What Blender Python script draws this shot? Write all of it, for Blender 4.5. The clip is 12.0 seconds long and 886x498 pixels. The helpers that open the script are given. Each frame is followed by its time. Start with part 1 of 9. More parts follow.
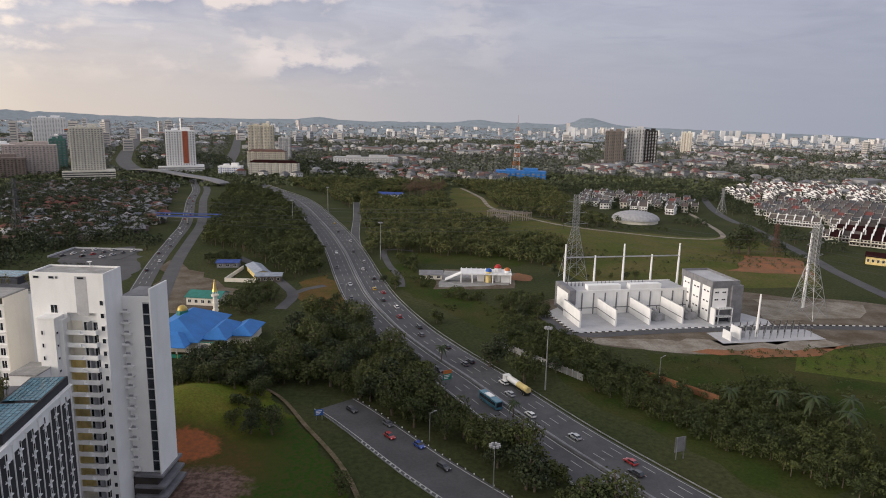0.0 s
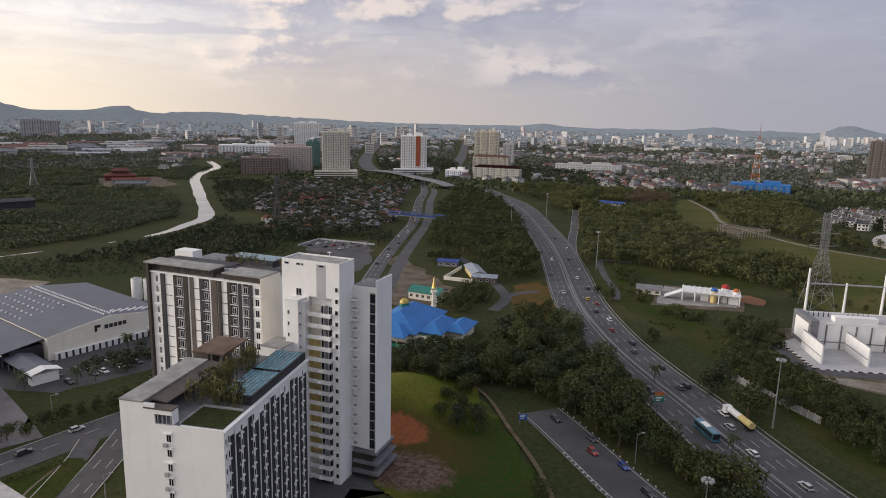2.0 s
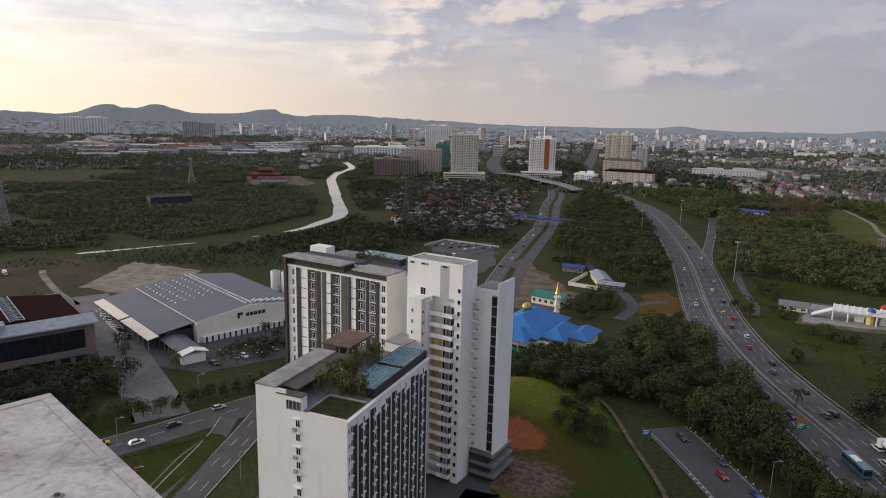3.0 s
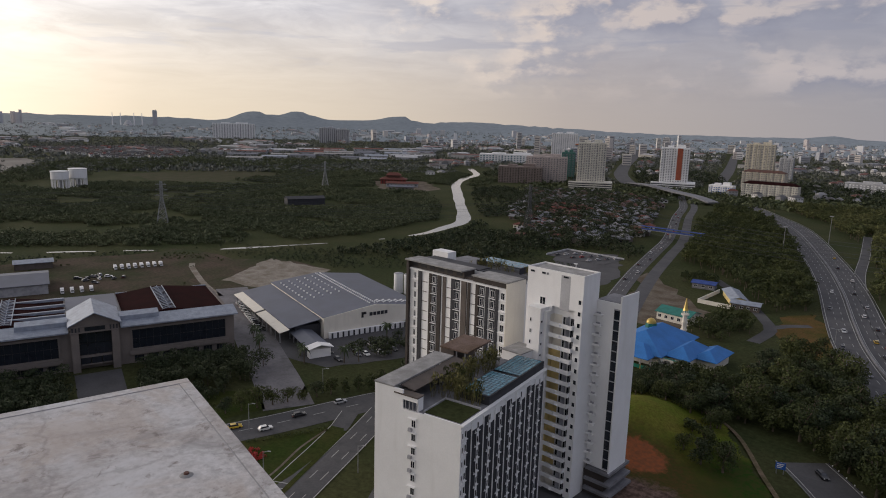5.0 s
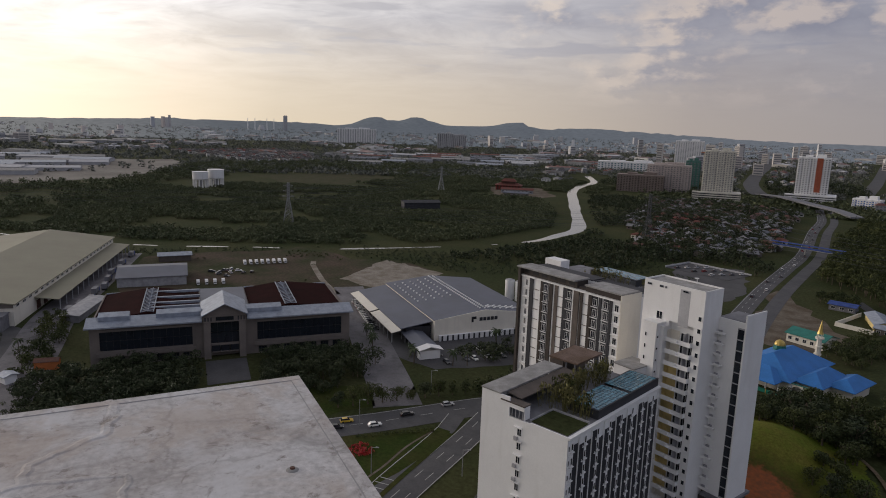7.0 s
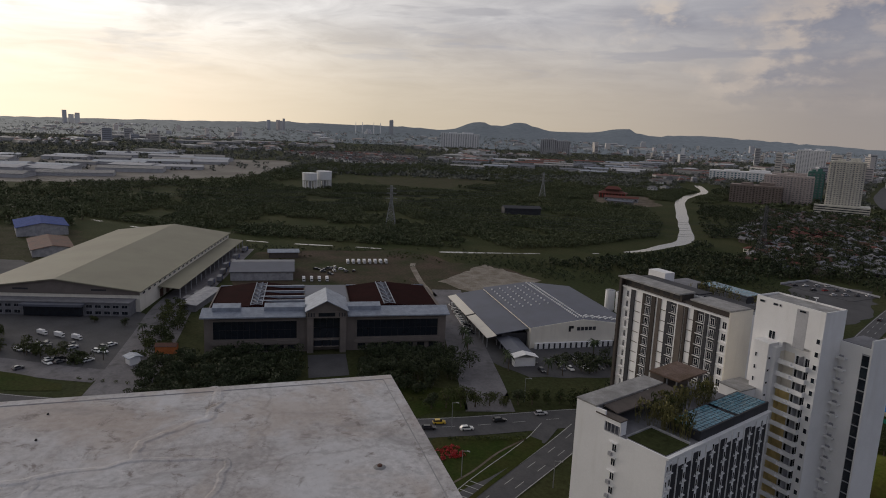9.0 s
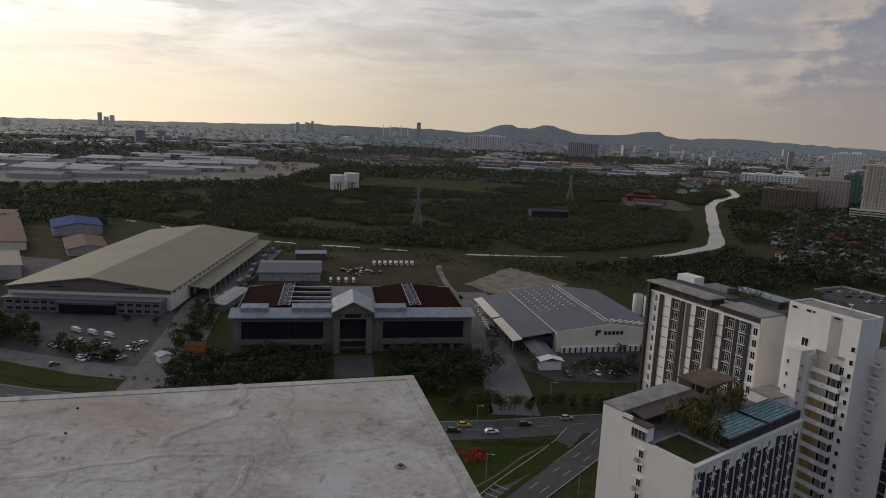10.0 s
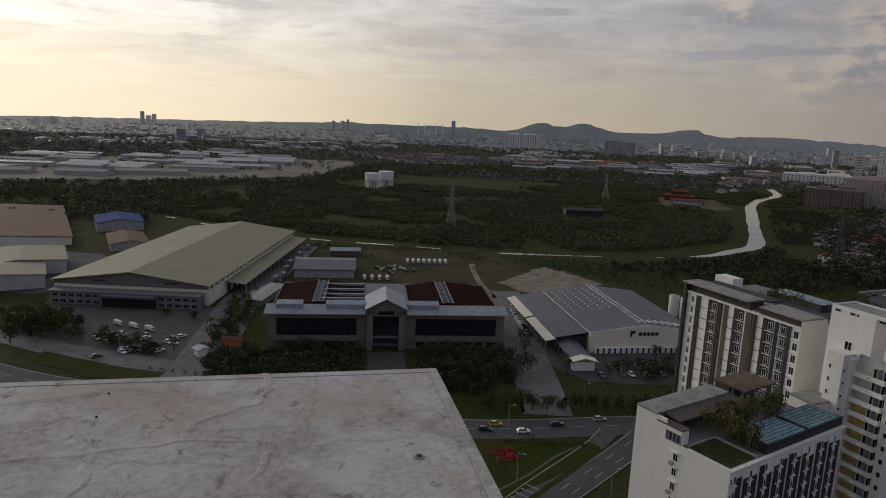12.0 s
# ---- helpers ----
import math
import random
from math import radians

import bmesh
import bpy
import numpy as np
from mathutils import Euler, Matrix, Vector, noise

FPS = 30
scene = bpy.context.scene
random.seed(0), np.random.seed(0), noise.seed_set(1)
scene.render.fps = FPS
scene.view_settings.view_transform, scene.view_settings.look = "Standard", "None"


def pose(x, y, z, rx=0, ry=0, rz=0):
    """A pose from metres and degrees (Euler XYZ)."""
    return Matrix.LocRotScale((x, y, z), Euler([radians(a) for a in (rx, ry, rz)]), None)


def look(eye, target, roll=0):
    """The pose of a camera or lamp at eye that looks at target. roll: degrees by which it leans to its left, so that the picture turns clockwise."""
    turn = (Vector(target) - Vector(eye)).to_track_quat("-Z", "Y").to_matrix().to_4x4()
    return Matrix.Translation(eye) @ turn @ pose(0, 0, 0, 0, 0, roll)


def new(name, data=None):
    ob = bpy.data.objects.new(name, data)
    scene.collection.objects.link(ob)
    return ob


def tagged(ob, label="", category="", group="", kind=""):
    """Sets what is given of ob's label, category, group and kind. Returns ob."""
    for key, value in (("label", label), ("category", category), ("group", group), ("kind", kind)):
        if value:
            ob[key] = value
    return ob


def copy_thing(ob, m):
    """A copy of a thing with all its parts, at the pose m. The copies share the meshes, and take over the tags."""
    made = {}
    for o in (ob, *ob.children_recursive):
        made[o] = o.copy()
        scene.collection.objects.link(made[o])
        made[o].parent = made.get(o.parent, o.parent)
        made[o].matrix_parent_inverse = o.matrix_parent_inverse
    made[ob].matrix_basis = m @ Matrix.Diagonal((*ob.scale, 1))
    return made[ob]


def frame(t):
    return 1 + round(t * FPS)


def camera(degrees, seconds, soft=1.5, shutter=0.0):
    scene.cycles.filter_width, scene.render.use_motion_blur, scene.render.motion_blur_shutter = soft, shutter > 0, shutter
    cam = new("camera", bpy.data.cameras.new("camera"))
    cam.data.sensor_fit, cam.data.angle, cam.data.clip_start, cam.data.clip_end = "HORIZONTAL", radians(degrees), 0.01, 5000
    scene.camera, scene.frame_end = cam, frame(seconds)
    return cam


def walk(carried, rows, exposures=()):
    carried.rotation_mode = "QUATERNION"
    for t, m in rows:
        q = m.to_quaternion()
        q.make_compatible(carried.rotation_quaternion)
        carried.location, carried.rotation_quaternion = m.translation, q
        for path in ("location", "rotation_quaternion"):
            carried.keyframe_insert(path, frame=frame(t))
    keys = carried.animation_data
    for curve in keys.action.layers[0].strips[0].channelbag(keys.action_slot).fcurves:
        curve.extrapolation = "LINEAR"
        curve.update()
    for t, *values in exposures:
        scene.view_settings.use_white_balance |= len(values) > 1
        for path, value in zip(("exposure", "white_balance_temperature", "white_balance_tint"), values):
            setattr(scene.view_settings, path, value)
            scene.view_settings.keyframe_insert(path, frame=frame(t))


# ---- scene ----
cam = camera(67.67, 12.0, 1.0)

# ---------------------------------------------------------------- camera
def aim(x, y, z, yaw, pitch, roll):
    a, b = radians(yaw), radians(pitch)
    way = Vector((-math.sin(a) * math.cos(b), math.cos(a) * math.cos(b), math.sin(b)))
    return look((x, y, z), Vector((x, y, z)) + way * 10, roll)


PATH = [
    (0, -0.39, -0.62, 94.83, 1.84, -11.33, 1.25),
    (0.5, -0.34, -0.55, 94.84, 5.75, -11.19, 1.57),
    (1, -0.28, -0.47, 94.86, 10.41, -11.23, 1.44),
    (1.5, -0.22, -0.37, 94.89, 15.20, -11.22, 1.41),
    (2, -0.14, -0.25, 94.93, 20.78, -11.21, 1.43),
    (2.5, -0.07, -0.12, 94.97, 26.24, -11.20, 1.56),
    (3, 0.00, -0.00, 95.02, 31.78, -11.25, 1.39),
    (5, 0.05, 0.07, 95.05, 42.48, -10.90, 1.64),
    (5.5, 0.07, 0.09, 95.08, 44.47, -10.82, 1.73),
    (6, 0.07, 0.09, 95.10, 47.22, -10.77, 1.85),
    (6.5, 0.08, 0.11, 95.11, 49.71, -10.74, 1.91),
    (7, 0.08, 0.15, 95.12, 52.41, -10.70, 1.92),
    (9, 0.09, 0.21, 95.12, 61.11, -10.59, 2.45),
    (9.5, 0.10, 0.23, 95.11, 62.88, -10.55, 2.48),
    (10, 0.11, 0.25, 95.10, 63.44, -10.48, 2.49),
    (10.5, 0.13, 0.27, 95.08, 65.21, -10.39, 2.48),
    (11, 0.15, 0.32, 95.07, 66.14, -10.33, 2.45),
    (11.5, 0.17, 0.34, 95.05, 66.36, -10.41, 2.43),
    (12, 0.20, 0.37, 95.04, 66.39, -10.74, 2.46),
]
STOPS = [(0.0, 0.54, 6500, 12), (2.0, 0.42, 6450, 13), (3.2, 0.3, 6400, 14), (5.0, -0.04, 6360, 14), (6.5, -0.2, 6360, 14), (9.0, -0.52, 6360, 13), (10.5, -0.64, 6420, 12), (12.0, -0.72, 6460, 11)]
walk(cam, [(t, aim(*row)) for t, *row in PATH], STOPS)

# ---------------------------------------------------------------- sky and sun
SUN_BEARING, SUN_HEIGHT = -113.0, 11.5
sun_way = Vector((math.sin(radians(SUN_BEARING)) * math.cos(radians(SUN_HEIGHT)),
                  math.cos(radians(SUN_BEARING)) * math.cos(radians(SUN_HEIGHT)), math.sin(radians(SUN_HEIGHT))))


def build_world():
    w = bpy.data.worlds.new("evening_sky")
    scene.world = w
    w.use_nodes = True
    nt = w.node_tree
    nt.nodes.clear()
    N, L = nt.nodes.new, nt.links.new
    out, bg = N("ShaderNodeOutputWorld"), N("ShaderNodeBackground")
    sky = N("ShaderNodeTexSky")
    sky.sky_type, sky.sun_disc = "NISHITA", False
    sky.sun_elevation, sky.sun_rotation = radians(SUN_HEIGHT), radians(SUN_BEARING)
    sky.dust_density, sky.air_density = 2.5, 1.2
    co = N("ShaderNodeTexCoord")
    sep = N("ShaderNodeSeparateXYZ")
    L(co.outputs["Generated"], sep.inputs[0])

    def math_node(op, a, b=None, clamp=False):
        m = N("ShaderNodeMath")
        m.operation, m.use_clamp = op, clamp
        for i, v in enumerate((a, b)):
            if v is None:
                continue
            if isinstance(v, (int, float)):
                m.inputs[i].default_value = v
            else:
                L(v, m.inputs[i])
        return m.outputs[0]

    up = math_node("MAXIMUM", sep.outputs[2], 0.0)
    lift = math_node("ADD", up, 0.09)
    px = math_node("DIVIDE", sep.outputs[0], lift)
    py = math_node("DIVIDE", sep.outputs[1], lift)
    comb = N("ShaderNodeCombineXYZ")
    L(px, comb.inputs[0])
    L(py, comb.inputs[1])

    def cloud(scale, detail, rough, shift, distort=0.4):
        mp = N("ShaderNodeMapping")
        mp.inputs["Location"].default_value = shift
        L(comb.outputs[0], mp.inputs[0])
        n = N("ShaderNodeTexNoise")
        n.inputs["Scale"].default_value, n.inputs["Detail"].default_value = scale, detail
        n.inputs["Roughness"].default_value, n.inputs["Distortion"].default_value = rough, distort
        L(mp.outputs[0], n.inputs["Vector"])
        return n.outputs["Fac"]

    def ramp(fac, stops):
        r = N("ShaderNodeValToRGB")
        el = r.color_ramp.elements
        while len(el) < len(stops):
            el.new(0.5)
        for e, (p, c) in zip(el, stops):
            e.position, e.color = p, (*c, 1) if isinstance(c, tuple) else (c, c, c, 1)
        L(fac, r.inputs[0])
        return r.outputs[0]

    def mix(fac, a, b, kind="MIX"):
        m = N("ShaderNodeMix")
        m.data_type, m.blend_type = "RGBA", kind
        for sock, v in ((m.inputs[0], fac), (m.inputs[6], a), (m.inputs[7], b)):
            if isinstance(v, (int, float)):
                sock.default_value = v
            elif isinstance(v, tuple):
                sock.default_value = (*v, 1)
            else:
                L(v, sock)
        return m.outputs[2]

    dot = N("ShaderNodeVectorMath")
    dot.operation = "DOT_PRODUCT"
    dot.inputs[1].default_value = sun_way
    L(co.outputs["Generated"], dot.inputs[0])
    toward = math_node("MULTIPLY_ADD", dot.outputs["Value"], 0.5)
    toward.node.inputs[2].default_value = 0.5
    # veil of high cloud: grey-lilac away from the sun, cream towards it
    # the 0.0 stop lies out of view and is raised to light east walls
    veil = ramp(toward, [(0.0, (0.42, 0.44, 0.5)), (0.08, (0.28, 0.30, 0.365)), (0.3, (0.335, 0.35, 0.405)), (0.58, (0.45, 0.455, 0.495)),
                         (0.84, (1.02, 0.99, 0.94)), (0.97, (1.8, 1.74, 1.6)), (1.0, (2.7, 2.6, 2.35))])
    dark = ramp(toward, [(0.08, (0.235, 0.255, 0.32)), (0.3, (0.27, 0.285, 0.345)), (0.58, (0.36, 0.365, 0.415)), (0.8, (0.6, 0.59, 0.6)),
                         (0.95, (1.0, 0.96, 0.88)), (1.0, (1.7, 1.55, 1.3))])
    glow = ramp(toward, [(0.08, (0.23, 0.25, 0.305)), (0.3, (0.305, 0.305, 0.33)), (0.58, (0.48, 0.425, 0.375)), (0.84, (0.92, 0.79, 0.58)),
                         (1.0, (1.9, 1.6, 1.15))])
    big = cloud(0.55, 6, 0.55, (1.3, 4.1, 0))
    fine = cloud(1.7, 9, 0.62, (7.7, 2.2, 3.0), 0.9)
    cover = math_node("ADD", math_node("MULTIPLY", big, 0.6), math_node("MULTIPLY", fine, 0.4))
    body = mix(ramp(cover, [(0.42, 0.0), (0.62, 1.0)]), veil, dark)
    clear = math_node("SUBTRACT", 1.0, ramp(cover, [(0.28, 0.0), (0.42, 1.0)]))
    scaled = mix(1.0, sky.outputs[0], (0.11, 0.11, 0.11), "MULTIPLY")
    body = mix(math_node("MULTIPLY", clear, 0.22), body, scaled)
    low = ramp(up, [(0.0, 1.0), (0.05, 0.8), (0.15, 0.0)])
    body = mix(low, body, glow)

    # heaped clouds, lit on the side of the sun
    def heap(shift):
        mp = N("ShaderNodeMapping")
        mp.inputs["Scale"].default_value = (1, 1, 1.9)
        mp.inputs["Location"].default_value = shift
        L(co.outputs["Generated"], mp.inputs[0])
        n = N("ShaderNodeTexNoise")
        n.inputs["Scale"].default_value, n.inputs["Detail"].default_value = 5.4, 12
        n.inputs["Roughness"].default_value, n.inputs["Distortion"].default_value = 0.55, 0.0
        L(mp.outputs[0], n.inputs["Vector"])
        return n.outputs["Fac"]

    base_shift = Vector((3.35, 1.2, 0.4))
    n1 = heap(base_shift)
    n2 = heap(base_shift + Vector((sun_way.x, sun_way.y, 0.9)) * 0.022)
    lit = math_node("MULTIPLY_ADD", math_node("SUBTRACT", n1, n2), 15.0)
    lit.node.inputs[2].default_value = 0.42
    lit.node.use_clamp = True
    # the heaps gather in one bank of cloud
    bank = N("ShaderNodeVectorMath")
    bank.operation = "DOT_PRODUCT"
    bank.inputs[1].default_value = (math.sin(radians(-23)) * math.cos(radians(11)), math.cos(radians(-23)) * math.cos(radians(11)), math.sin(radians(11)))
    L(co.outputs["Generated"], bank.inputs[0])
    mask = math_node("MULTIPLY", ramp(n1, [(0.43, 0.0), (0.58, 1.0)]), ramp(bank.outputs["Value"], [(0.88, 0.0), (0.95, 1.0)]))
    band = math_node("MULTIPLY", ramp(up, [(0.03, 0.0), (0.075, 1.0)]), ramp(up, [(0.2, 1.0), (0.38, 0.0)]))
    bright = mix(1.0, mix(0.75, veil, glow), (1.36, 1.3, 1.24), "MULTIPLY")
    heaped = mix(lit, mix(1.0, dark, (0.86, 0.87, 0.9), "MULTIPLY"), bright)
    body = mix(math_node("MULTIPLY", math_node("MULTIPLY", mask, band), 0.92), body, heaped)
    # unseen overhead sky is scaled: up behind the camera to light walls, down sunward
    over = N("ShaderNodeMapRange")
    over.inputs[1].default_value, over.inputs[2].default_value = 0.22, 0.6
    over.inputs[3].default_value = 1.0
    L(ramp(toward, [(0.0, 2.2), (0.28, 1.9), (0.5, 0.74), (1.0, 0.62)]), over.inputs[4])
    L(up, over.inputs[0])
    oc = N("ShaderNodeCombineColor")
    for i in range(3):
        L(over.outputs[0], oc.inputs[i])
    body = mix(1.0, body, oc.outputs[0], "MULTIPLY")
    # a few thin dark streaks
    mp = N("ShaderNodeMapping")
    mp.inputs["Scale"].default_value = (1, 1, 7.5)
    mp.inputs["Location"].default_value = (0.8, 2.9, 1.1)
    L(co.outputs["Generated"], mp.inputs[0])
    st = N("ShaderNodeTexNoise")
    st.inputs["Scale"].default_value, st.inputs["Detail"].default_value = 6.5, 4
    L(mp.outputs[0], st.inputs["Vector"])
    streak = math_node("MULTIPLY", ramp(st.outputs["Fac"], [(0.57, 0.0), (0.65, 1.0)]), ramp(up, [(0.06, 0.0), (0.12, 1.0)]))
    body = mix(math_node("MULTIPLY", streak, 0.75), body, dark)
    L(body, bg.inputs[0])
    bg.inputs[1].default_value = SKY_STRENGTH
    L(bg.outputs[0], out.inputs[0])


SKY_STRENGTH = 1.0
build_world()
sun = new("sun", bpy.data.lights.new("sun", "SUN"))
sun.data.energy, sun.data.angle, sun.data.color = 1.4, radians(24), (1.0, 0.88, 0.77)
sun.matrix_world = look(sun_way * 300 + Vector((0, 0, 200)), (0, 0, 200))
rng = np.random.default_rng(7)

# ---------------------------------------------------------------- materials
def material(name, colour, rough=0.8, second=None, scale=0.4, fine=6.0, bump=0.0, metal=0.0, spec=0.3, spread=0.25,
             island=False, object_random=0.0, stains=None):
    """A surface with a base colour, a second one in broad patches, fine grain and a little relief."""
    m = bpy.data.materials.new(name)
    m.use_nodes = True
    nt = m.node_tree
    N, L = nt.nodes.new, nt.links.new
    b = nt.nodes["Principled BSDF"]
    b.inputs["Roughness"].default_value, b.inputs["Metallic"].default_value = rough, metal
    b.inputs["Specular IOR Level"].default_value = spec
    geo = N("ShaderNodeNewGeometry")
    pos = geo.outputs["Position"]
    second = second or tuple(c * 0.72 for c in colour)

    def noise_tex(sc, det, ro=0.6):
        n = N("ShaderNodeTexNoise")
        n.inputs["Scale"].default_value, n.inputs["Detail"].default_value, n.inputs["Roughness"].default_value = sc, det, ro
        L(pos, n.inputs["Vector"])
        return n.outputs["Fac"]

    def ramp(fac, a, b_):
        r = N("ShaderNodeMapRange")
        r.inputs[1].default_value, r.inputs[2].default_value = a, b_
        L(fac, r.inputs[0])
        return r.outputs[0]

    def mix(fac, a, b_, kind="MIX"):
        x = N("ShaderNodeMix")
        x.data_type, x.blend_type = "RGBA", kind
        for sock, v in ((x.inputs[0], fac), (x.inputs[6], a), (x.inputs[7], b_)):
            if isinstance(v, (int, float)):
                sock.default_value = v
            elif isinstance(v, tuple):
                sock.default_value = (*v, 1)
            else:
                L(v, sock)
        return x.outputs[2]

    col = mix(ramp(noise_tex(scale, 5), 0.38, 0.64), colour, second)
    grain = noise_tex(fine, 4, 0.7)
    g = N("ShaderNodeMapRange")
    g.inputs[1].default_value, g.inputs[2].default_value = 0.25, 0.75
    g.inputs[3].default_value, g.inputs[4].default_value = 1 - spread, 1 + spread
    L(grain, g.inputs[0])
    gc = N("ShaderNodeCombineColor")
    for i in range(3):
        L(g.outputs[0], gc.inputs[i])
    col = mix(1.0, col, gc.outputs[0], "MULTIPLY")
    if stains:
        sc, tint, lo, hi = stains
        mp = N("ShaderNodeMapping")
        mp.inputs["Scale"].default_value = (1, 1, 0.12)
        L(pos, mp.inputs[0])
        s = N("ShaderNodeTexNoise")
        s.inputs["Scale"].default_value, s.inputs["Detail"].default_value = sc, 6
        L(mp.outputs[0], s.inputs["Vector"])
        col = mix(ramp(s.outputs["Fac"], lo, hi), col, tint)
    if island or object_random:
        src = geo.outputs["Random Per Island"] if island else N("ShaderNodeObjectInfo").outputs["Random"]
        amt = object_random or 0.35
        h = N("ShaderNodeMapRange")
        h.inputs[3].default_value, h.inputs[4].default_value = 1 - amt, 1 + amt
        L(src, h.inputs[0])
        hc = N("ShaderNodeCombineColor")
        for i in range(3):
            L(h.outputs[0], hc.inputs[i])
        col = mix(1.0, col, hc.outputs[0], "MULTIPLY")
    L(col, b.inputs["Base Color"])
    if bump:
        bp = N("ShaderNodeBump")
        bp.inputs["Strength"].default_value, bp.inputs["Distance"].default_value = min(1.0, bump * 4), bump
        L(grain, bp.inputs["Height"])
        L(bp.outputs[0], b.inputs["Normal"])
    return m


def palette(name, colours, rough=0.7, spread=0.2):
    """Loose pieces of one mesh that each take one of several colours."""
    m = material(name, (0.5, 0.5, 0.5), rough, spread=spread)
    nt = m.node_tree
    geo = nt.nodes.new("ShaderNodeNewGeometry")
    r = nt.nodes.new("ShaderNodeValToRGB")
    r.color_ramp.interpolation = "CONSTANT"
    el = r.color_ramp.elements
    while len(el) < len(colours):
        el.new(0.5)
    for i, (e, c) in enumerate(zip(el, colours)):
        e.position, e.color = i / len(colours), (*c, 1)
    nt.links.new(geo.outputs["Random Per Island"], r.inputs[0])
    mx = nt.nodes.new("ShaderNodeTexNoise")
    mx.inputs["Scale"].default_value, mx.inputs["Detail"].default_value = 0.8, 4
    nt.links.new(geo.outputs["Position"], mx.inputs["Vector"])
    mr = nt.nodes.new("ShaderNodeMapRange")
    mr.inputs[3].default_value, mr.inputs[4].default_value = 0.75, 1.2
    nt.links.new(mx.outputs["Fac"], mr.inputs[0])
    cc = nt.nodes.new("ShaderNodeCombineColor")
    for i in range(3):
        nt.links.new(mr.outputs[0], cc.inputs[i])
    x = nt.nodes.new("ShaderNodeMix")
    x.data_type, x.blend_type = "RGBA", "MULTIPLY"
    x.inputs[0].default_value = 1.0
    nt.links.new(r.outputs[0], x.inputs[6])
    nt.links.new(cc.outputs[0], x.inputs[7])
    nt.links.new(x.outputs[2], nt.nodes["Principled BSDF"].inputs["Base Color"])
    return m


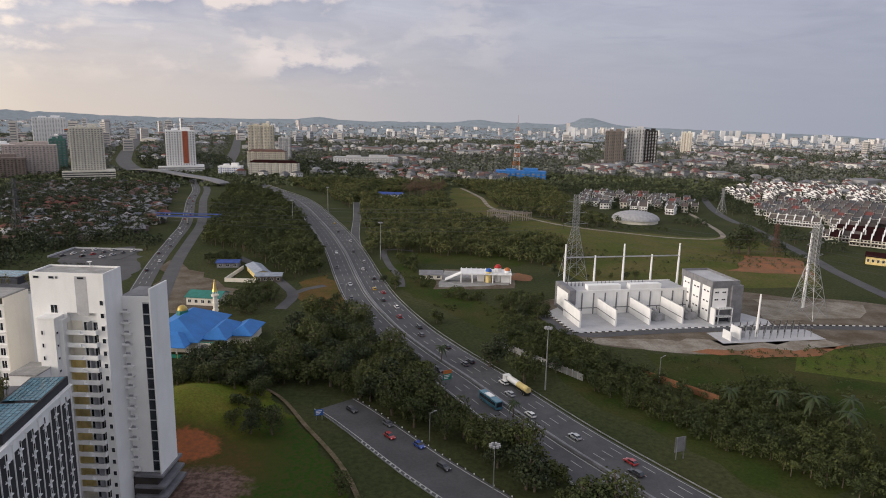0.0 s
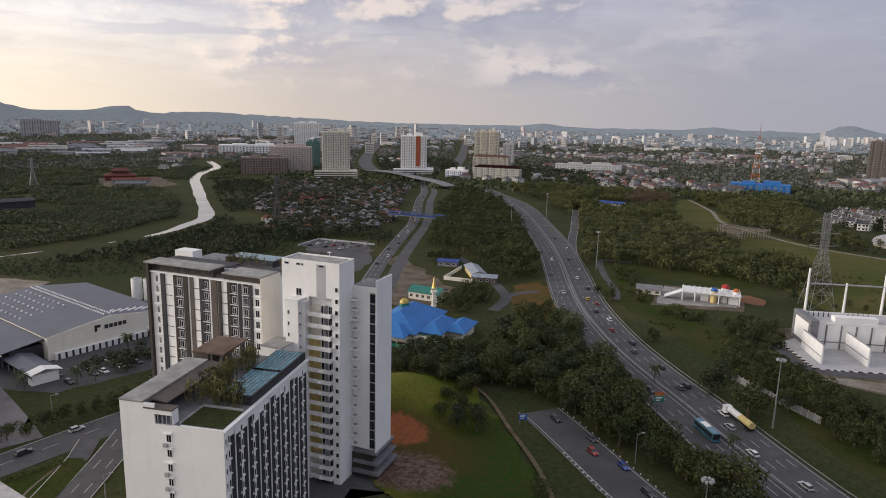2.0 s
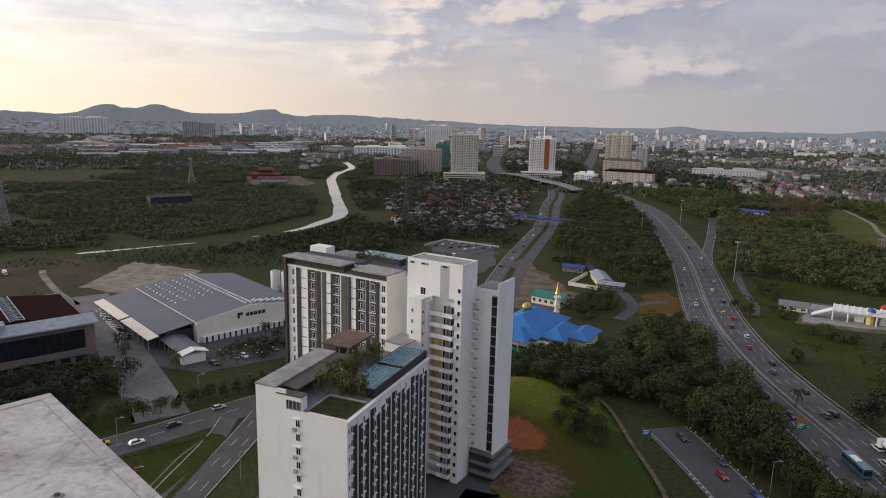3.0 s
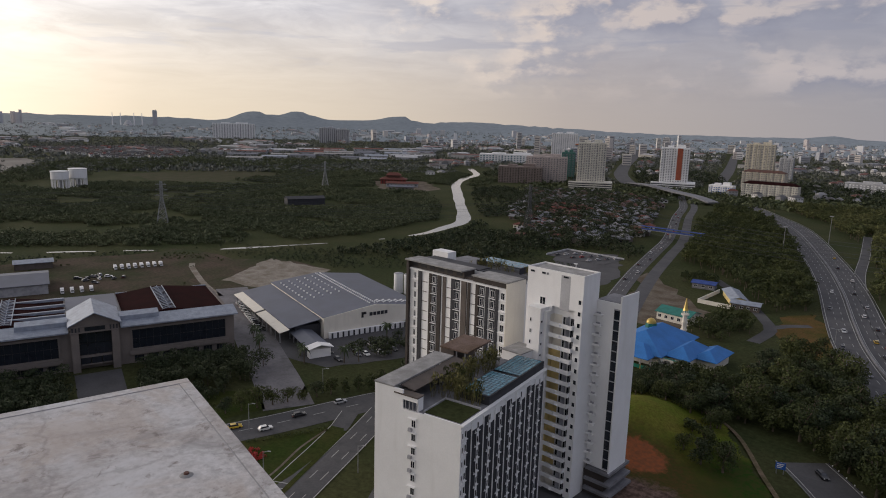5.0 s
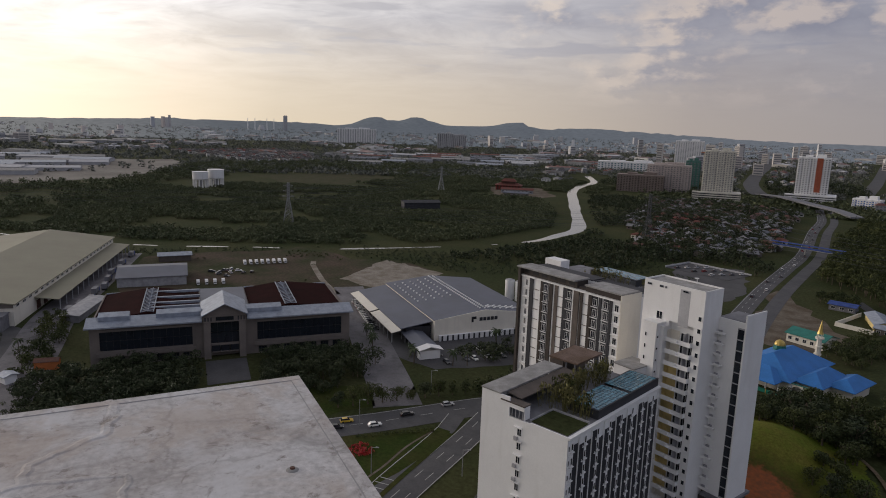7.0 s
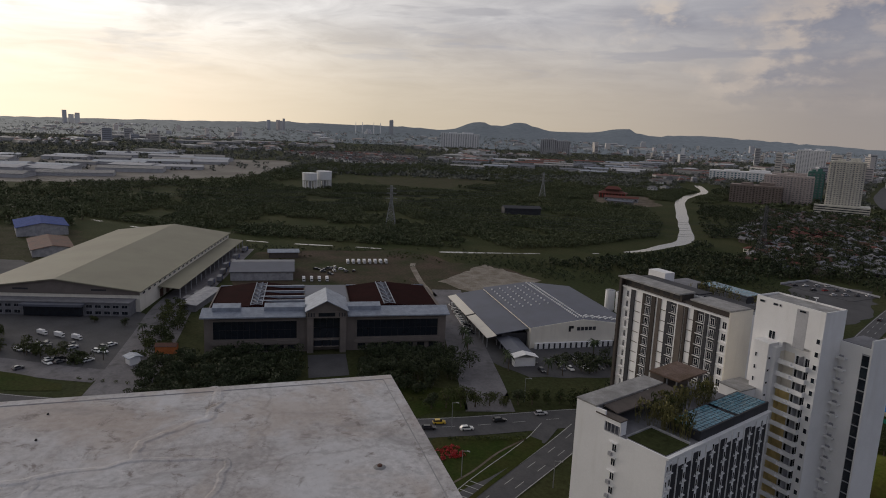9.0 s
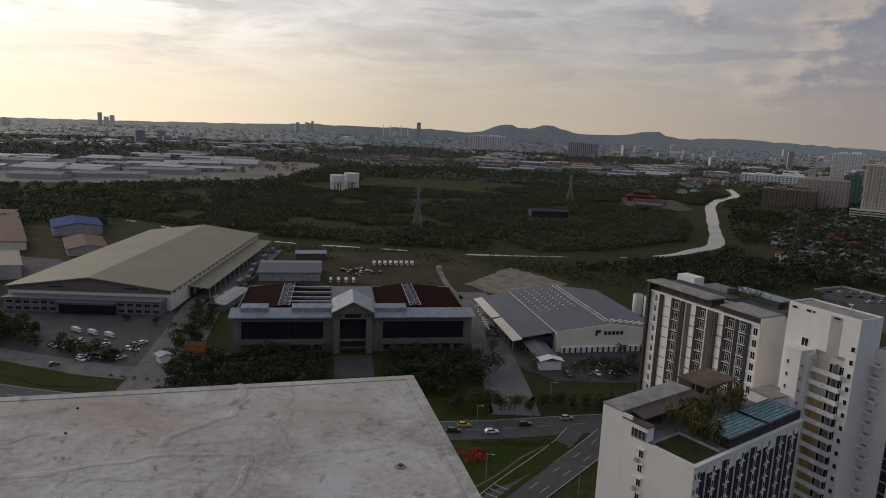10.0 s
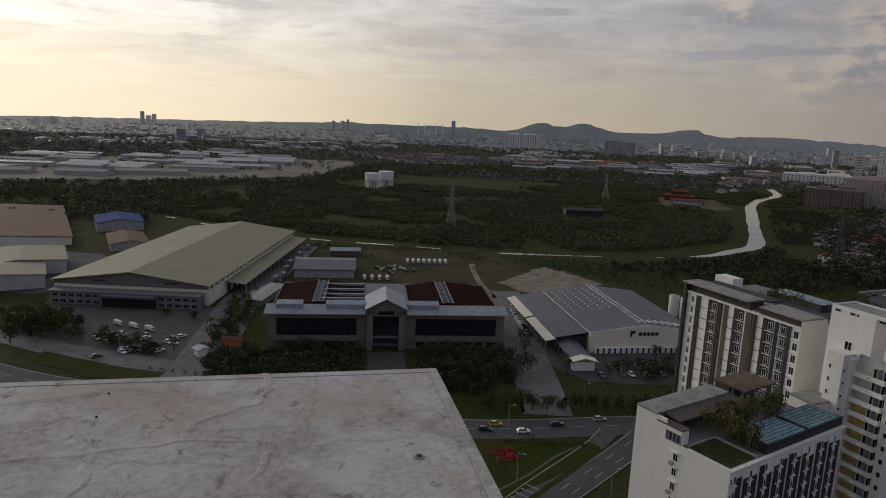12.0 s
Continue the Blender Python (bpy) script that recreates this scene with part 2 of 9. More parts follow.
M = dict(
    grass=material("grass", (0.034, 0.043, 0.017), 0.95, (0.052, 0.054, 0.024), 0.02, 0.6, spec=0.05, spread=0.45),
    lawn=material("lawn", (0.028, 0.044, 0.009), 0.95, (0.05, 0.049, 0.017), 0.05, 0.9, spec=0.05, spread=0.35),
    meadow=material("meadow", (0.066, 0.078, 0.02), 0.95, (0.1, 0.088, 0.034), 0.03, 0.5, spec=0.05, spread=0.35),
    leaf=material("leaf", (0.031, 0.043, 0.012), 0.8, (0.06, 0.069, 0.018), 0.045, 1.2, spread=0.3, island=True, object_random=0.22),
    # leaf_hill is lightened to make up for shade inside the crowns
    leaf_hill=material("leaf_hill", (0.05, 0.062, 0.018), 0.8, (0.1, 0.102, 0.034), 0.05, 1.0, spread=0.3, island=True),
    leaf_dark=material("leaf_dark", (0.024, 0.036, 0.014), 0.75, (0.038, 0.048, 0.019), 0.02, 0.8, spread=0.3, island=True),
    leaf_scrub=material("leaf_scrub", (0.058, 0.073, 0.034), 0.8, (0.088, 0.1, 0.046), 0.02, 0.5, spread=0.25, island=True, object_random=0.2),
    # far leaves are paled: the haze of distance is put into their colour
    leaf_far_hazed=material("leaf_far_hazed", (0.1, 0.108, 0.09), 0.7, (0.12, 0.125, 0.105), 0.01, 0.3, spread=0.3, island=True),
    palm=material("palm_frond", (0.036, 0.054, 0.018), 0.7, island=True),
    bamboo=material("bamboo_leaf", (0.15, 0.14, 0.05), 0.7, island=True),
    bark=material("bark", (0.12, 0.095, 0.07), 0.95, scale=2),
    asphalt=material("asphalt", (0.068, 0.068, 0.074), 0.9, (0.09, 0.089, 0.093), 0.06, 1.5, spread=0.18, stains=(0.3, (0.06, 0.06, 0.064), 0.5, 0.75)),
    asphalt_pale=material("asphalt_pale", (0.082, 0.081, 0.085), 0.9, (0.062, 0.061, 0.064), 0.08, 1.2, spread=0.18),
    paint=material("road_paint", (0.42, 0.42, 0.41), 0.7, (0.3, 0.3, 0.29), 0.8, 4, spread=0.25),
    concrete=material("concrete", (0.33, 0.325, 0.315), 0.9, (0.22, 0.215, 0.21), 0.3, 3, spread=0.15, stains=(0.5, (0.2, 0.19, 0.18), 0.52, 0.8)),
    pale_concrete=material("pale_concrete", (0.44, 0.44, 0.455), 0.85, (0.37, 0.37, 0.385), 0.15, 2, spread=0.1),
    soil=material("bare_soil", (0.095, 0.075, 0.055), 0.95, (0.16, 0.138, 0.112), 0.08, 0.8, spec=0.05, spread=0.25),
    laterite=material("red_soil", (0.26, 0.115, 0.062), 0.95, (0.16, 0.1, 0.06), 0.1, 0.8, spec=0.05, spread=0.25),
    white=material("white_paint", (0.78, 0.775, 0.77), 0.75, (0.73, 0.725, 0.72), 0.15, 3, spread=0.04, stains=(0.35, (0.66, 0.65, 0.63), 0.55, 0.85)),
    cream=material("cream_paint", (0.72, 0.68, 0.59), 0.8, (0.67, 0.63, 0.55), 0.15, 3, spread=0.05, stains=(0.35, (0.58, 0.54, 0.47), 0.55, 0.85)),
    charcoal=material("charcoal_panel", (0.038, 0.039, 0.046), 0.6, spread=0.12),
    brown=material("brown_panel", (0.05, 0.041, 0.036), 0.7, spread=0.12),
    taupe=material("taupe_panel", (0.115, 0.095, 0.083), 0.75, spread=0.1),
    grey=material("grey_paint", (0.2, 0.2, 0.215), 0.7, spread=0.08),
    midgrey=material("mid_grey_paint", (0.36, 0.36, 0.375), 0.75, spread=0.08),
    yellow=material("yellow_paint", (0.72, 0.57, 0.25), 0.8, spread=0.08),
    glass=material("dark_glass", (0.018, 0.022, 0.03), 0.12, spread=0.1, spec=0.6, scale=0.6),
    skyglass=material("teal_glass", (0.05, 0.15, 0.21), 0.15, (0.08, 0.21, 0.28), 0.7, 2, spec=0.6, spread=0.2, object_random=0.25),
    steel=material("galvanised_steel", (0.33, 0.335, 0.34), 0.5, metal=0.5, spread=0.1),
    dark_steel=material("dark_steel", (0.07, 0.075, 0.085), 0.5, metal=0.3),
    metal_roof=material("metal_roof", (0.125, 0.135, 0.17), 0.6, (0.11, 0.118, 0.145), 0.1, 3, metal=0.25, spread=0.08),
    pale_roof=material("pale_metal_roof", (0.3, 0.335, 0.4), 0.5, metal=0.2, spread=0.12),
    tan_roof=material("tan_metal_roof", (0.24, 0.228, 0.165), 0.7, (0.215, 0.2, 0.148), 0.05, 2, spread=0.06),
    maroon=material("maroon_roof", (0.026, 0.009, 0.009), 0.95, (0.019, 0.008, 0.008), 0.2, 2, spec=0.02),
    rust_roof=material("rust_roof", (0.12, 0.058, 0.042), 0.8, (0.085, 0.05, 0.042), 0.2, 2),
    blue_roof=material("blue_roof", (0.038, 0.17, 0.46), 0.6, (0.033, 0.14, 0.37), 0.15, 2, spread=0.1, spec=0.2),
    green_roof=material("green_roof", (0.025, 0.17, 0.14), 0.5, spread=0.08),
    tile_red=material("red_tiles", (0.15, 0.05, 0.038), 0.8, (0.11, 0.042, 0.034), 0.3, 3),
    gold=material("gold_paint", (0.55, 0.4, 0.12), 0.4, metal=0.4),
    sandstone=material("beige_stone", (0.18, 0.155, 0.14), 0.85, (0.15, 0.132, 0.12), 0.2, 2, spread=0.08),
    water=material("river_water", (0.2, 0.19, 0.155), 0.12, (0.16, 0.16, 0.135), 0.02, 0.3, spec=0.6, spread=0.05),
    track=material("trodden_earth", (0.15, 0.115, 0.08), 0.95, (0.085, 0.075, 0.04), 0.35, 1.2, spec=0.05, spread=0.35),
    dull_blue=material("dull_blue_paint", (0.06, 0.095, 0.27), 0.9, spec=0.05, spread=0.15),
    bright_grass=material("bright_grass", (0.06, 0.085, 0.016), 0.95, (0.085, 0.088, 0.024), 0.09, 0.9, spec=0.05, spread=0.4),
    dry_grass=material("dry_grass", (0.11, 0.066, 0.026), 0.95, (0.07, 0.06, 0.018), 0.12, 1.2, spec=0.05, spread=0.4),
    sand=material("pale_sand", (0.27, 0.245, 0.21), 0.95, (0.17, 0.145, 0.115), 0.12, 0.9, spec=0.05, spread=0.3),
    field=material("rough_field", (0.062, 0.056, 0.034), 0.95, (0.04, 0.046, 0.02), 0.06, 0.7, spec=0.05, spread=0.4),
    pale_ground=material("pale_yard_ground", (0.2, 0.185, 0.165), 0.9, (0.14, 0.128, 0.11), 0.012, 0.2, spec=0.2, spread=0.25),
    dark_soil=material("dark_soil", (0.08, 0.06, 0.046), 0.95, (0.038, 0.046, 0.021), 0.03, 0.6, spec=0.05, spread=0.4),
    yard=material("yard_concrete", (0.165, 0.158, 0.168), 0.85, (0.115, 0.11, 0.115), 0.08, 0.9, spread=0.2, stains=(0.2, (0.08, 0.078, 0.08), 0.52, 0.75)),
    frame_wood=material("weathered_timber", (0.25, 0.22, 0.195), 0.9, (0.17, 0.145, 0.125), 0.6, 3, spread=0.3),
    twigs=material("dry_twigs", (0.13, 0.085, 0.06), 0.9, island=True),
    rubble=material("broken_stone", (0.15, 0.105, 0.088), 0.95, (0.1, 0.066, 0.045), 0.3, 2.5, spread=0.4, bump=0.05),
    black=material("black_paint", (0.02, 0.02, 0.022), 0.6),
    orange=material("orange_paint", (0.5, 0.16, 0.05), 0.7),
    brick_red=material("brick_red_paint", (0.36, 0.1, 0.055), 0.8, spread=0.12),
    red=material("red_paint", (0.4, 0.03, 0.03), 0.5),
    sign_blue=material("sign_blue", (0.03, 0.12, 0.42), 0.5),
    sign_green=material("sign_green", (0.02, 0.2, 0.14), 0.5),
)


def slab_material():
    """Weathered roof concrete: pale and pinkish screed, dark smudges, fine pits and hair cracks."""
    m = material("roof_slab", (0.46, 0.45, 0.45), 0.9, (0.345, 0.315, 0.3), 0.55, 11, spread=0.3, bump=0.01)
    nt = m.node_tree
    N, L = nt.nodes.new, nt.links.new
    b = nt.nodes["Principled BSDF"]
    col = b.inputs["Base Color"].links[0].from_socket
    geo = N("ShaderNodeNewGeometry")
    turn = N("ShaderNodeMapping")
    turn.inputs["Rotation"].default_value = (0, 0, radians(12.3))
    L(geo.outputs["Position"], turn.inputs[0])

    def tex(scale, det, rough, squeeze=(1, 1, 1), shift=(0, 0, 0), distort=0.0):
        mp = N("ShaderNodeMapping")
        mp.inputs["Scale"].default_value, mp.inputs["Location"].default_value = squeeze, shift
        L(turn.outputs[0], mp.inputs[0])
        n = N("ShaderNodeTexNoise")
        n.inputs["Scale"].default_value, n.inputs["Detail"].default_value = scale, det
        n.inputs["Roughness"].default_value, n.inputs["Distortion"].default_value = rough, distort
        L(mp.outputs[0], n.inputs["Vector"])
        return n

    def span(fac, lo, hi, top):
        r = N("ShaderNodeMapRange")
        r.inputs[1].default_value, r.inputs[2].default_value, r.inputs[4].default_value = lo, hi, top
        L(fac, r.inputs[0])
        return r.outputs[0]

    def lay(fac, under, colour):
        x = N("ShaderNodeMix")
        x.data_type = "RGBA"
        L(fac, x.inputs[0])
        L(under, x.inputs[6])
        x.inputs[7].default_value = (*colour, 1)
        return x.outputs[2]

    col = lay(span(tex(0.9, 6, 0.65, (1, 1, 1), (3, 1, 0), 0.6).outputs["Fac"], 0.5, 0.62, 0.7), col, (0.54, 0.54, 0.55))
    col = lay(span(tex(0.45, 6, 0.68, (1, 1, 1), (5, 9, 0), 0.7).outputs["Fac"], 0.52, 0.6, 0.55), col, (0.4, 0.34, 0.295))
    col = lay(span(tex(0.7, 7, 0.7, (1.6, 0.5, 1), (8, 3, 0), 0.8).outputs["Fac"], 0.53, 0.66, 0.75), col, (0.25, 0.24, 0.235))
    col = lay(span(tex(2.6, 8, 0.72, (1, 1, 1), (1, 7, 0), 0.5).outputs["Fac"], 0.57, 0.66, 0.85), col, (0.19, 0.165, 0.15))
    col = lay(span(tex(30, 3, 0.6).outputs["Fac"], 0.66, 0.74, 0.6), col, (0.2, 0.19, 0.185))
    v = N("ShaderNodeTexVoronoi")
    v.feature = "DISTANCE_TO_EDGE"
    v.inputs["Scale"].default_value = 0.28
    bend = N("ShaderNodeVectorMath")
    bend.operation = "MULTIPLY_ADD"
    L(tex(2.2, 6, 0.65).outputs["Color"], bend.inputs[0])
    bend.inputs[1].default_value = (0.55, 0.55, 0)
    L(turn.outputs[0], bend.inputs[2])
    L(bend.outputs[0], v.inputs["Vector"])
    col = lay(span(v.outputs["Distance"], 0.009, 0.002, 0.28), col, (0.16, 0.15, 0.145))
    L(col, b.inputs["Base Color"])
    return m


M["slab"] = slab_material()


def mound_material():
    """Grass on an earth mound that gives way to dry grass, bare red soil and broken stone in soft-edged zones."""
    m = material("mound_mix", (0.085, 0.115, 0.014), 0.95, (0.125, 0.115, 0.024), 0.09, 1.2, spec=0.05, spread=0.4, bump=0.08)
    nt = m.node_tree
    N, L = nt.nodes.new, nt.links.new
    b = nt.nodes["Principled BSDF"]
    col = b.inputs["Base Color"].links[0].from_socket
    geo = N("ShaderNodeNewGeometry")

    def zone(col, mid, radii, colour, second, soft, rough):
        mp, n, tone = N("ShaderNodeMapping"), N("ShaderNodeTexNoise"), N("ShaderNodeMix")
        mp.vector_type = "TEXTURE"
        mp.inputs["Location"].default_value, mp.inputs["Scale"].default_value = (*mid, 0), (*radii, 1e6)
        L(geo.outputs["Position"], mp.inputs[0])
        away = N("ShaderNodeVectorMath")
        away.operation = "LENGTH"
        L(mp.outputs[0], away.inputs[0])
        n.inputs["Scale"].default_value, n.inputs["Detail"].default_value, n.inputs["Roughness"].default_value = rough, 8, 0.7
        L(geo.outputs["Position"], n.inputs["Vector"])
        add = N("ShaderNodeMath")
        add.operation = "MULTIPLY_ADD"
        L(n.outputs["Fac"], add.inputs[0])
        add.inputs[1].default_value = 1.3
        L(away.outputs["Value"], add.inputs[2])
        r = N("ShaderNodeMapRange")
        r.inputs[1].default_value, r.inputs[2].default_value = 1.65 + soft, 1.65 - soft
        L(add.outputs[0], r.inputs[0])
        fine = N("ShaderNodeTexNoise")
        fine.inputs["Scale"].default_value, fine.inputs["Detail"].default_value = 0.9, 8
        L(geo.outputs["Position"], fine.inputs["Vector"])
        sp = N("ShaderNodeMapRange")
        sp.inputs[1].default_value, sp.inputs[2].default_value = 0.38, 0.62
        L(fine.outputs["Fac"], sp.inputs[0])
        tone.data_type = "RGBA"
        L(sp.outputs[0], tone.inputs[0])
        tone.inputs[6].default_value, tone.inputs[7].default_value = (*colour, 1), (*second, 1)
        x = N("ShaderNodeMix")
        x.data_type = "RGBA"
        L(r.outputs[0], x.inputs[0])
        L(col, x.inputs[6])
        L(tone.outputs[2], x.inputs[7])
        return x.outputs[2]

    col = zone(col, (-44, 166), (22, 42), (0.022, 0.055, 0.008), (0.045, 0.05, 0.014), 0.35, 0.1)
    col = zone(col, (-72, 162), (20, 17), (0.075, 0.05, 0.018), (0.05, 0.052, 0.014), 0.3, 0.14)
    col = zone(col, (-77, 168.5), (9, 6.5), (0.26, 0.085, 0.035), (0.17, 0.07, 0.035), 0.14, 0.3)
    col = zone(col, (-67, 151), (13, 9), (0.17, 0.115, 0.095), (0.075, 0.05, 0.04), 0.2, 0.35)
    L(col, b.inputs["Base Color"])
    return m


M["mound_mix"] = mound_material()


# ---------------------------------------------------------------- mesh helpers
def flat_mesh(name, verts, faces):
    """A mesh from arrays of places and of faces that all have the same number of corners."""
    verts, faces = np.asarray(verts, np.float32), np.asarray(faces, np.int32)
    me = bpy.data.meshes.new(name)
    n, k = faces.shape
    me.vertices.add(len(verts))
    me.vertices.foreach_set("co", verts.ravel())
    me.loops.add(n * k)
    me.loops.foreach_set("vertex_index", faces.ravel())
    me.polygons.add(n)
    me.polygons.foreach_set("loop_start", np.arange(n, dtype=np.int32) * k)
    me.update(calc_edges=True)
    me.validate()
    me.shade_flat()
    return me


def thing(name, label, category, group="", kind="", at=(0, 0, 0), turn=0.0):
    ob = new(name)
    ob.empty_display_size = 0.5
    ob.matrix_world = pose(*at, 0, 0, turn)
    return tagged(ob, label, category, group, kind)


def as_mesh(name, bm, *mats):
    me = bpy.data.meshes.new(name)
    bm.to_mesh(me)
    bm.free()
    for m in mats:
        me.materials.append(M[m] if isinstance(m, str) else m)
    return me


def part(name, bm, mat, parent, label="", kind="", at=None, turn=0.0):
    ob = new(name, as_mesh(name, bm, mat) if isinstance(bm, bmesh.types.BMesh) else bm)
    ob.parent = parent
    if at:
        ob.matrix_basis = pose(*at, 0, 0, turn)
    return tagged(ob, label, kind=kind)


def solo(name, bm, mat, label, category, group="", kind="", at=(0, 0, 0), turn=0.0):
    ob = new(name, as_mesh(name, bm, mat) if isinstance(bm, bmesh.types.BMesh) else bm)
    ob.matrix_world = pose(*at, 0, 0, turn)
    return tagged(ob, label, category, group, kind)


def block(bm, x0, x1, y0, y1, z0, z1):
    v = [bm.verts.new(p) for p in ((x0, y0, z0), (x1, y0, z0), (x1, y1, z0), (x0, y1, z0),
                                   (x0, y0, z1), (x1, y0, z1), (x1, y1, z1), (x0, y1, z1))]
    for f in ((3, 2, 1, 0), (4, 5, 6, 7), (0, 1, 5, 4), (1, 2, 6, 5), (2, 3, 7, 6), (3, 0, 4, 7)):
        bm.faces.new([v[i] for i in f])
    return bm


def blocks(*rows):
    bm = bmesh.new()
    for r in rows:
        block(bm, *r)
    return bm


def loft(bm, rings, close=True, caps=True):
    """Rings of places, each ring with as many corners as the next, joined into a skin."""
    vs = [[bm.verts.new(p) for p in ring] for ring in rings]
    n = len(vs[0])
    for a, b in zip(vs, vs[1:]):
        for i in range(n if close else n - 1):
            j = (i + 1) % n
            bm.faces.new((a[i], a[j], b[j], b[i]))
    if caps and close:
        bm.faces.new(vs[0][::-1])
        bm.faces.new(vs[-1])
    return bm


def ring(x, y, z, r, n=8, ry=None, turn=0.0):
    ry = r if ry is None else ry
    return [(x + r * math.cos(turn + i * math.tau / n), y + ry * math.sin(turn + i * math.tau / n), z) for i in range(n)]


def post(bm, x, y, z0, z1, r0, r1=None, n=8):
    return loft(bm, [ring(x, y, z0, r0, n), ring(x, y, z1, r0 if r1 is None else r1, n)])


def bar(bm, a, b, r):
    """A square bar between two places."""
    a, b = Vector(a), Vector(b)
    d = (b - a).normalized()
    s = d.cross(Vector((0, 0, 1)) if abs(d.z) < 0.95 else Vector((1, 0, 0))).normalized() * r
    t = d.cross(s).normalized() * r
    return loft(bm, [[p + s + t, p - s + t, p - s - t, p + s - t] for p in (a, b)])


def gable(bm, x0, x1, y0, y1, z0, z1, over=0.4, along="y", thick=0.2):
    """A pitched roof over a rectangle, with the ridge along one axis."""
    if along == "x":
        cs = [(y0 - over, z0), ((y0 + y1) / 2, z1), (y1 + over, z0)]
        rings = [[(x, y, z) for y, z in cs] + [(x, y, z - thick) for y, z in cs[::-1]] for x in (x0 - over, x1 + over)]
    else:
        cs = [(x0 - over, z0), ((x0 + x1) / 2, z1), (x1 + over, z0)]
        rings = [[(x, y, z) for x, z in cs] + [(x, y, z - thick) for x, z in cs[::-1]] for y in (y0 - over, y1 + over)]
    return loft(bm, rings)


def hip(bm, x0, x1, y0, y1, z0, z1, inset):
    a = [(x0, y0, z0), (x1, y0, z0), (x1, y1, z0), (x0, y1, z0)]
    low = [(x, y, z0 - 0.25) for x, y, _ in a]
    if x1 - x0 > y1 - y0:
        m = (y0 + y1) / 2
        top = [(x0 + inset, m - 0.1, z1), (x1 - inset, m - 0.1, z1), (x1 - inset, m + 0.1, z1), (x0 + inset, m + 0.1, z1)]
    else:
        m = (x0 + x1) / 2
        top = [(m - 0.1, y0 + inset, z1), (m + 0.1, y0 + inset, z1), (m + 0.1, y1 - inset, z1), (m - 0.1, y1 - inset, z1)]
    return loft(bm, [low, a, top])


def spline(points, step=8.0):
    """A smooth line through the points, cut into short pieces."""
    p = [Vector(q) for q in points]
    p = [p[0] * 2 - p[1]] + p + [p[-1] * 2 - p[-2]]
    out = []
    for i in range(1, len(p) - 2):
        n = max(1, int((p[i + 1] - p[i]).length / step))
        for k in range(n):
            t = k / n
            out.append(0.5 * (2 * p[i] + (p[i + 1] - p[i - 1]) * t + (2 * p[i - 1] - 5 * p[i] + 4 * p[i + 1] - p[i + 2]) * t * t
                              + (3 * p[i] - p[i - 1] - 3 * p[i + 1] + p[i + 2]) * t ** 3))
    return out + [p[-2]]


def offset_line(line, d):
    """The line moved d metres to its right."""
    out = []
    for i, q in enumerate(line):
        w = (line[min(i + 1, len(line) - 1)] - line[max(i - 1, 0)])
        w = Vector((w.x, w.y, 0)).normalized()
        out.append(q + Vector((w.y, -w.x, 0)) * d)
    return out


def ribbon(bm, line, left, right, z, thick=0.0):
    """A strip along a line from left to right of it (metres to its right), on the ground or with a thickness."""
    a, b = offset_line(line, left), offset_line(line, right)
    if thick:
        rings = [[(p.x, p.y, p.z + z), (q.x, q.y, q.z + z), (q.x, q.y, q.z + z - thick), (p.x, p.y, p.z + z - thick)] for p, q in zip(a, b)]
        return loft(bm, [r[::-1] for r in rings])
    va = [bm.verts.new((p.x, p.y, p.z + z)) for p in a]
    vb = [bm.verts.new((p.x, p.y, p.z + z)) for p in b]
    for i in range(len(va) - 1):
        bm.faces.new((va[i], vb[i], vb[i + 1], va[i + 1]))
    return bm


def dashes(bm, line, off, z, long, gap, width):
    """Broken road marking."""
    q = offset_line(line, off)
    run, on = 0.0, True
    for a, b in zip(q, q[1:]):
        d = b - a
        length = d.length
        u = d / max(length, 1e-6)
        s = Vector((u.y, -u.x, 0)) * width / 2
        at = 0.0
        while at < length:
            span = long if on else gap
            take = min(span - run, length - at)
            if on:
                p0, p1 = a + u * at, a + u * (at + take)
                bm.faces.new([bm.verts.new((p.x, p.y, p.z + z)) for p in (p0 - s, p0 + s, p1 + s, p1 - s)])
            at += take
            run += take
            if run >= span - 1e-6:
                run, on = 0.0, not on
    return bm


def outline(points, wobble=0.0, step=6.0, seed=1):
    r = random.Random(seed)
    out = []
    for (x0, y0), (x1, y1) in zip(points, points[1:] + points[:1]):
        n = max(1, int(math.hypot(x1 - x0, y1 - y0) / step)) if wobble else 1
        for k in range(n):
            t = k / n
            j = wobble if k else wobble * 0.5
            out.append((x0 + (x1 - x0) * t + r.uniform(-j, j), y0 + (y1 - y0) * t + r.uniform(-j, j)))
    return out


def patch(name, points, z, mat, label, category, wobble=0.0, seed=1, step=6.0):
    """A flat area of ground with an uneven border."""
    step = max(step, wobble * 2.8)
    bm = bmesh.new()
    f = bm.faces.new([bm.verts.new((x, y, z)) for x, y in outline(points, wobble, step, seed)])
    if f.normal.z < 0:
        f.normal_flip()
    bmesh.ops.triangulate(bm, faces=bm.faces[:])
    bm.normal_update()
    for g in bm.faces:
        if g.normal.z < 0:
            g.normal_flip()
    return solo(name, bm, mat, label, category, kind="structure")


def inside(points, x, y):
    p = np.asarray(points, float)
    hit = np.zeros(np.shape(x), bool)
    for (x0, y0), (x1, y1) in zip(p, np.roll(p, -1, 0)):
        cross = ((y0 > y) != (y1 > y)) & (x < (x1 - x0) * (y - y0) / (y1 - y0 + 1e-12) + x0)
        hit ^= cross
    return hit


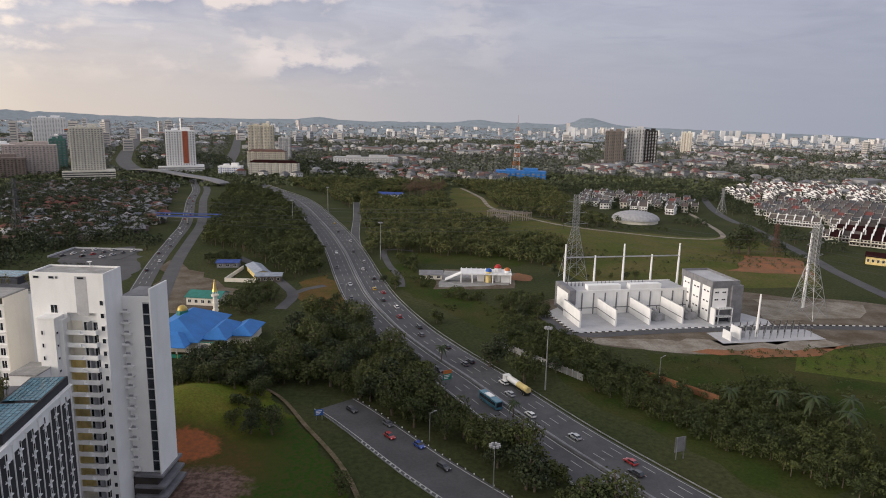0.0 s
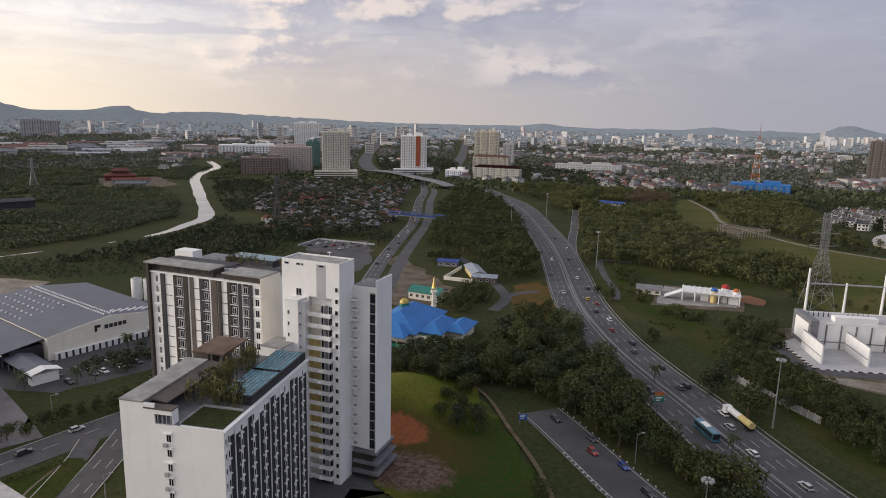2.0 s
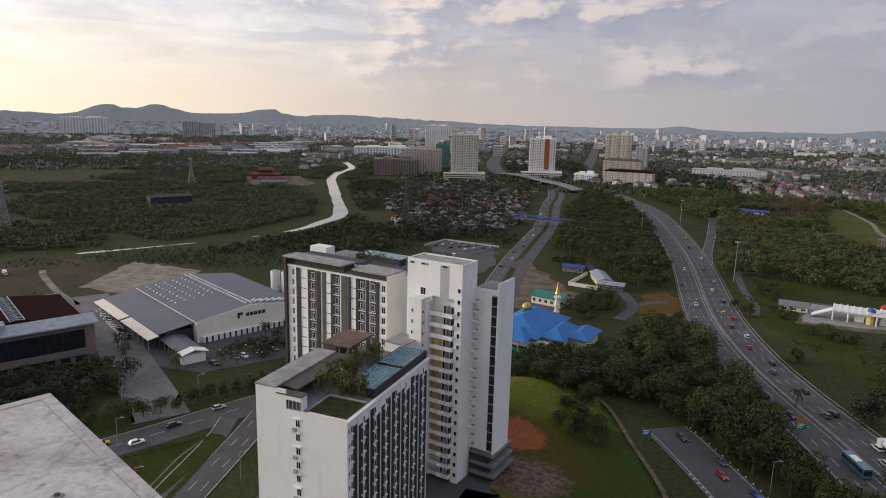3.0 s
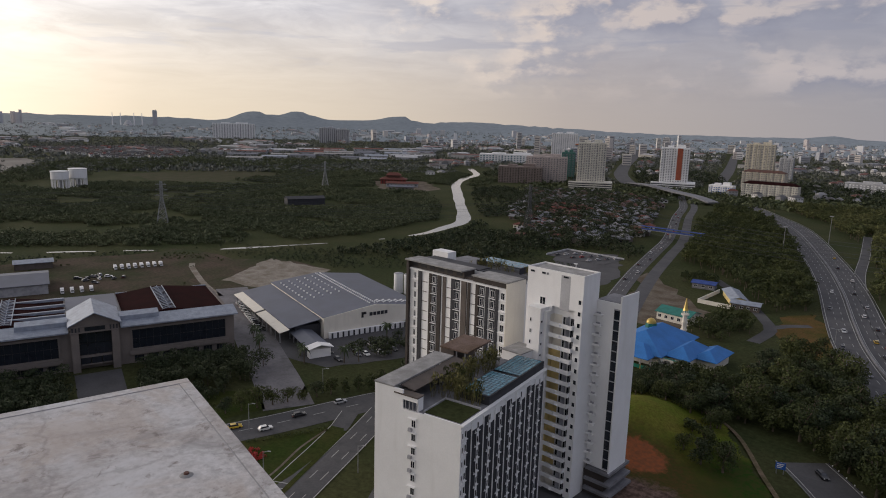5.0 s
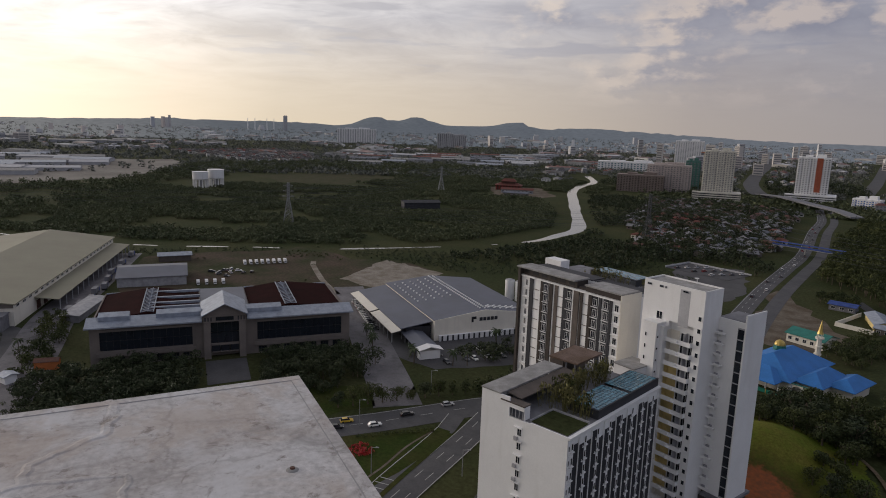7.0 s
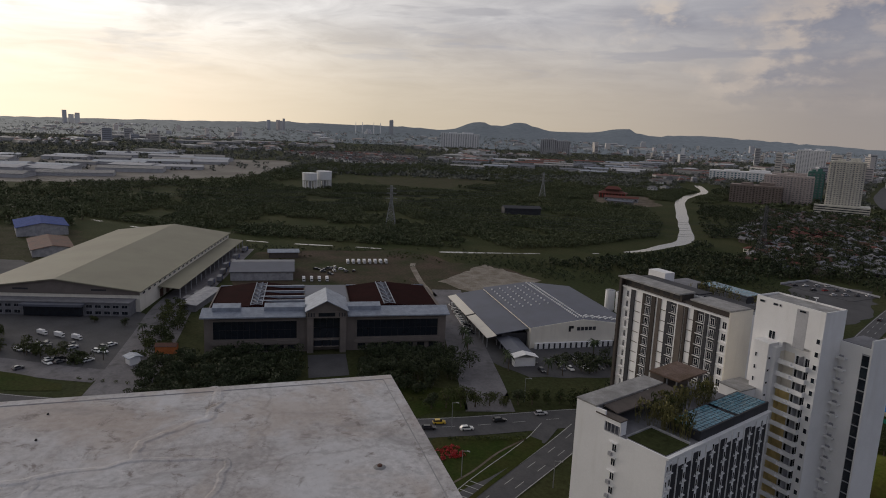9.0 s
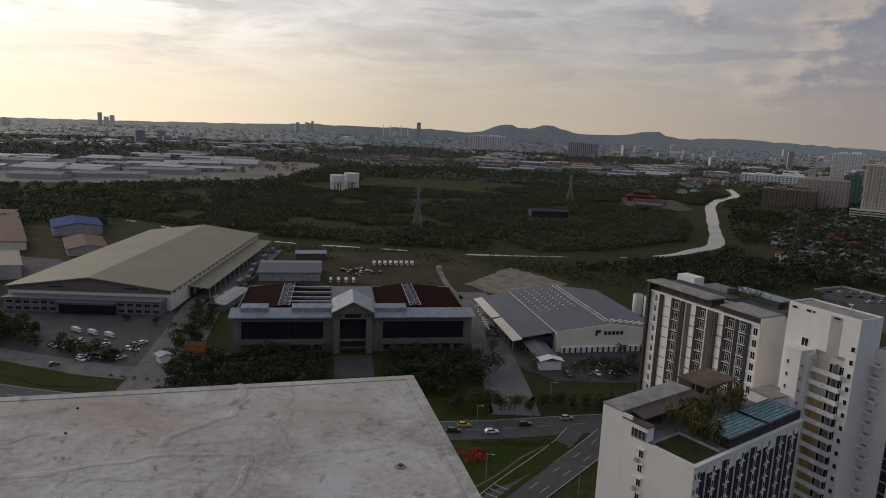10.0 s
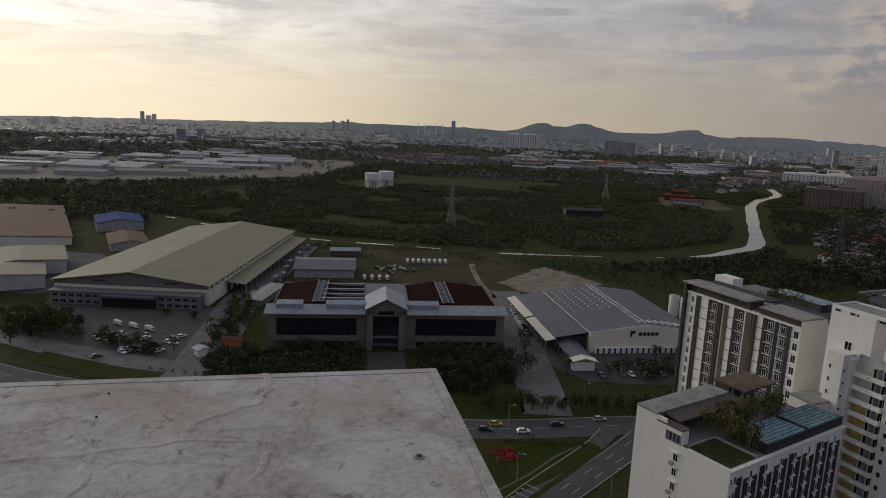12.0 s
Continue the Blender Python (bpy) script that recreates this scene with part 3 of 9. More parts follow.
def scatter(points, gap, seed, jitter=0.45):
    """Places inside a polygon, about gap metres apart."""
    p = np.asarray(points, float)
    r = np.random.default_rng(seed)
    gx, gy = np.meshgrid(np.arange(p[:, 0].min(), p[:, 0].max(), gap), np.arange(p[:, 1].min(), p[:, 1].max(), gap))
    x, y = gx.ravel() + r.uniform(-jitter, jitter, gx.size) * gap, gy.ravel() + r.uniform(-jitter, jitter, gx.size) * gap
    keep = inside(points, x, y)
    return np.stack([x[keep], y[keep]], 1)


def leaf_sheets(centres, radii, each, size, r, squash=0.8, corners=4):
    """Small leaf sheets over the skins of lumps: places of all corners, three or four to a sheet."""
    n = len(centres) * each
    d = r.normal(size=(n, 3))
    d /= np.linalg.norm(d, axis=1)[:, None]
    d[:, 2] = np.abs(d[:, 2]) * np.where(r.random(n) < 0.75, 1, -1)
    c = np.repeat(centres, each, 0)
    rad = np.repeat(radii, each)[:, None] * r.uniform(0.72, 1.1, (n, 1))
    p = c + d * rad * [1, 1, squash]
    nrm = d + r.normal(size=(n, 3)) * 0.55
    nrm /= np.linalg.norm(nrm, axis=1)[:, None]
    a = np.cross(nrm, r.normal(size=(n, 3)))
    a /= np.linalg.norm(a, axis=1)[:, None] + 1e-9
    b = np.cross(nrm, a)
    s = size * r.uniform(0.55, 1.25, (n, 1)) * (np.repeat(np.ones(len(centres)), each)[:, None])
    if corners == 3:
        return np.stack([p - a * s, p + b * s * 1.1, p + a * s * 0.9], 1).reshape(-1, 3)
    quad = np.stack([p - a * s, p + b * s * 0.7, p + a * s, p - b * s * 0.7], 1)
    return quad.reshape(-1, 3)


def crown_lumps(x, y, base, high, wide, r, lumps):
    """Lumps that make up one crown."""
    c, q = [], []
    for k in range(lumps):
        ang, far = r.uniform(0, math.tau), math.sqrt(r.random()) * wide * 0.62
        zz = base + high * (0.14 + 0.7 * r.random() * (1 - 0.35 * far / wide))
        c.append((x + far * math.cos(ang), y + far * math.sin(ang), zz))
        q.append(wide * r.uniform(0.34, 0.52))
    return c, q


def foliage(places, base, high, wide, lumps, each, size, seed):
    r = np.random.default_rng(seed)
    cs, qs = [], []
    for x, y in places:
        k = r.uniform(0.7, 1.25) * (1 + 0.55 * noise.noise(Vector((x * 0.02, y * 0.02, seed))))
        c, q = crown_lumps(x, y, base * k, high * k, wide * r.uniform(0.8, 1.2), r, lumps)
        cs += c
        qs += q
    cs, qs = np.array(cs), np.array(qs)
    return leaf_sheets(cs, qs, each, size, r, corners=3)


def woodland(name, label, polygons, gap, base, high, wide, lumps, each, size, seed, mat="leaf", trunks=True, gaps=0.0):
    """A wood of many trees as one mass of foliage and one of trunks."""
    places = clear(np.concatenate([scatter(p, gap, seed + i) for i, p in enumerate(polygons)]))
    if gaps:
        mask = np.array([noise.noise(Vector((x * 0.011, y * 0.016, seed))) + 0.5 * noise.noise(Vector((x * 0.05, y * 0.05, seed))) for x, y in places])
        places = places[mask < gaps]
    v = foliage(places, base, high, wide, lumps, each, size, seed)
    me = flat_mesh("foliage", v, np.arange(len(v)).reshape(-1, 3))
    me.materials.append(M[mat])
    top = thing(name, label, "woodland", kind="stuff")
    part("foliage", me, None, top)
    if trunks:
        bm = bmesh.new()
        for x, y in places:
            post(bm, x, y, -0.3, base + high * 0.45, wide * 0.06, wide * 0.03, 4)
        part("trunks", bm, "bark", top)
    return places


def build_boxes(x, y, w, d, h, turn, z0=0.0):
    """Corner places of many upright boxes without floors."""
    n = len(x)
    c, s = np.cos(turn), np.sin(turn)
    v = np.zeros((n, 8, 3))
    for i, (a, b, t) in enumerate(((-1, -1, 0), (1, -1, 0), (1, 1, 0), (-1, 1, 0), (-1, -1, 1), (1, -1, 1), (1, 1, 1), (-1, 1, 1))):
        lx, ly = a * w / 2, b * d / 2
        v[:, i, 0], v[:, i, 1], v[:, i, 2] = x + lx * c - ly * s, y + lx * s + ly * c, np.where(t, h, z0)
    f = np.array([(4, 5, 6, 7), (0, 1, 5, 4), (1, 2, 6, 5), (2, 3, 7, 6), (3, 0, 4, 7)])
    faces = (np.arange(n)[:, None, None] * 8 + f).reshape(-1, 4)
    return v.reshape(-1, 3), faces


def build_hips(x, y, w, d, z, rise, turn):
    """Corner places of many hipped roofs."""
    n = len(x)
    c, s = np.cos(turn), np.sin(turn)
    v = np.zeros((n, 6, 3))
    ov = 0.6
    for i, (a, b, t) in enumerate(((-1, -1, 0), (1, -1, 0), (1, 1, 0), (-1, 1, 0), (-0.45, 0, 1), (0.45, 0, 1))):
        lx, ly = a * (w / 2 + (0 if t else ov)), b * (d / 2 + ov)
        v[:, i, 0], v[:, i, 1], v[:, i, 2] = x + lx * c - ly * s, y + lx * s + ly * c, z + t * rise
    f = np.array([(0, 1, 5, 4), (2, 3, 4, 5), (1, 2, 5, 5), (3, 0, 4, 4)])
    tri = np.array([(0, 1, 5), (0, 5, 4), (2, 3, 4), (2, 4, 5), (1, 2, 5), (3, 0, 4)])
    return v.reshape(-1, 3), (np.arange(n)[:, None, None] * 6 + tri).reshape(-1, 3)


def build_gables(x, y, w, d, z, rise, turn):
    """Corner places of many roofs with the gable to the front, and of the gable walls under them."""
    n = len(x)
    c, s = np.cos(turn), np.sin(turn)
    v = np.zeros((n, 6, 3))
    for i, (a, b, t) in enumerate(((-1, -1, 0), (1, -1, 0), (0, -1, 1), (-1, 1, 0), (1, 1, 0), (0, 1, 1))):
        lx, ly = a * (w / 2 + 0.3), b * (d / 2 + 0.2)
        v[:, i, 0], v[:, i, 1], v[:, i, 2] = x + lx * c - ly * s, y + lx * s + ly * c, z + t * rise
    g = v.copy()
    g[:, :, 2] += 0.35
    roof, wall = np.array([(0, 2, 5), (0, 5, 3), (1, 4, 5), (1, 5, 2)]), np.array([(0, 1, 2), (4, 3, 5)])
    step = np.arange(n)[:, None, None] * 6
    return v.reshape(-1, 3), (step + roof).reshape(-1, 3), g.reshape(-1, 3), (step + wall).reshape(-1, 3)


def build_windows(x, y, w, d, h, turn, cols=2, floors=2):
    """Corner places of the window panes on all four sides of many boxes."""
    c, s = np.cos(turn), np.sin(turn)
    quads = []
    for side in range(4):
        along_, out = (w, d) if side % 2 == 0 else (d, w)
        for k in range(cols):
            for f in range(floors):
                u = along_ * ((k + 0.5) / cols - 0.5)
                z0, z1 = h * (f + 0.3) / floors, h * (f + 0.78) / floors
                for du, z in ((-0.13, z0), (0.13, z0), (0.13, z1), (-0.13, z1)):
                    p, q = u + along_ * du * 2 / cols, -out / 2 - 0.1
                    for _ in range(side):
                        p, q = -q, p
                    quads.append(np.stack([x + p * c - q * s, y + p * s + q * c, z], 1))
    v = np.stack(quads, 1).reshape(-1, 3)
    return v, np.arange(len(v)).reshape(-1, 4)


# ---------------------------------------------------------------- ground, roads, water
def rise(x, y):
    """Height of the ground: a grassed mound beside the tower, flat elsewhere."""
    return 9.0 * math.exp(-(((x + 86) / 17) ** 2 + ((y - 190) / 20) ** 2))


def build_ground():
    rings_at = [0.0] + [12 * 1.075 ** k for k in range(84)]
    rings_at = [r for r in rings_at if r < 4850] + [4900.0]
    turns = 120
    verts = [(0, 0, rise(0, 0))]
    for r in rings_at[1:]:
        for k in range(turns):
            a = k * math.tau / turns
            x, y = r * math.cos(a), r * math.sin(a)
            verts.append((x, y, 0.78 * rise(x, y)))
    faces = [(0, 1 + k, 1 + (k + 1) % turns) for k in range(turns)]
    for i in range(len(rings_at) - 2):
        a, b = 1 + i * turns, 1 + (i + 1) * turns
        for k in range(turns):
            j = (k + 1) % turns
            faces.append((a + k, b + k, b + j, a + j))
    me = bpy.data.meshes.new("ground")
    me.from_pydata(verts, [], faces)
    me.materials.append(M["grass"])
    for p in me.polygons:
        p.use_smooth = True
    tagged(new("ground", me), "rough green ground of grass and scrub", "ground", kind="structure")


build_ground()


def road(name, points, left, right, label, z=0.12, mat="asphalt", lines=(), solid=(), step=8.0):
    """A road along its middle line; lines and solid: where its broken and unbroken markings run."""
    line = spline([(*p, 0) if len(p) == 2 else p for p in points], step)
    ob = solo(name, ribbon(bmesh.new(), line, left, right, z), mat, label, "road", kind="structure")
    if lines or solid:
        bm = bmesh.new()
        for off in lines:
            dashes(bm, line, off, z + 0.04, 4.5, 7.5, 0.22)
        for off in solid:
            ribbon(bm, line, off - 0.13, off + 0.13, z + 0.04)
        part("lane_marking", bm, "paint", ob, "white painted lane lines")
    return line


HIGHWAY = [(-300, 900), (-235, 800), (-181, 711), (-121, 560), (-88, 464), (-64, 381), (-49, 333), (-30, 287), (-13, 255), (3, 229), (16, 206),
           (31, 181), (51, 152), (80, 112), (125, 50), (190, -40)]
hw = road("highway", HIGHWAY, -14.5, 13.0, "wide grey asphalt expressway with two carriageways", 0.14,
          lines=(-11.0, -7.6, -4.2, 4.4, 7.9), solid=(-13.6, -1.3, 1.3, 12.0))
barrier = solo("median_barrier", ribbon(bmesh.new(), hw, -0.35, 0.35, 0.95, 0.85), "grey", "low concrete barrier along the middle of the expressway",
               "barrier", kind="structure")
RAMP = [(-41.5, 204), (-34.5, 196.5), (-21.5, 181), (-9.5, 166.5), (5, 151), (24, 131), (60, 96), (110, 40)]
ramp_line = road("slip_road", RAMP, -7.5, 7.5, "broad grey slip road curving beside trees", 0.12, mat="asphalt_pale", solid=(-6.6, 6.6))
SLIP = [(-120, 720), (-100, 600), (-88, 520), (-76, 462), (-62, 415), (-54, 385), (-46, 360)]
road("merging_road", SLIP, -3.6, 3.6, "narrow asphalt road joining the expressway", 0.10, solid=(-3.2, 3.2))
ART = [(-120, 205), (-140, 262), (-165, 330), (-190, 405), (-212, 480), (-236, 560), (-290, 700), (-325, 800), (-370, 900), (-420, 1010), (-520, 1250)]
art = road("dual_road", ART, -11, -1.2, "grey dual carriageway running past a village", 0.12, lines=(-7.8, -4.5), solid=(-10.4,))
solo("dual_road_far_side", ribbon(bmesh.new(), art, 2.5, 10.5, 0.12), "asphalt", "grey second carriageway of the dual road", "road", kind="structure")
FAR_ROADS = [
    ("far_highway", [(-500, 1010), (-560, 1090), (-650, 1240), (-720, 1380), (-820, 1590), (-1030, 2050), (-1300, 2600)], 14),
    ("far_avenue", [(-400, 1100), (-450, 1240), (-560, 1590), (-700, 2010), (-900, 2600)], 12),
    ("estate_road", [(430, 1260), (345, 997), (280, 760), (263, 657), (266, 625), (259, 554), (251, 473), (245, 434), (241, 373), (240, 300)], 4.2),
    ("hill_track", [(-7, 898), (18, 794), (28, 705), (59, 641), (91, 595), (135, 566), (177, 546), (218, 557), (232, 652), (239, 730)], 2.2),
]
for nm, pts, half in FAR_ROADS:
    road(nm, pts, -half, half, "pale distant road" if half > 4 else "narrow road across the grass", 0.1, mat="asphalt_pale" if half != 2.2 else "sand")
FLY = [(-312, 846, 4.0), (-345, 872, 7.0), (-390, 905, 8.0), (-450, 962, 8.0), (-500, 1010, 5.0), (-540, 1062, 0.0)]
fly = spline(FLY)
solo("flyover", ribbon(bmesh.new(), fly, -8, 8, 0.6, 1.6), "grey", "concrete flyover crossing above the dual road", "flyover", kind="structure")
for k in range(6, len(fly) - 6, 6):
    p = fly[k]
    solo("flyover_pier", post(bmesh.new(), p.x, p.y, -0.3, p.z - 0.9, 1.3), "concrete", "round concrete pier under the flyover", "pier", "flyover piers", kind="structure")
# streets close to the hotel
AVENUE = [(-330, -110), (-262, -48), (-226, 2), (-192, 52), (-173.5, 93), (-169, 107.5), (-165, 124), (-160.5, 142), (-152, 170), (-146, 225), (-150, 300)]
road("avenue", AVENUE, -6.8, 6.8, "grey town avenue passing the factories", 0.11, lines=(0.0,), solid=(-6.3,))
road("hotel_road", [(-96.5, 22), (-114.5, 57), (-128.7, 87), (-136.2, 104), (-144.6, 123), (-153, 140)], -4.5, 4.5, "asphalt road beside the hotel", 0.16, lines=(-1.5, 1.7), solid=(-4.3, 4.3))
road("side_street", [(-122, 62), (-137.5, 90), (-145.5, 107), (-153, 122), (-159, 131)], -2.8, 2.8, "narrow side street with painted bars", 0.13, solid=(-3.1,))
road("factory_drive", [(-176, 118), (-198, 128), (-222, 138), (-250, 150), (-285, 166), (-330, 185)], -8, 9, "grey drive between factory and office", 0.10, mat="yard")
road("warehouse_drive", [(-228, 2), (-250, 10), (-300, 25), (-345, 38), (-400, 62), (-488, 100)], -10, 10, "pale concrete drive beside a long warehouse", 0.09, mat="yard")
road("field_track", [(-404, 200), (-395, 195), (-370, 186), (-345, 178), (-318, 172)], -1.8, 1.8, "pale worn track across the bare field", 0.1, mat="sand")
road("mosque_lane", [(-150, 425), (-128, 398), (-112, 375), (-98, 352), (-90, 335), (-90, 310)], -3, 3, "curved asphalt lane near the mosque", 0.11, mat="asphalt_pale")
road("mosque_lane_spur", [(-92, 338), (-86, 350), (-78, 358)], -2.4, 2.4, "short spur of the lane", 0.1, mat="asphalt_pale")
road("plot_path", [(-37, 462), (-57, 463), (-49, 417), (-38, 382), (-35, 360)], -2.2, 2.2, "grey path beside the expressway", 0.1, mat="asphalt_pale")
track = ribbon(bmesh.new(), spline([(-92, 226, 0), (-80, 219, 0), (-62, 207, 0), (-47, 186, 0), (-34, 167, 0), (-26, 151, 0), (-19, 130, 0)], 2.0), -0.7, 0.7, 0.55)
for v in track.verts:
    v.co.z += rise(v.co.x, v.co.y)
solo("dirt_track", track, "track", "worn dirt track on the grass slope", "road", kind="structure")

road("service_road", [(-335, -78), (-297, -45), (-284, -30), (-267, -10), (-258, 3)], -6.2, 6.2, "grey service road before the lorry yard", 0.1, mat="yard")
solo("road_divider", ribbon(bmesh.new(), spline([(-119.5, 60, 0), (-134.2, 88.5, 0), (-142.0, 105.0, 0), (-149.5, 121, 0)], 4), -0.8, 0.8, 0.24), "lawn", "narrow strip of grass between two streets", "verge", kind="structure")
PATCHES = [
    ("soil_yard", [(-190, 410), (-140, 362), (-118, 330), (-122, 300), (-150, 300), (-172, 350)], 0.06, "soil", "pale bare earth yard", 4),
    ("car_yard", [(-275, 425), (-232, 450), (-196, 385), (-193, 352), (-215, 345)], 0.06, "asphalt_pale", "grey paved yard of a low hall", 2),
    ("building_plot", [(-16, 356), (28, 366), (34, 402), (-14, 406)], 0.06, "soil", "sandy plot round a small white house", 4),
    ("meadow_slope", [(-20, 895), (-15, 697), (3, 638), (35, 570), (43, 520), (60, 440), (120, 420), (190, 400), (245, 470), (240, 540), (222, 560), (180, 552), (138, 572), (95, 601), (64, 645), (34, 707), (24, 794), (-2, 898)], 0.04, "meadow", "green meadow on a slope", 6),
    ("wood_lawn", [(-50, 456), (26, 470), (46, 436), (30, 416), (-32, 424), (-44, 430)], 0.05, "lawn", "grass strip at the foot of the wood", 3),
    ("sandy_strip", [(52, 276), (80, 267), (110, 266), (140, 270), (168, 283), (164, 288), (114, 277), (111, 284), (60, 281)], 0.09, "sand", "pale sandy strip of bare ground", 3),
    ("orange_strip", [(96, 266), (122, 263), (150, 268), (172, 282), (150, 276), (118, 271)], 0.15, "laterite", "strip of orange bare earth", 3),
    ("gravel_patch", [(150, 318), (200, 326), (215, 350), (160, 356)], 0.1, "sand", "pale gravel beside the substation", 4),
    ("meadow_foot", [(248, 466), (212, 388), (140, 378), (72, 384), (54, 432), (62, 444), (120, 424), (190, 404)], 0.055, "meadow", "green grass at the foot of the slope", 1),
    ("substation_plot", [(36, 335), (46, 292), (60, 270), (112, 270), (175, 282), (235, 300), (240, 350), (170, 368), (110, 372), (60, 360)], 0.07, "soil", "levelled earth plot of the substation", 4),
    ("substation_pad", [(42, 319), (50.5, 289), (54, 288), (100, 298), (148, 307), (150, 317), (128, 345), (50, 330)], 0.12, "pale_concrete", "pale concrete pad of the substation", 0),
    ("switch_yard", [(112, 293.5), (114, 279), (164, 289.5), (161, 308)], 0.13, "pale_concrete", "pale concrete pad with switchgear", 0),
    ("red_bank", [(170, 425), (206, 480), (240, 475), (225, 420)], 0.1, "laterite", "heap of orange earth", 5),
    ("earth_heap", [(28, 384), (34, 402), (42, 396), (40, 382)], 0.12, "laterite", "small heap of orange earth", 2),
    ("plot_floor", [(-12, 403), (1, 404), (28, 397), (26, 371), (-14, 362)], 0.1, "concrete", "pale concrete floor of a building plot", 1),
    ("road_verge", [(15, 283), (-28, 340), (-52, 400), (-40, 420), (-10, 372), (12, 330), (26, 300), (48, 250), (110, 172), (92, 142), (45, 215)], 0.05, "lawn", "mown grass verge of the expressway", 3),
    ("field_edge", [(76, 262), (240, 292), (300, 250), (260, 150), (150, 110), (120, 168), (84, 215)], 0.045, "lawn", "bright rough grass beside the substation", 5),
    ("factory_yard", [(-305, 172), (-225, 143), (-196, 150), (-184, 180), (-200, 225), (-216, 212), (-228, 160), (-300, 190)], 0.08, "asphalt_pale", "grey yard of the factory", 1),
    ("warehouse_yard", [(-320, -60), (-262, -2), (-262, 8), (-318, 30), (-345, 20), (-372, -50)], 0.08, "asphalt_pale", "grey lorry yard before the warehouse", 2),
    ("earth_field", [(-470, 108), (-455, 215), (-400, 225), (-385, 250), (-330, 252), (-300, 205), (-312, 168), (-330, 130), (-352, 62), (-400, 75), (-440, 96)], 0.06, "dark_soil", "bare brown field behind the office", 6),
    ("works_ground", [(-530, -112), (-425, -112), (-384, -62), (-396, -28), (-440, -8), (-486, -36)], 0.07, "asphalt_pale", "grey paved ground between works halls", 2),
    ("works_lane", [(-640, -84), (-560, -62), (-500, -62), (-465, -36), (-480, 12), (-560, 2), (-640, -18)], 0.06, "field", "trodden yard between works halls", 5),
    ("white_yard", [(-350, 190), (-385, 246), (-330, 256), (-300, 205)], 0.09, "sand", "pale concrete yard behind the factory", 2),
    ("hotel_yard", [(-78, 86), (-76, 138), (-66, 140), (-64, 165), (-112, 168), (-150, 170), (-108, 84)], 0.05, "asphalt_pale", "grey paving round the hotel", 1),
    ("traffic_island", [(-166.5, 92.5), (-160.5, 107), (-155.6, 119.8), (-151, 122), (-147.5, 118), (-142, 102), (-137.3, 87), (-128, 68), (-150, 60)], 0.14, "lawn", "triangular lawn between roads", 1),
    ("avenue_verge", [(-184, 82), (-180, 112), (-198, 120), (-210, 90), (-196, 72)], 0.1, "lawn", "strip of grass beside the avenue", 1),
    ("factory_verge", [(-183, 128), (-174, 147), (-166, 168), (-180, 174), (-198, 148)], 0.1, "grass", "strip of grass before the factory car park", 1),
    ("bright_field", [(145, 278), (186, 284), (230, 280), (215, 250), (160, 239), (133, 249)], 0.08, "bright_grass", "bright yellow-green field of grass", 6),
    ("lawn_strip", [(-289, -43), (-272, -25), (-255, -9.5), (-249, -10), (-256, -26), (-278, -46)], 0.14, "lawn", "grass strip between two roads", 1),
    ("grass_triangle", [(-94, 362), (-83, 383), (-69, 359), (-58, 313), (-63, 300), (-83, 325)], 0.05, "dry_grass", "brownish grass between lane and expressway", 3),
    ("clearing", [(-1074, 421), (-1087, 633), (-959, 655), (-896, 492), (-956, 414)], 0.06, "field", "clearing of dry grass in the scrub", 15),
    ("works_yard", [(-1040, -240), (-1015, -110), (-1025, 55), (-1099, 245), (-1390, 400), (-1519, 418), (-1578, -52), (-1350, -247)], 0.06, "pale_ground", "pale paved yards between works halls", 8),
    ("temple_yard", [(-790, 690), (-740, 760), (-640, 690), (-625, 630), (-690, 620)], 0.06, "soil", "bare yard round a temple", 6),
]
for i, (nm, pts, z, mat, lab, wob) in enumerate(PATCHES):
    patch(nm, pts, z, mat, lab, "ground", wob, 11 + i)

def draped(name, label, points, mat, lift, seed):
    """A cover of grass or earth that follows the ground."""
    bm = bmesh.new()
    p = np.asarray(points, float)
    st = 0.9
    xs, ys = np.arange(p[:, 0].min(), p[:, 0].max() + st, st), np.arange(p[:, 1].min(), p[:, 1].max() + st, st)
    grid = {}
    for i, x in enumerate(xs):
        for j, y in enumerate(ys):
            n = noise.noise(Vector((x * 0.13, y * 0.13, seed))) * 3.0
            if inside(points, np.array([x + n]), np.array([y + n]))[0]:
                grid[i, j] = bm.verts.new((x, y, rise(x, y) + lift + 0.15 * noise.noise(Vector((x * 0.5, y * 0.5, 1)))))
    for i, j in grid:
        q = [grid.get(k) for k in ((i, j), (i + 1, j), (i + 1, j + 1), (i, j + 1))]
        if all(q):
            bm.faces.new(q)
    for f in bm.faces:
        f.smooth = True
    return solo(name, bm, mat, label, "ground", kind="structure")


draped("mound_cover", "yellow-green grass mound with bare orange soil and broken stone", [(-116, 216), (-78, 218), (-64, 206), (-50, 190), (-38, 169), (-26, 146), (-38, 128), (-56, 136), (-74, 142), (-92, 156), (-110, 174)], "mound_mix", 0.35, 1.0)

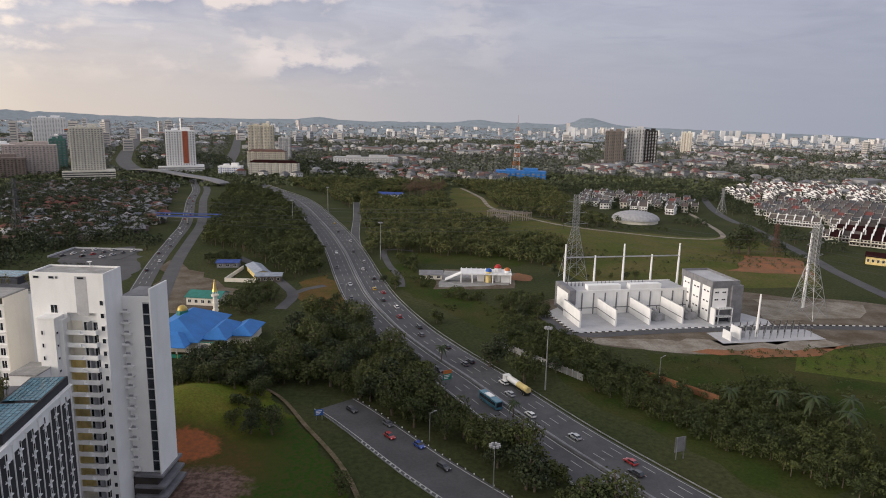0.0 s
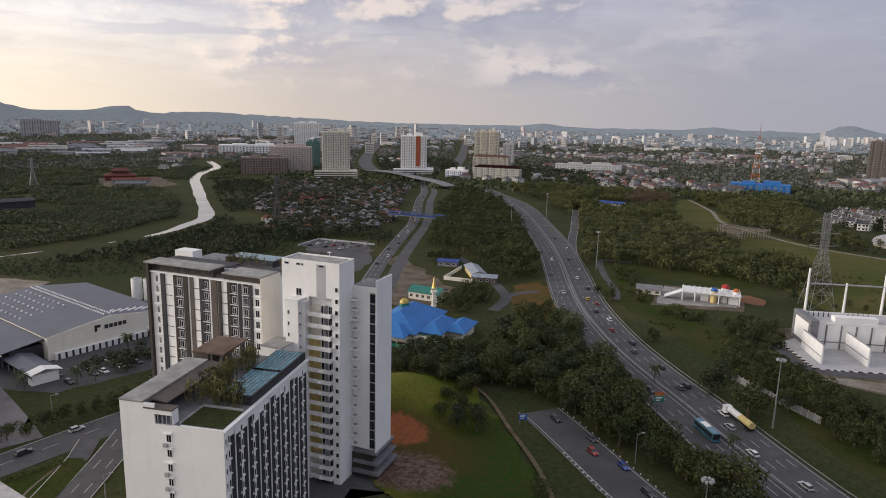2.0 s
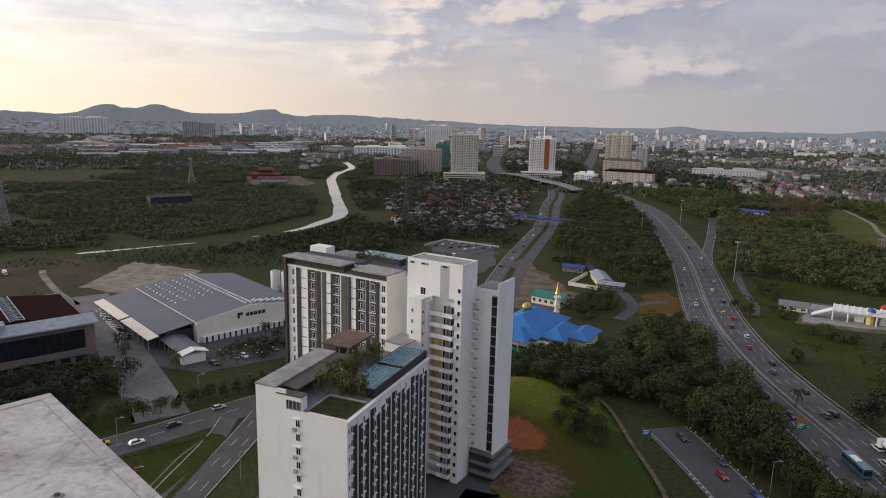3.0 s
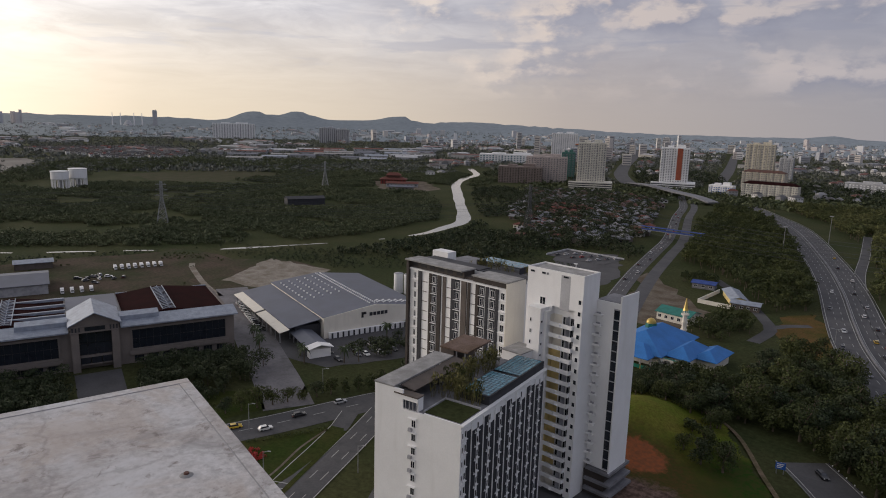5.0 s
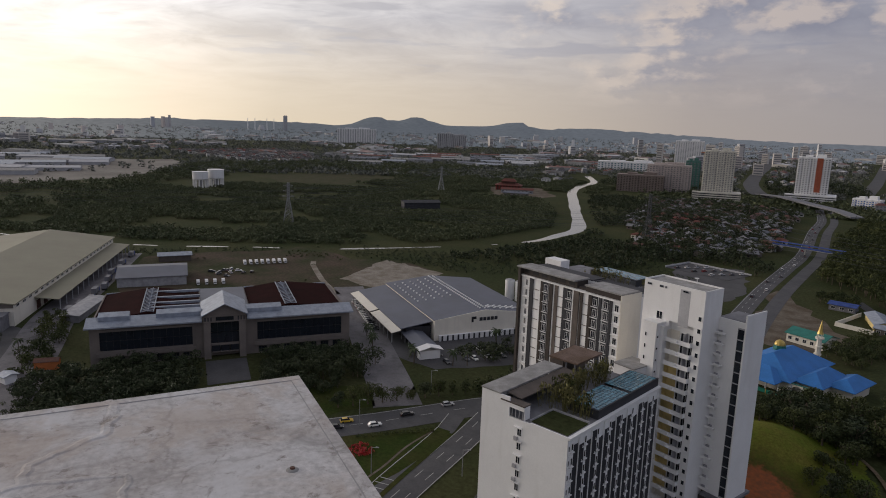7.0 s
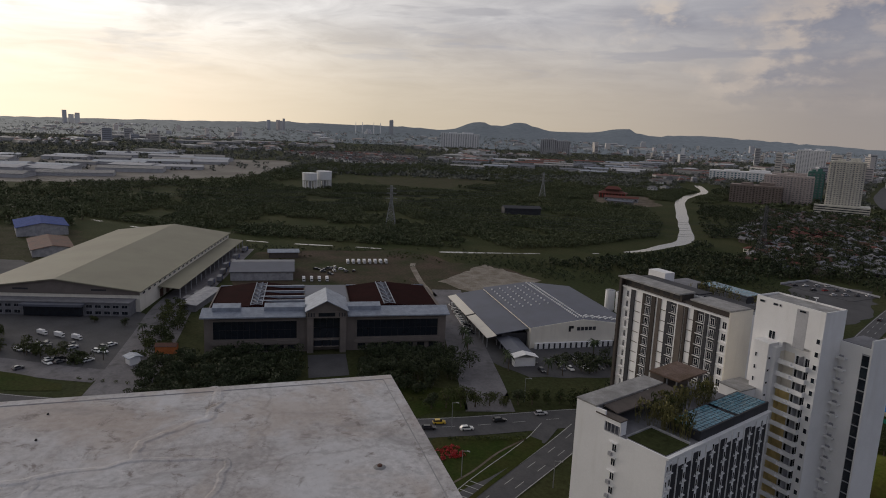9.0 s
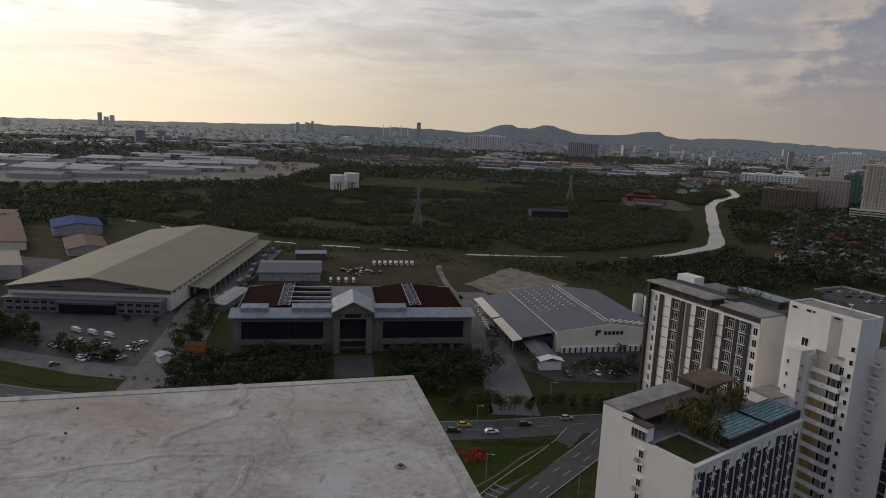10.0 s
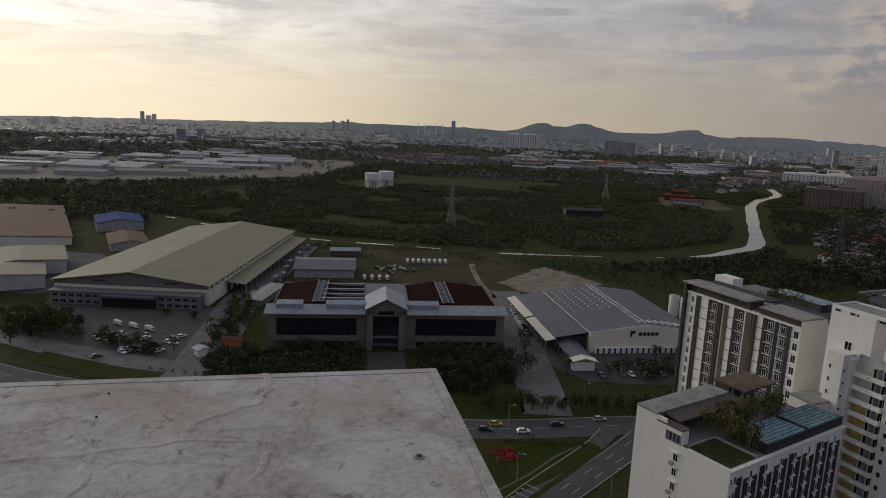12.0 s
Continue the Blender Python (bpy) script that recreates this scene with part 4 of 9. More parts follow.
RIVER = [(-900, 1060), (-790, 950), (-742, 860), (-676, 765), (-589, 670), (-505, 580), (-448, 520), (-414, 478), (-402, 441), (-391, 402), (-394, 356), (-412, 296), (-439, 229),
         (-470, 185), (-518, 113), (-590, 50), (-648, 12), (-760, -60), (-950, -150)]
rl = spline([(*p, 0) for p in RIVER], 12)
bm = bmesh.new()
widths = [(2.4 + 0.038 * (min(p.y, 480) - 380) + 2.2 * noise.noise(Vector((i * 0.22, 3.1, 0)))) if p.y > 380 else 2.4 * max(0.12, 0.12 + 1.9 * noise.noise(Vector((i * 0.31, 1.7, 0)))) for i, p in enumerate(rl)]
la = [offset_line(rl, -w)[i] for i, w in enumerate(widths)]
lb = [offset_line(rl, w * 1.1)[i] for i, w in enumerate(widths)]
va, vb = ([bm.verts.new((p.x, p.y, 0.1 if w > 0.9 else -0.4)) for p, w in zip(side, widths)] for side in (la, lb))
for i in range(len(va) - 1):
    bm.faces.new((va[i], vb[i], vb[i + 1], va[i + 1]))
solo("river", bm, "water", "muddy river winding through dark scrub", "river", kind="structure")


# ---------------------------------------------------------------- distant hills
def land_height(b, r):
    """Height of the distant land at a bearing and a distance: flat town, a long rise, then low hills."""
    h = 52 - max(0, b - 14) * 1.6 - max(0, -84 - b) * 1.2 + 4 * noise.noise(Vector((b * 0.5, 0.3, 0)))
    rise_ = max(0.0, (r - 2900) / 1780)
    if r < 4600:
        return h * 0.5 * min(1.0, rise_) ** 1.4
    for mid, wide, top in ((-58.6, 1.6, 70), (-55.0, 1.9, 80), (-46.7, 1.7, 56), (-50.5, 3, 34), (-41, 4.5, 40), (-34, 5, 20), (-66, 6, 20), (-75, 5, 18), (9.8, 1.1, 48),
                           (11.3, 1.2, 26), (5.5, 2.5, 10), (-12.6, 1.6, 18), (1.0, 2.0, 22)):
        h += top * math.exp(-((b - mid) / wide) ** 2) * (1 + 0.2 * noise.noise(Vector((b * 2.1, 9.0, 0))))
    h += 5 * noise.noise(Vector((b * 1.9, 5.3, 0))) + 3.0 * noise.noise(Vector((b * 6.0, 2.0, 0)))
    return h * {4680.0: 0.62, 4780.0: 1.0}.get(r, 0.85)


def hills():
    """A ring of far hazy land that rises to low hills."""
    n = 720
    rings_at = (2900.0, 3200.0, 3600.0, 4100.0, 4590.0, 4680.0, 4780.0, 4880.0)
    verts, faces = [], []
    for i in range(n):
        b = -180 + 360 * i / n
        a = radians(b)
        for k, r in enumerate(rings_at):
            verts.append((r * math.sin(a), r * math.cos(a), land_height(b, r) + (0.4 if k else -1.0)))
    m_ = len(rings_at)
    for i in range(n):
        j = (i + 1) % n
        for k in range(m_ - 1):
            faces.append((i * m_ + k, i * m_ + k + 1, j * m_ + k + 1, j * m_ + k))
    me = bpy.data.meshes.new("backdrop")
    me.from_pydata(verts, [], faces)
    m = bpy.data.materials.new("hazy_land")
    m.use_nodes = True
    nt = m.node_tree
    N, L = nt.nodes.new, nt.links.new
    b = nt.nodes["Principled BSDF"]
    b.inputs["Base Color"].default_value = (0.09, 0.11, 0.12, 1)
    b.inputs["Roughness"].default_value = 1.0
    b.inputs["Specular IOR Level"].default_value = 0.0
    # haze is painted as the land's own glow, brighter towards the evening sun
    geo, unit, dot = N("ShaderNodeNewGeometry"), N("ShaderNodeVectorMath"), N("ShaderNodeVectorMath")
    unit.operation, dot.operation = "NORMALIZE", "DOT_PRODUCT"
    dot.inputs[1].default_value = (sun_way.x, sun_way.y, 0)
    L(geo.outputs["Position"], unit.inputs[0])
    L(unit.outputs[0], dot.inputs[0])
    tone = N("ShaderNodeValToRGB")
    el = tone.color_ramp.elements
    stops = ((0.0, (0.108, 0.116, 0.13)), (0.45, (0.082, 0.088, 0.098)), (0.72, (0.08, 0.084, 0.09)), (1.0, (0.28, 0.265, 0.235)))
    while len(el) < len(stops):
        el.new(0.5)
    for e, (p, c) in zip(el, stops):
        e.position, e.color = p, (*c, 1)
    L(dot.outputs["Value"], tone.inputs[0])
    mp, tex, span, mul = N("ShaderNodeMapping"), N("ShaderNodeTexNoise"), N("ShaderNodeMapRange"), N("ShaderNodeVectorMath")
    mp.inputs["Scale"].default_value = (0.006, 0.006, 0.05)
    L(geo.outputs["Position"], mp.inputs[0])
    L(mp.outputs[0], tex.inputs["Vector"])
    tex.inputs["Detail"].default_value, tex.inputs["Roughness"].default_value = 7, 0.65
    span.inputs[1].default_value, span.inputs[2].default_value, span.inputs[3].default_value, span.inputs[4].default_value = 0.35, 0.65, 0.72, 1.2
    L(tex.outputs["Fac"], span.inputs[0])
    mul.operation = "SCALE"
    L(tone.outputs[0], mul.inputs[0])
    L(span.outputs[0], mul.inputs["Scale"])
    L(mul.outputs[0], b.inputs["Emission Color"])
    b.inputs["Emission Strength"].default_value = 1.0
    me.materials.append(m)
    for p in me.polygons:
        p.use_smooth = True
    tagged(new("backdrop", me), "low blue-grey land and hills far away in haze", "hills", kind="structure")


hills()

# ---------------------------------------------------------------- windows and other repeated parts
SHARED = {}


def shared(key, make, mat):
    if key not in SHARED:
        SHARED[key] = as_mesh(key[0], make(), mat)
    return SHARED[key]


def window(parent, x, y, z, wide, high, turn=0.0, mat="glass", frame_mat="white", bars=1):
    """A framed window that stands on a wall facing -y before it is turned; x, y, z: middle of its sill."""
    k = (round(wide, 2), round(high, 2), mat, frame_mat, bars)

    def make_frame():
        h, f = wide / 2, 0.09
        bm = blocks((-h, h, -0.10, 0.02, 0, f), (-h, h, -0.10, 0.02, high - f, high), (-h, -h + f, -0.10, 0.02, f, high - f), (h - f, h, -0.10, 0.02, f, high - f))
        for i in range(bars):
            c = -h + wide * (i + 1) / (bars + 1)
            block(bm, c - 0.03, c + 0.03, -0.09, 0.02, f, high - f)
        return bm

    w = new("window", shared(("window", *k), make_frame, frame_mat))
    w.parent, w.matrix_basis = parent, pose(x, y, z, 0, 0, turn)
    p = new("pane", shared(("pane", *k), lambda: blocks((-wide / 2 + 0.08, wide / 2 - 0.08, -0.045, 0.0, 0.08, high - 0.08)), mat))
    p.parent = w
    return w


def repeat(name, key, make, mat, parent, x, y, z, turn=0.0):
    ob = new(name, shared((name, *key), make, mat))
    ob.parent, ob.matrix_basis = parent, pose(x, y, z, 0, 0, turn)
    return ob


def aircon(parent, x, y, z, turn=0.0):
    repeat("aircon_unit", (1,), lambda: blocks((-0.42, 0.42, -0.55, -0.16, 0, 0.6), (-0.46, 0.46, -0.58, -0.02, -0.06, -0.01)), "midgrey", parent, x, y, z, turn)


# ---------------------------------------------------------------- the roof under the camera
def own_building():
    b = thing("high_rise", "tall block with a weathered pale concrete roof slab", "building", at=(-8.4, 4.1, 0), turn=-11.7)
    part("wall", blocks((0.35, 13.6, -27.6, -0.35, -0.3, 90.7)), "white", b, "plain white painted walls")
    bm = blocks((0, 14, -28, 0, 90.7, 91.44))
    roof = part("roof_slab", bm, "slab", b, "stained and cracked pale concrete slab")
    # raised border with a scored line, and low patches of screed
    part("border", blocks((0, 0.14, -28, 0, 91.443, 91.447), (0.154, 14, -0.14, 0, 91.443, 91.447)), "slab", roof)
    part("score_line", blocks((0.142, 0.152, -28, -0.15, 91.441, 91.443), (0.154, 14, -0.151, -0.142, 91.441, 91.443)), "midgrey", roof, "thin dark scored line")

    def ridge(pts, wide, high):
        line = [p + Vector((0.11 * noise.noise(p * 3.1), 0.13 * noise.noise(p * 5.3 + Vector((4, 0, 0))), 0)) for p in spline([(*p, 91.437) for p in pts], 0.07)]
        bm = bmesh.new()
        sec = []
        for i, p in enumerate(line):
            w = wide * (1 + 0.5 * noise.noise(p * 2.2))
            d = (line[min(i + 1, len(line) - 1)] - line[max(i - 1, 0)]).normalized()
            n = Vector((d.y, -d.x, 0)) * w
            h = high * (1 + 0.6 * noise.noise(p * 3.7))
            sec.append([p - n, p - n * 0.4 + Vector((0, 0, h)), p + n * 0.4 + Vector((0, 0, h)), p + n])
        loft(bm, sec, close=False, caps=False)
        return bm
    seam = "rough seam of patched screed"
    part("patch_ridge", ridge([(0.0, -2.45), (0.5, -2.42), (0.92, -2.5), (1.2, -2.8), (1.47, -3.15), (1.98, -3.18)], 0.085, 0.012), "slab", roof, seam)
    part("patch_ridge", ridge([(2.18, -5.4), (2.12, -4.9), (2.07, -4.07), (1.98, -3.18), (2.08, -2.32)], 0.06, 0.012), "slab", roof, seam)
    part("patch_ridge", ridge([(2.08, -2.32), (2.4, -2.36), (2.85, -2.38), (3.6, -2.45)], 0.05, 0.01), "slab", roof, seam)
    part("patch_ridge", ridge([(2.07, -4.07), (2.5, -4.05), (3.0, -4.15), (3.4, -4.1)], 0.05, 0.012), "slab", roof, seam)
    dr = part("roof_drain", post(bmesh.new(), 2.6, -0.69, 91.43, 91.455, 0.085, 0.05, 10), "concrete", b, "rusty grey roof drain")
    part("grate", post(bmesh.new(), 2.6, -0.69, 91.452, 91.472, 0.03, 0.025, 8), "rust_roof", dr)
    for x, y in ((1.2, -4.34), (0.5, -4.39)):
        part("bolt_stub", post(bmesh.new(), x, y, 91.43, 91.46, 0.018, 0.012, 6), "black", b)
    part("ledge", blocks((2.7, 3.5, 0, 0.42, 89.2, 89.3)), "midgrey", b, "small grey canopy ledge below the roof edge")


own_building()


# ---------------------------------------------------------------- hotel: front block with a roof garden
def hotel_front():
    spin = Matrix.Translation((-78, 90.5, 0)) @ Matrix.Rotation(radians(9.3), 4, "Z") @ Matrix.Translation((78, -90, 0))
    b = thing("hotel_block", "white and charcoal hotel block with a planted roof terrace", "hotel")
    b.matrix_world = spin
    x0, x1, y0, y1 = -98.2, -76.8, 90.0, 128.2
    part("wall", blocks((x0, x1, y0, y1, -0.3, 37.3), (x0, -90.9, y0, y0 + 0.35, 37.3, 41.3), (-85.6, x1, y0, y0 + 0.3, 37.3, 37.6), (x1 - 0.3, x1, y0 + 0.3, y1, 37.3, 37.58),
                        (x0, x0 + 0.35, y0 + 0.35, 112.4, 37.3, 41.3)), "white", b, "smooth white painted walls")
    part("terrace_floor", blocks((x0 + 0.4, x1 - 0.35, y0 + 0.4, y1, 37.3, 37.38)), "grey", b)
    part("lawn", blocks((-86.0, -77.6, 91.0, 98.6, 37.385, 37.52)), "grass", b, "dark clipped roof lawn")
    part("planter_kerb", blocks((-86.4, -77.6, 98.65, 99.0, 37.38, 37.85), (-86.4, -86.1, 91, 98.6, 37.385, 37.75)), "midgrey", b)
    part("canopy_roof", blocks((x0 - 0.1, -93.2, y0 - 0.1, 112.6, 41.32, 41.65)), "concrete", b, "weathered pale concrete canopy roof")
    part("lean_to_roof", loft(bmesh.new(), [[(-93.15, y, 41.25), (-89.6, y, 40.8), (-89.6, y, 40.6), (-93.15, y, 41.0)] for y in (y0 + 2.2, 113.2)]), "taupe", b, "dull brown lean-to roof")
    part("porch_roof", blocks((-93.15, -87.1, y0 - 0.15, y0 + 2.1, 40.25, 40.5)), "taupe", b, "small dark flat roof")
    part("porch_wall", blocks((-90.9, -87.2, y0, y0 + 0.3, 39.3, 40.25), (-87.5, -87.2, y0 + 0.3, y0 + 2.0, 37.4, 40.25)), "white", b)
    for x in (-90.3, -89.4, -88.5, -87.6):
        part("post", blocks((x, x + 0.14, y0 + 0.02, y0 + 0.16, 37.38, 39.3)), "midgrey", b)
    part("pavilion_roof", blocks((-98.3, -90.5, 114.5, 125.6, 42.0, 42.4)), "rubble", b, "brown flat roof of a terrace pavilion")
    part("pavilion_wall", blocks((-98.1, -94.8, 115.2, 125.4, 37.4, 42.0)), "taupe", b)
    for x, y in ((-91.6, 114.9), (-91.6, 125.0), (-94, 114.9)):
        part("post", blocks((x, x + 0.3, y, y + 0.3, 37.38, 42.0)), "grey", b)
    # glazed canopy on a dark frame
    gl = part("glass_canopy", blocks((-84.4, -84.1, 101.6, 128.0, 37.4, 39.3), (-77.5, -77.15, 101.6, 128.0, 37.4, 39.4), (-84.1, -77.5, 101.6, 101.9, 37.4, 39.3),
                                     (-84.1, -77.5, 127.7, 128.0, 37.4, 39.3), (-84.1, -77.5, 114.6, 114.95, 38.9, 39.4)), "charcoal", b, "dark steel frame under blue glass")
    nx, ny = 7, 22
    for i in range(nx):
        for j in range(ny):
            if j == 11:
                continue
            repeat("glass_pane", (1,), lambda: blocks((0.07, 0.86, 0.08, 1.1, 0, 0.06)), "skyglass", gl, -84.08 + i * 0.94, 101.95 + j * 1.165, 39.33)
    # east front
    fl = 3.0
    part("recessed_front", blocks((x1, x1 + 0.05, y0 + 2.6, y1 - 0.4, 0.2, 36.7)), "white", b, "white recessed front")
    step = 4.8
    for i in range(8):
        y = y0 + i * step
        for off, wide, out, top in ((0.0, 2.0, 0.16, 36.0 - (i % 2) * 1.2), (2.85, 1.5, 0.12, 35.5 - (i % 3) * 0.8)):
            if y + off > y0 + 1.5:
                repeat("dark_panel", (wide, out, top), lambda: blocks((0.051, out, -wide / 2, wide / 2, 0, top)), "charcoal", b, x1, y + off, 0)
        repeat("white_fin", (1,), lambda: blocks((0.051, 0.3, -0.09, 0.09, 0, 36.6)), "white", b, x1, y + 3.7, 0)
        for k in range(12):
            z = 0.7 + fl * k
            window(b, x1 + 0.05, y + 1.55, z + 0.75, 0.75, 1.6, 90, bars=0)
            repeat("window_hood", (1,), lambda: blocks((0.0, 0.4, -0.5, 0.5, 0, 0.16), (0.3, 0.4, -0.5, -0.4, 0.16, 0.8)), "white", b, x1 + 0.05, y + 1.55, z + 0.45)
        for k in range(12):
            repeat("ledge_hook", (1,), lambda: blocks((0.0, 0.2, -0.3, 0.3, 0, 0.1), (0.12, 0.2, -0.3, -0.23, 0.1, 0.6)), "white", b, x1 + 0.163, y + (0.55 if k % 2 else 0.45), 1.0 + fl * k)
        if i == 0:
            for k in range(12):
                window(b, x1 + 0.0, y + 0.55, 1.5 + fl * k, 0.6, 1.3, 90, bars=0)
    for k in range(13):
        part("slab_edge", blocks((x1, x1 + 0.1, y0, y0 + 2.59, fl * k + 0.35, fl * k + 0.55)), "white", b)
    part("cornice", blocks((x1 - 0.02, x1 + 0.45, y0, y1, 37.2, 37.55)), "white", b)
    # south end
    for k in range(12):
        z = 1.4 + fl * k
        window(b, -88.1, y0, z - 0.5, 1.1, 1.6)
        repeat("window_hood", (3,), lambda: blocks((-0.95, 0.95, -0.55, 0.0, 0, 0.12)), "white", b, -88.35, y0, z + 1.35)
        if k % 3 != 1:
            aircon(b, -88.75, y0, z - 1.3)
    # planting on the terrace
    r = np.random.default_rng(3)
    for i in range(78):
        x, y = (r.uniform(-89.6, -84.9), r.uniform(99.0 if i % 3 else 93.5, 122)) if i < 60 else (r.uniform(-85.2, -78.0), r.uniform(99.2, 101.2))
        x, y, _ = spin @ Vector((x, y, 0))
        bamboo(x, y, 37.38, r.uniform(3.0, 5.6), int(r.integers(4)))
    link = thing("link_building", "low white link between hotel block and tower", "building")
    part("wall", blocks((-97, -91.2, 129.5, 137.0, -0.3, 38.4)), "white", link)
    part("roof", blocks((-97.2, -91.0, 129.4, 137.0, 38.4, 38.7)), "concrete", link)


BAMBOO = []


def bamboo(x, y, z, high, kind):
    """A slim clump of bamboo."""
    if not BAMBOO:
        for k in range(4):
            r = np.random.default_rng(90 + k)
            top = thing("bamboo", "slim pale bamboo clump on the roof terrace", "plant", "terrace bamboo", at=(x, y, z))
            for i in range(4):
                bm = bmesh.new()
                a = r.uniform(0, math.tau)
                bar(bm, (0.15 * math.cos(a), 0.15 * math.sin(a), 0), (0.5 * math.cos(a), 0.5 * math.sin(a), r.uniform(0.8, 1.0)), 0.016)
                part("culm", bm, "bamboo", top)
            c = np.stack([r.normal(0, 0.3, 10), r.normal(0, 0.3, 10), r.uniform(0.4, 1.0, 10)], 1)
            v = leaf_sheets(c, np.full(10, 0.16), 6, 0.085, r, 0.5)
            me = flat_mesh("leaves", v, np.arange(len(v)).reshape(-1, 4))
            me.materials.append(M["bamboo"] if k != 1 else M["leaf"])
            part("leaves", me, None, top)
            BAMBOO.append(top)
            top.matrix_basis = pose(-94.0 + k, 112.5 - k, z) @ Matrix.Diagonal((2.2, 2.2, 4.2, 1))
    c = copy_thing(BAMBOO[kind], pose(x, y, z, 0, 0, 57 * x))
    c.scale = (high * 0.42, high * 0.42, high)


hotel_front()


# ---------------------------------------------------------------- hotel: back block
def hotel_back():
    b = thing("hotel_wing", "brown and white hotel block with flat roof canopies", "hotel")
    x0, x1, y0, y1 = -142.6, -105.0, 141.0, 168.0
    part("wall", blocks((x0, x1, y0, y1, -0.3, 50.6)), "white", b, "white painted walls")
    part("end_wall", blocks((x1 + 0.003, x1 + 0.25, y0 - 0.25, 149.5, -0.3, 52.15)), "cream", b, "plain cream end wall")
    part("edge_fin", blocks((x0 - 0.7, x0 + 0.25, y0 - 0.9, 150, -0.3, 52.7)), "brown", b, "dark brown edge fin")
    part("canopy", blocks((x0 - 1.4, -120.6, y0 - 0.9, 146.5, 52.75, 53.15)), "concrete", b, "pale stained concrete canopy")
    part("canopy", blocks((-117.4, x1 + 0.25, y0 - 0.3, 148.5, 52.2, 52.6)), "concrete", b, "pale stained concrete canopy")
    part("back_roof", blocks((x0, -119.6, 146.52, 152, 52.4, 52.75), (-119.5, x1, 148.55, 153, 51.9, 52.2)), "charcoal", b, "dark flat roof")
    part("attic", blocks((x0 + 0.3, -120.7, y0 + 0.4, 146, 50.62, 52.7), (-117.3, x1, y0 + 0.4, 148, 50.62, 52.15), (-120.6, -117.4, y0 + 0.8, 147, 50.62, 51.4)), "brown", b, "dark recessed attic storey")
    for i in range(6):
        x = -140.6 + 3.6 * i
        # openings are flat black panels; the dark inside them is put into colour
        repeat("attic_opening", (1,), lambda: blocks((-1.1, 1.1, -0.06, 0.0, 0, 1.3)), "black", b, x, y0 + 0.4, 51.3)
    part("cornice", blocks((x0 + 0.3, x1, y0 - 0.45, y0 + 0.1, 50.2, 50.6)), "white", b)
    # upright bands of the south front: offset, width, material, proud
    BANDS = [(4.6, 1.5, "charcoal", 0.3), (8.9, 1.0, "brown", 0.25), (12.6, 1.5, "brown", 0.3), (14.7, 1.3, "taupe", 0.2), (18.2, 1.5, "charcoal", 0.3),
             (22.4, 2.0, "taupe", 0.3), (24.3, 0.9, "brown", 0.35), (27.4, 1.2, "brown", 0.3), (30.9, 1.0, "charcoal", 0.3), (34.5, 0.9, "charcoal", 0.3)]
    for off, wide, mt, out in BANDS:
        repeat("band", (wide, mt, out), lambda: blocks((-wide / 2, wide / 2, -out, 0.0, 0, 50.1)), mt, b, x0 + off, y0, 0.0)
    COLS = [2.4, 10.5, 19.7, 29.0, 32.8, 36.4]
    for off in (10.5, 19.7, 29.0, 32.8):
        repeat("dark_strip", (1,), lambda: blocks((-0.95, 0.95, -0.08, 0.0, 0, 50.1)), "charcoal", b, x0 + off, y0, 0.0)
    fl = 3.05
    for k in range(16):
        z = 1.3 + fl * k
        for j, off in enumerate(COLS):
            window(b, x0 + off, y0 - (0.08 if 0 < j < 5 else 0), z + 0.4, 1.35 if j else 0.9, 1.95)
            repeat("ledge", (j == 0,), lambda: blocks((-1.3, 1.1, -0.5, 0.0, 0, 0.14)), "white", b, x0 + off + 0.1, y0, z - 0.05)
        for off in (6.6, 16.4, 26.0):
            repeat("spandrel", (1,), lambda: blocks((-1.0, 1.0, -0.22, 0.0, 0, 0.12)), "taupe", b, x0 + off, y0, z - 0.05)
    part("roof_floor", blocks((x0 + 0.2, x1 - 0.2, 153, y1 - 0.2, 50.6, 50.7)), "grey", b)
    gl = part("glass_canopy", blocks((-130, -129.7, 158, 165, 50.7, 52.6), (-113.3, -113, 158, 165, 50.7, 52.6), (-129.7, -113.3, 158, 158.3, 52.3, 52.6)), "charcoal", b, "dark frame under blue glass")
    for i in range(14):
        for j in range(5):
            repeat("glass_pane", (2,), lambda: blocks((0.05, 1.1, 0.05, 1.25, 0, 0.06)), "skyglass", gl, -129.6 + i * 1.16, 158.4 + j * 1.3, 52.62)
    tank = part("tank_house", blocks((-144.0, -137.4, 152.5, 156.5, 50.7, 54.3)), "white", b, "white rooftop tank house")
    r = np.random.default_rng(4)
    for i in range(26):
        bamboo(r.uniform(-131, -107), r.uniform(153.5, 157.6), 50.7, r.uniform(2.2, 3.8), int(r.integers(4)))


hotel_back()


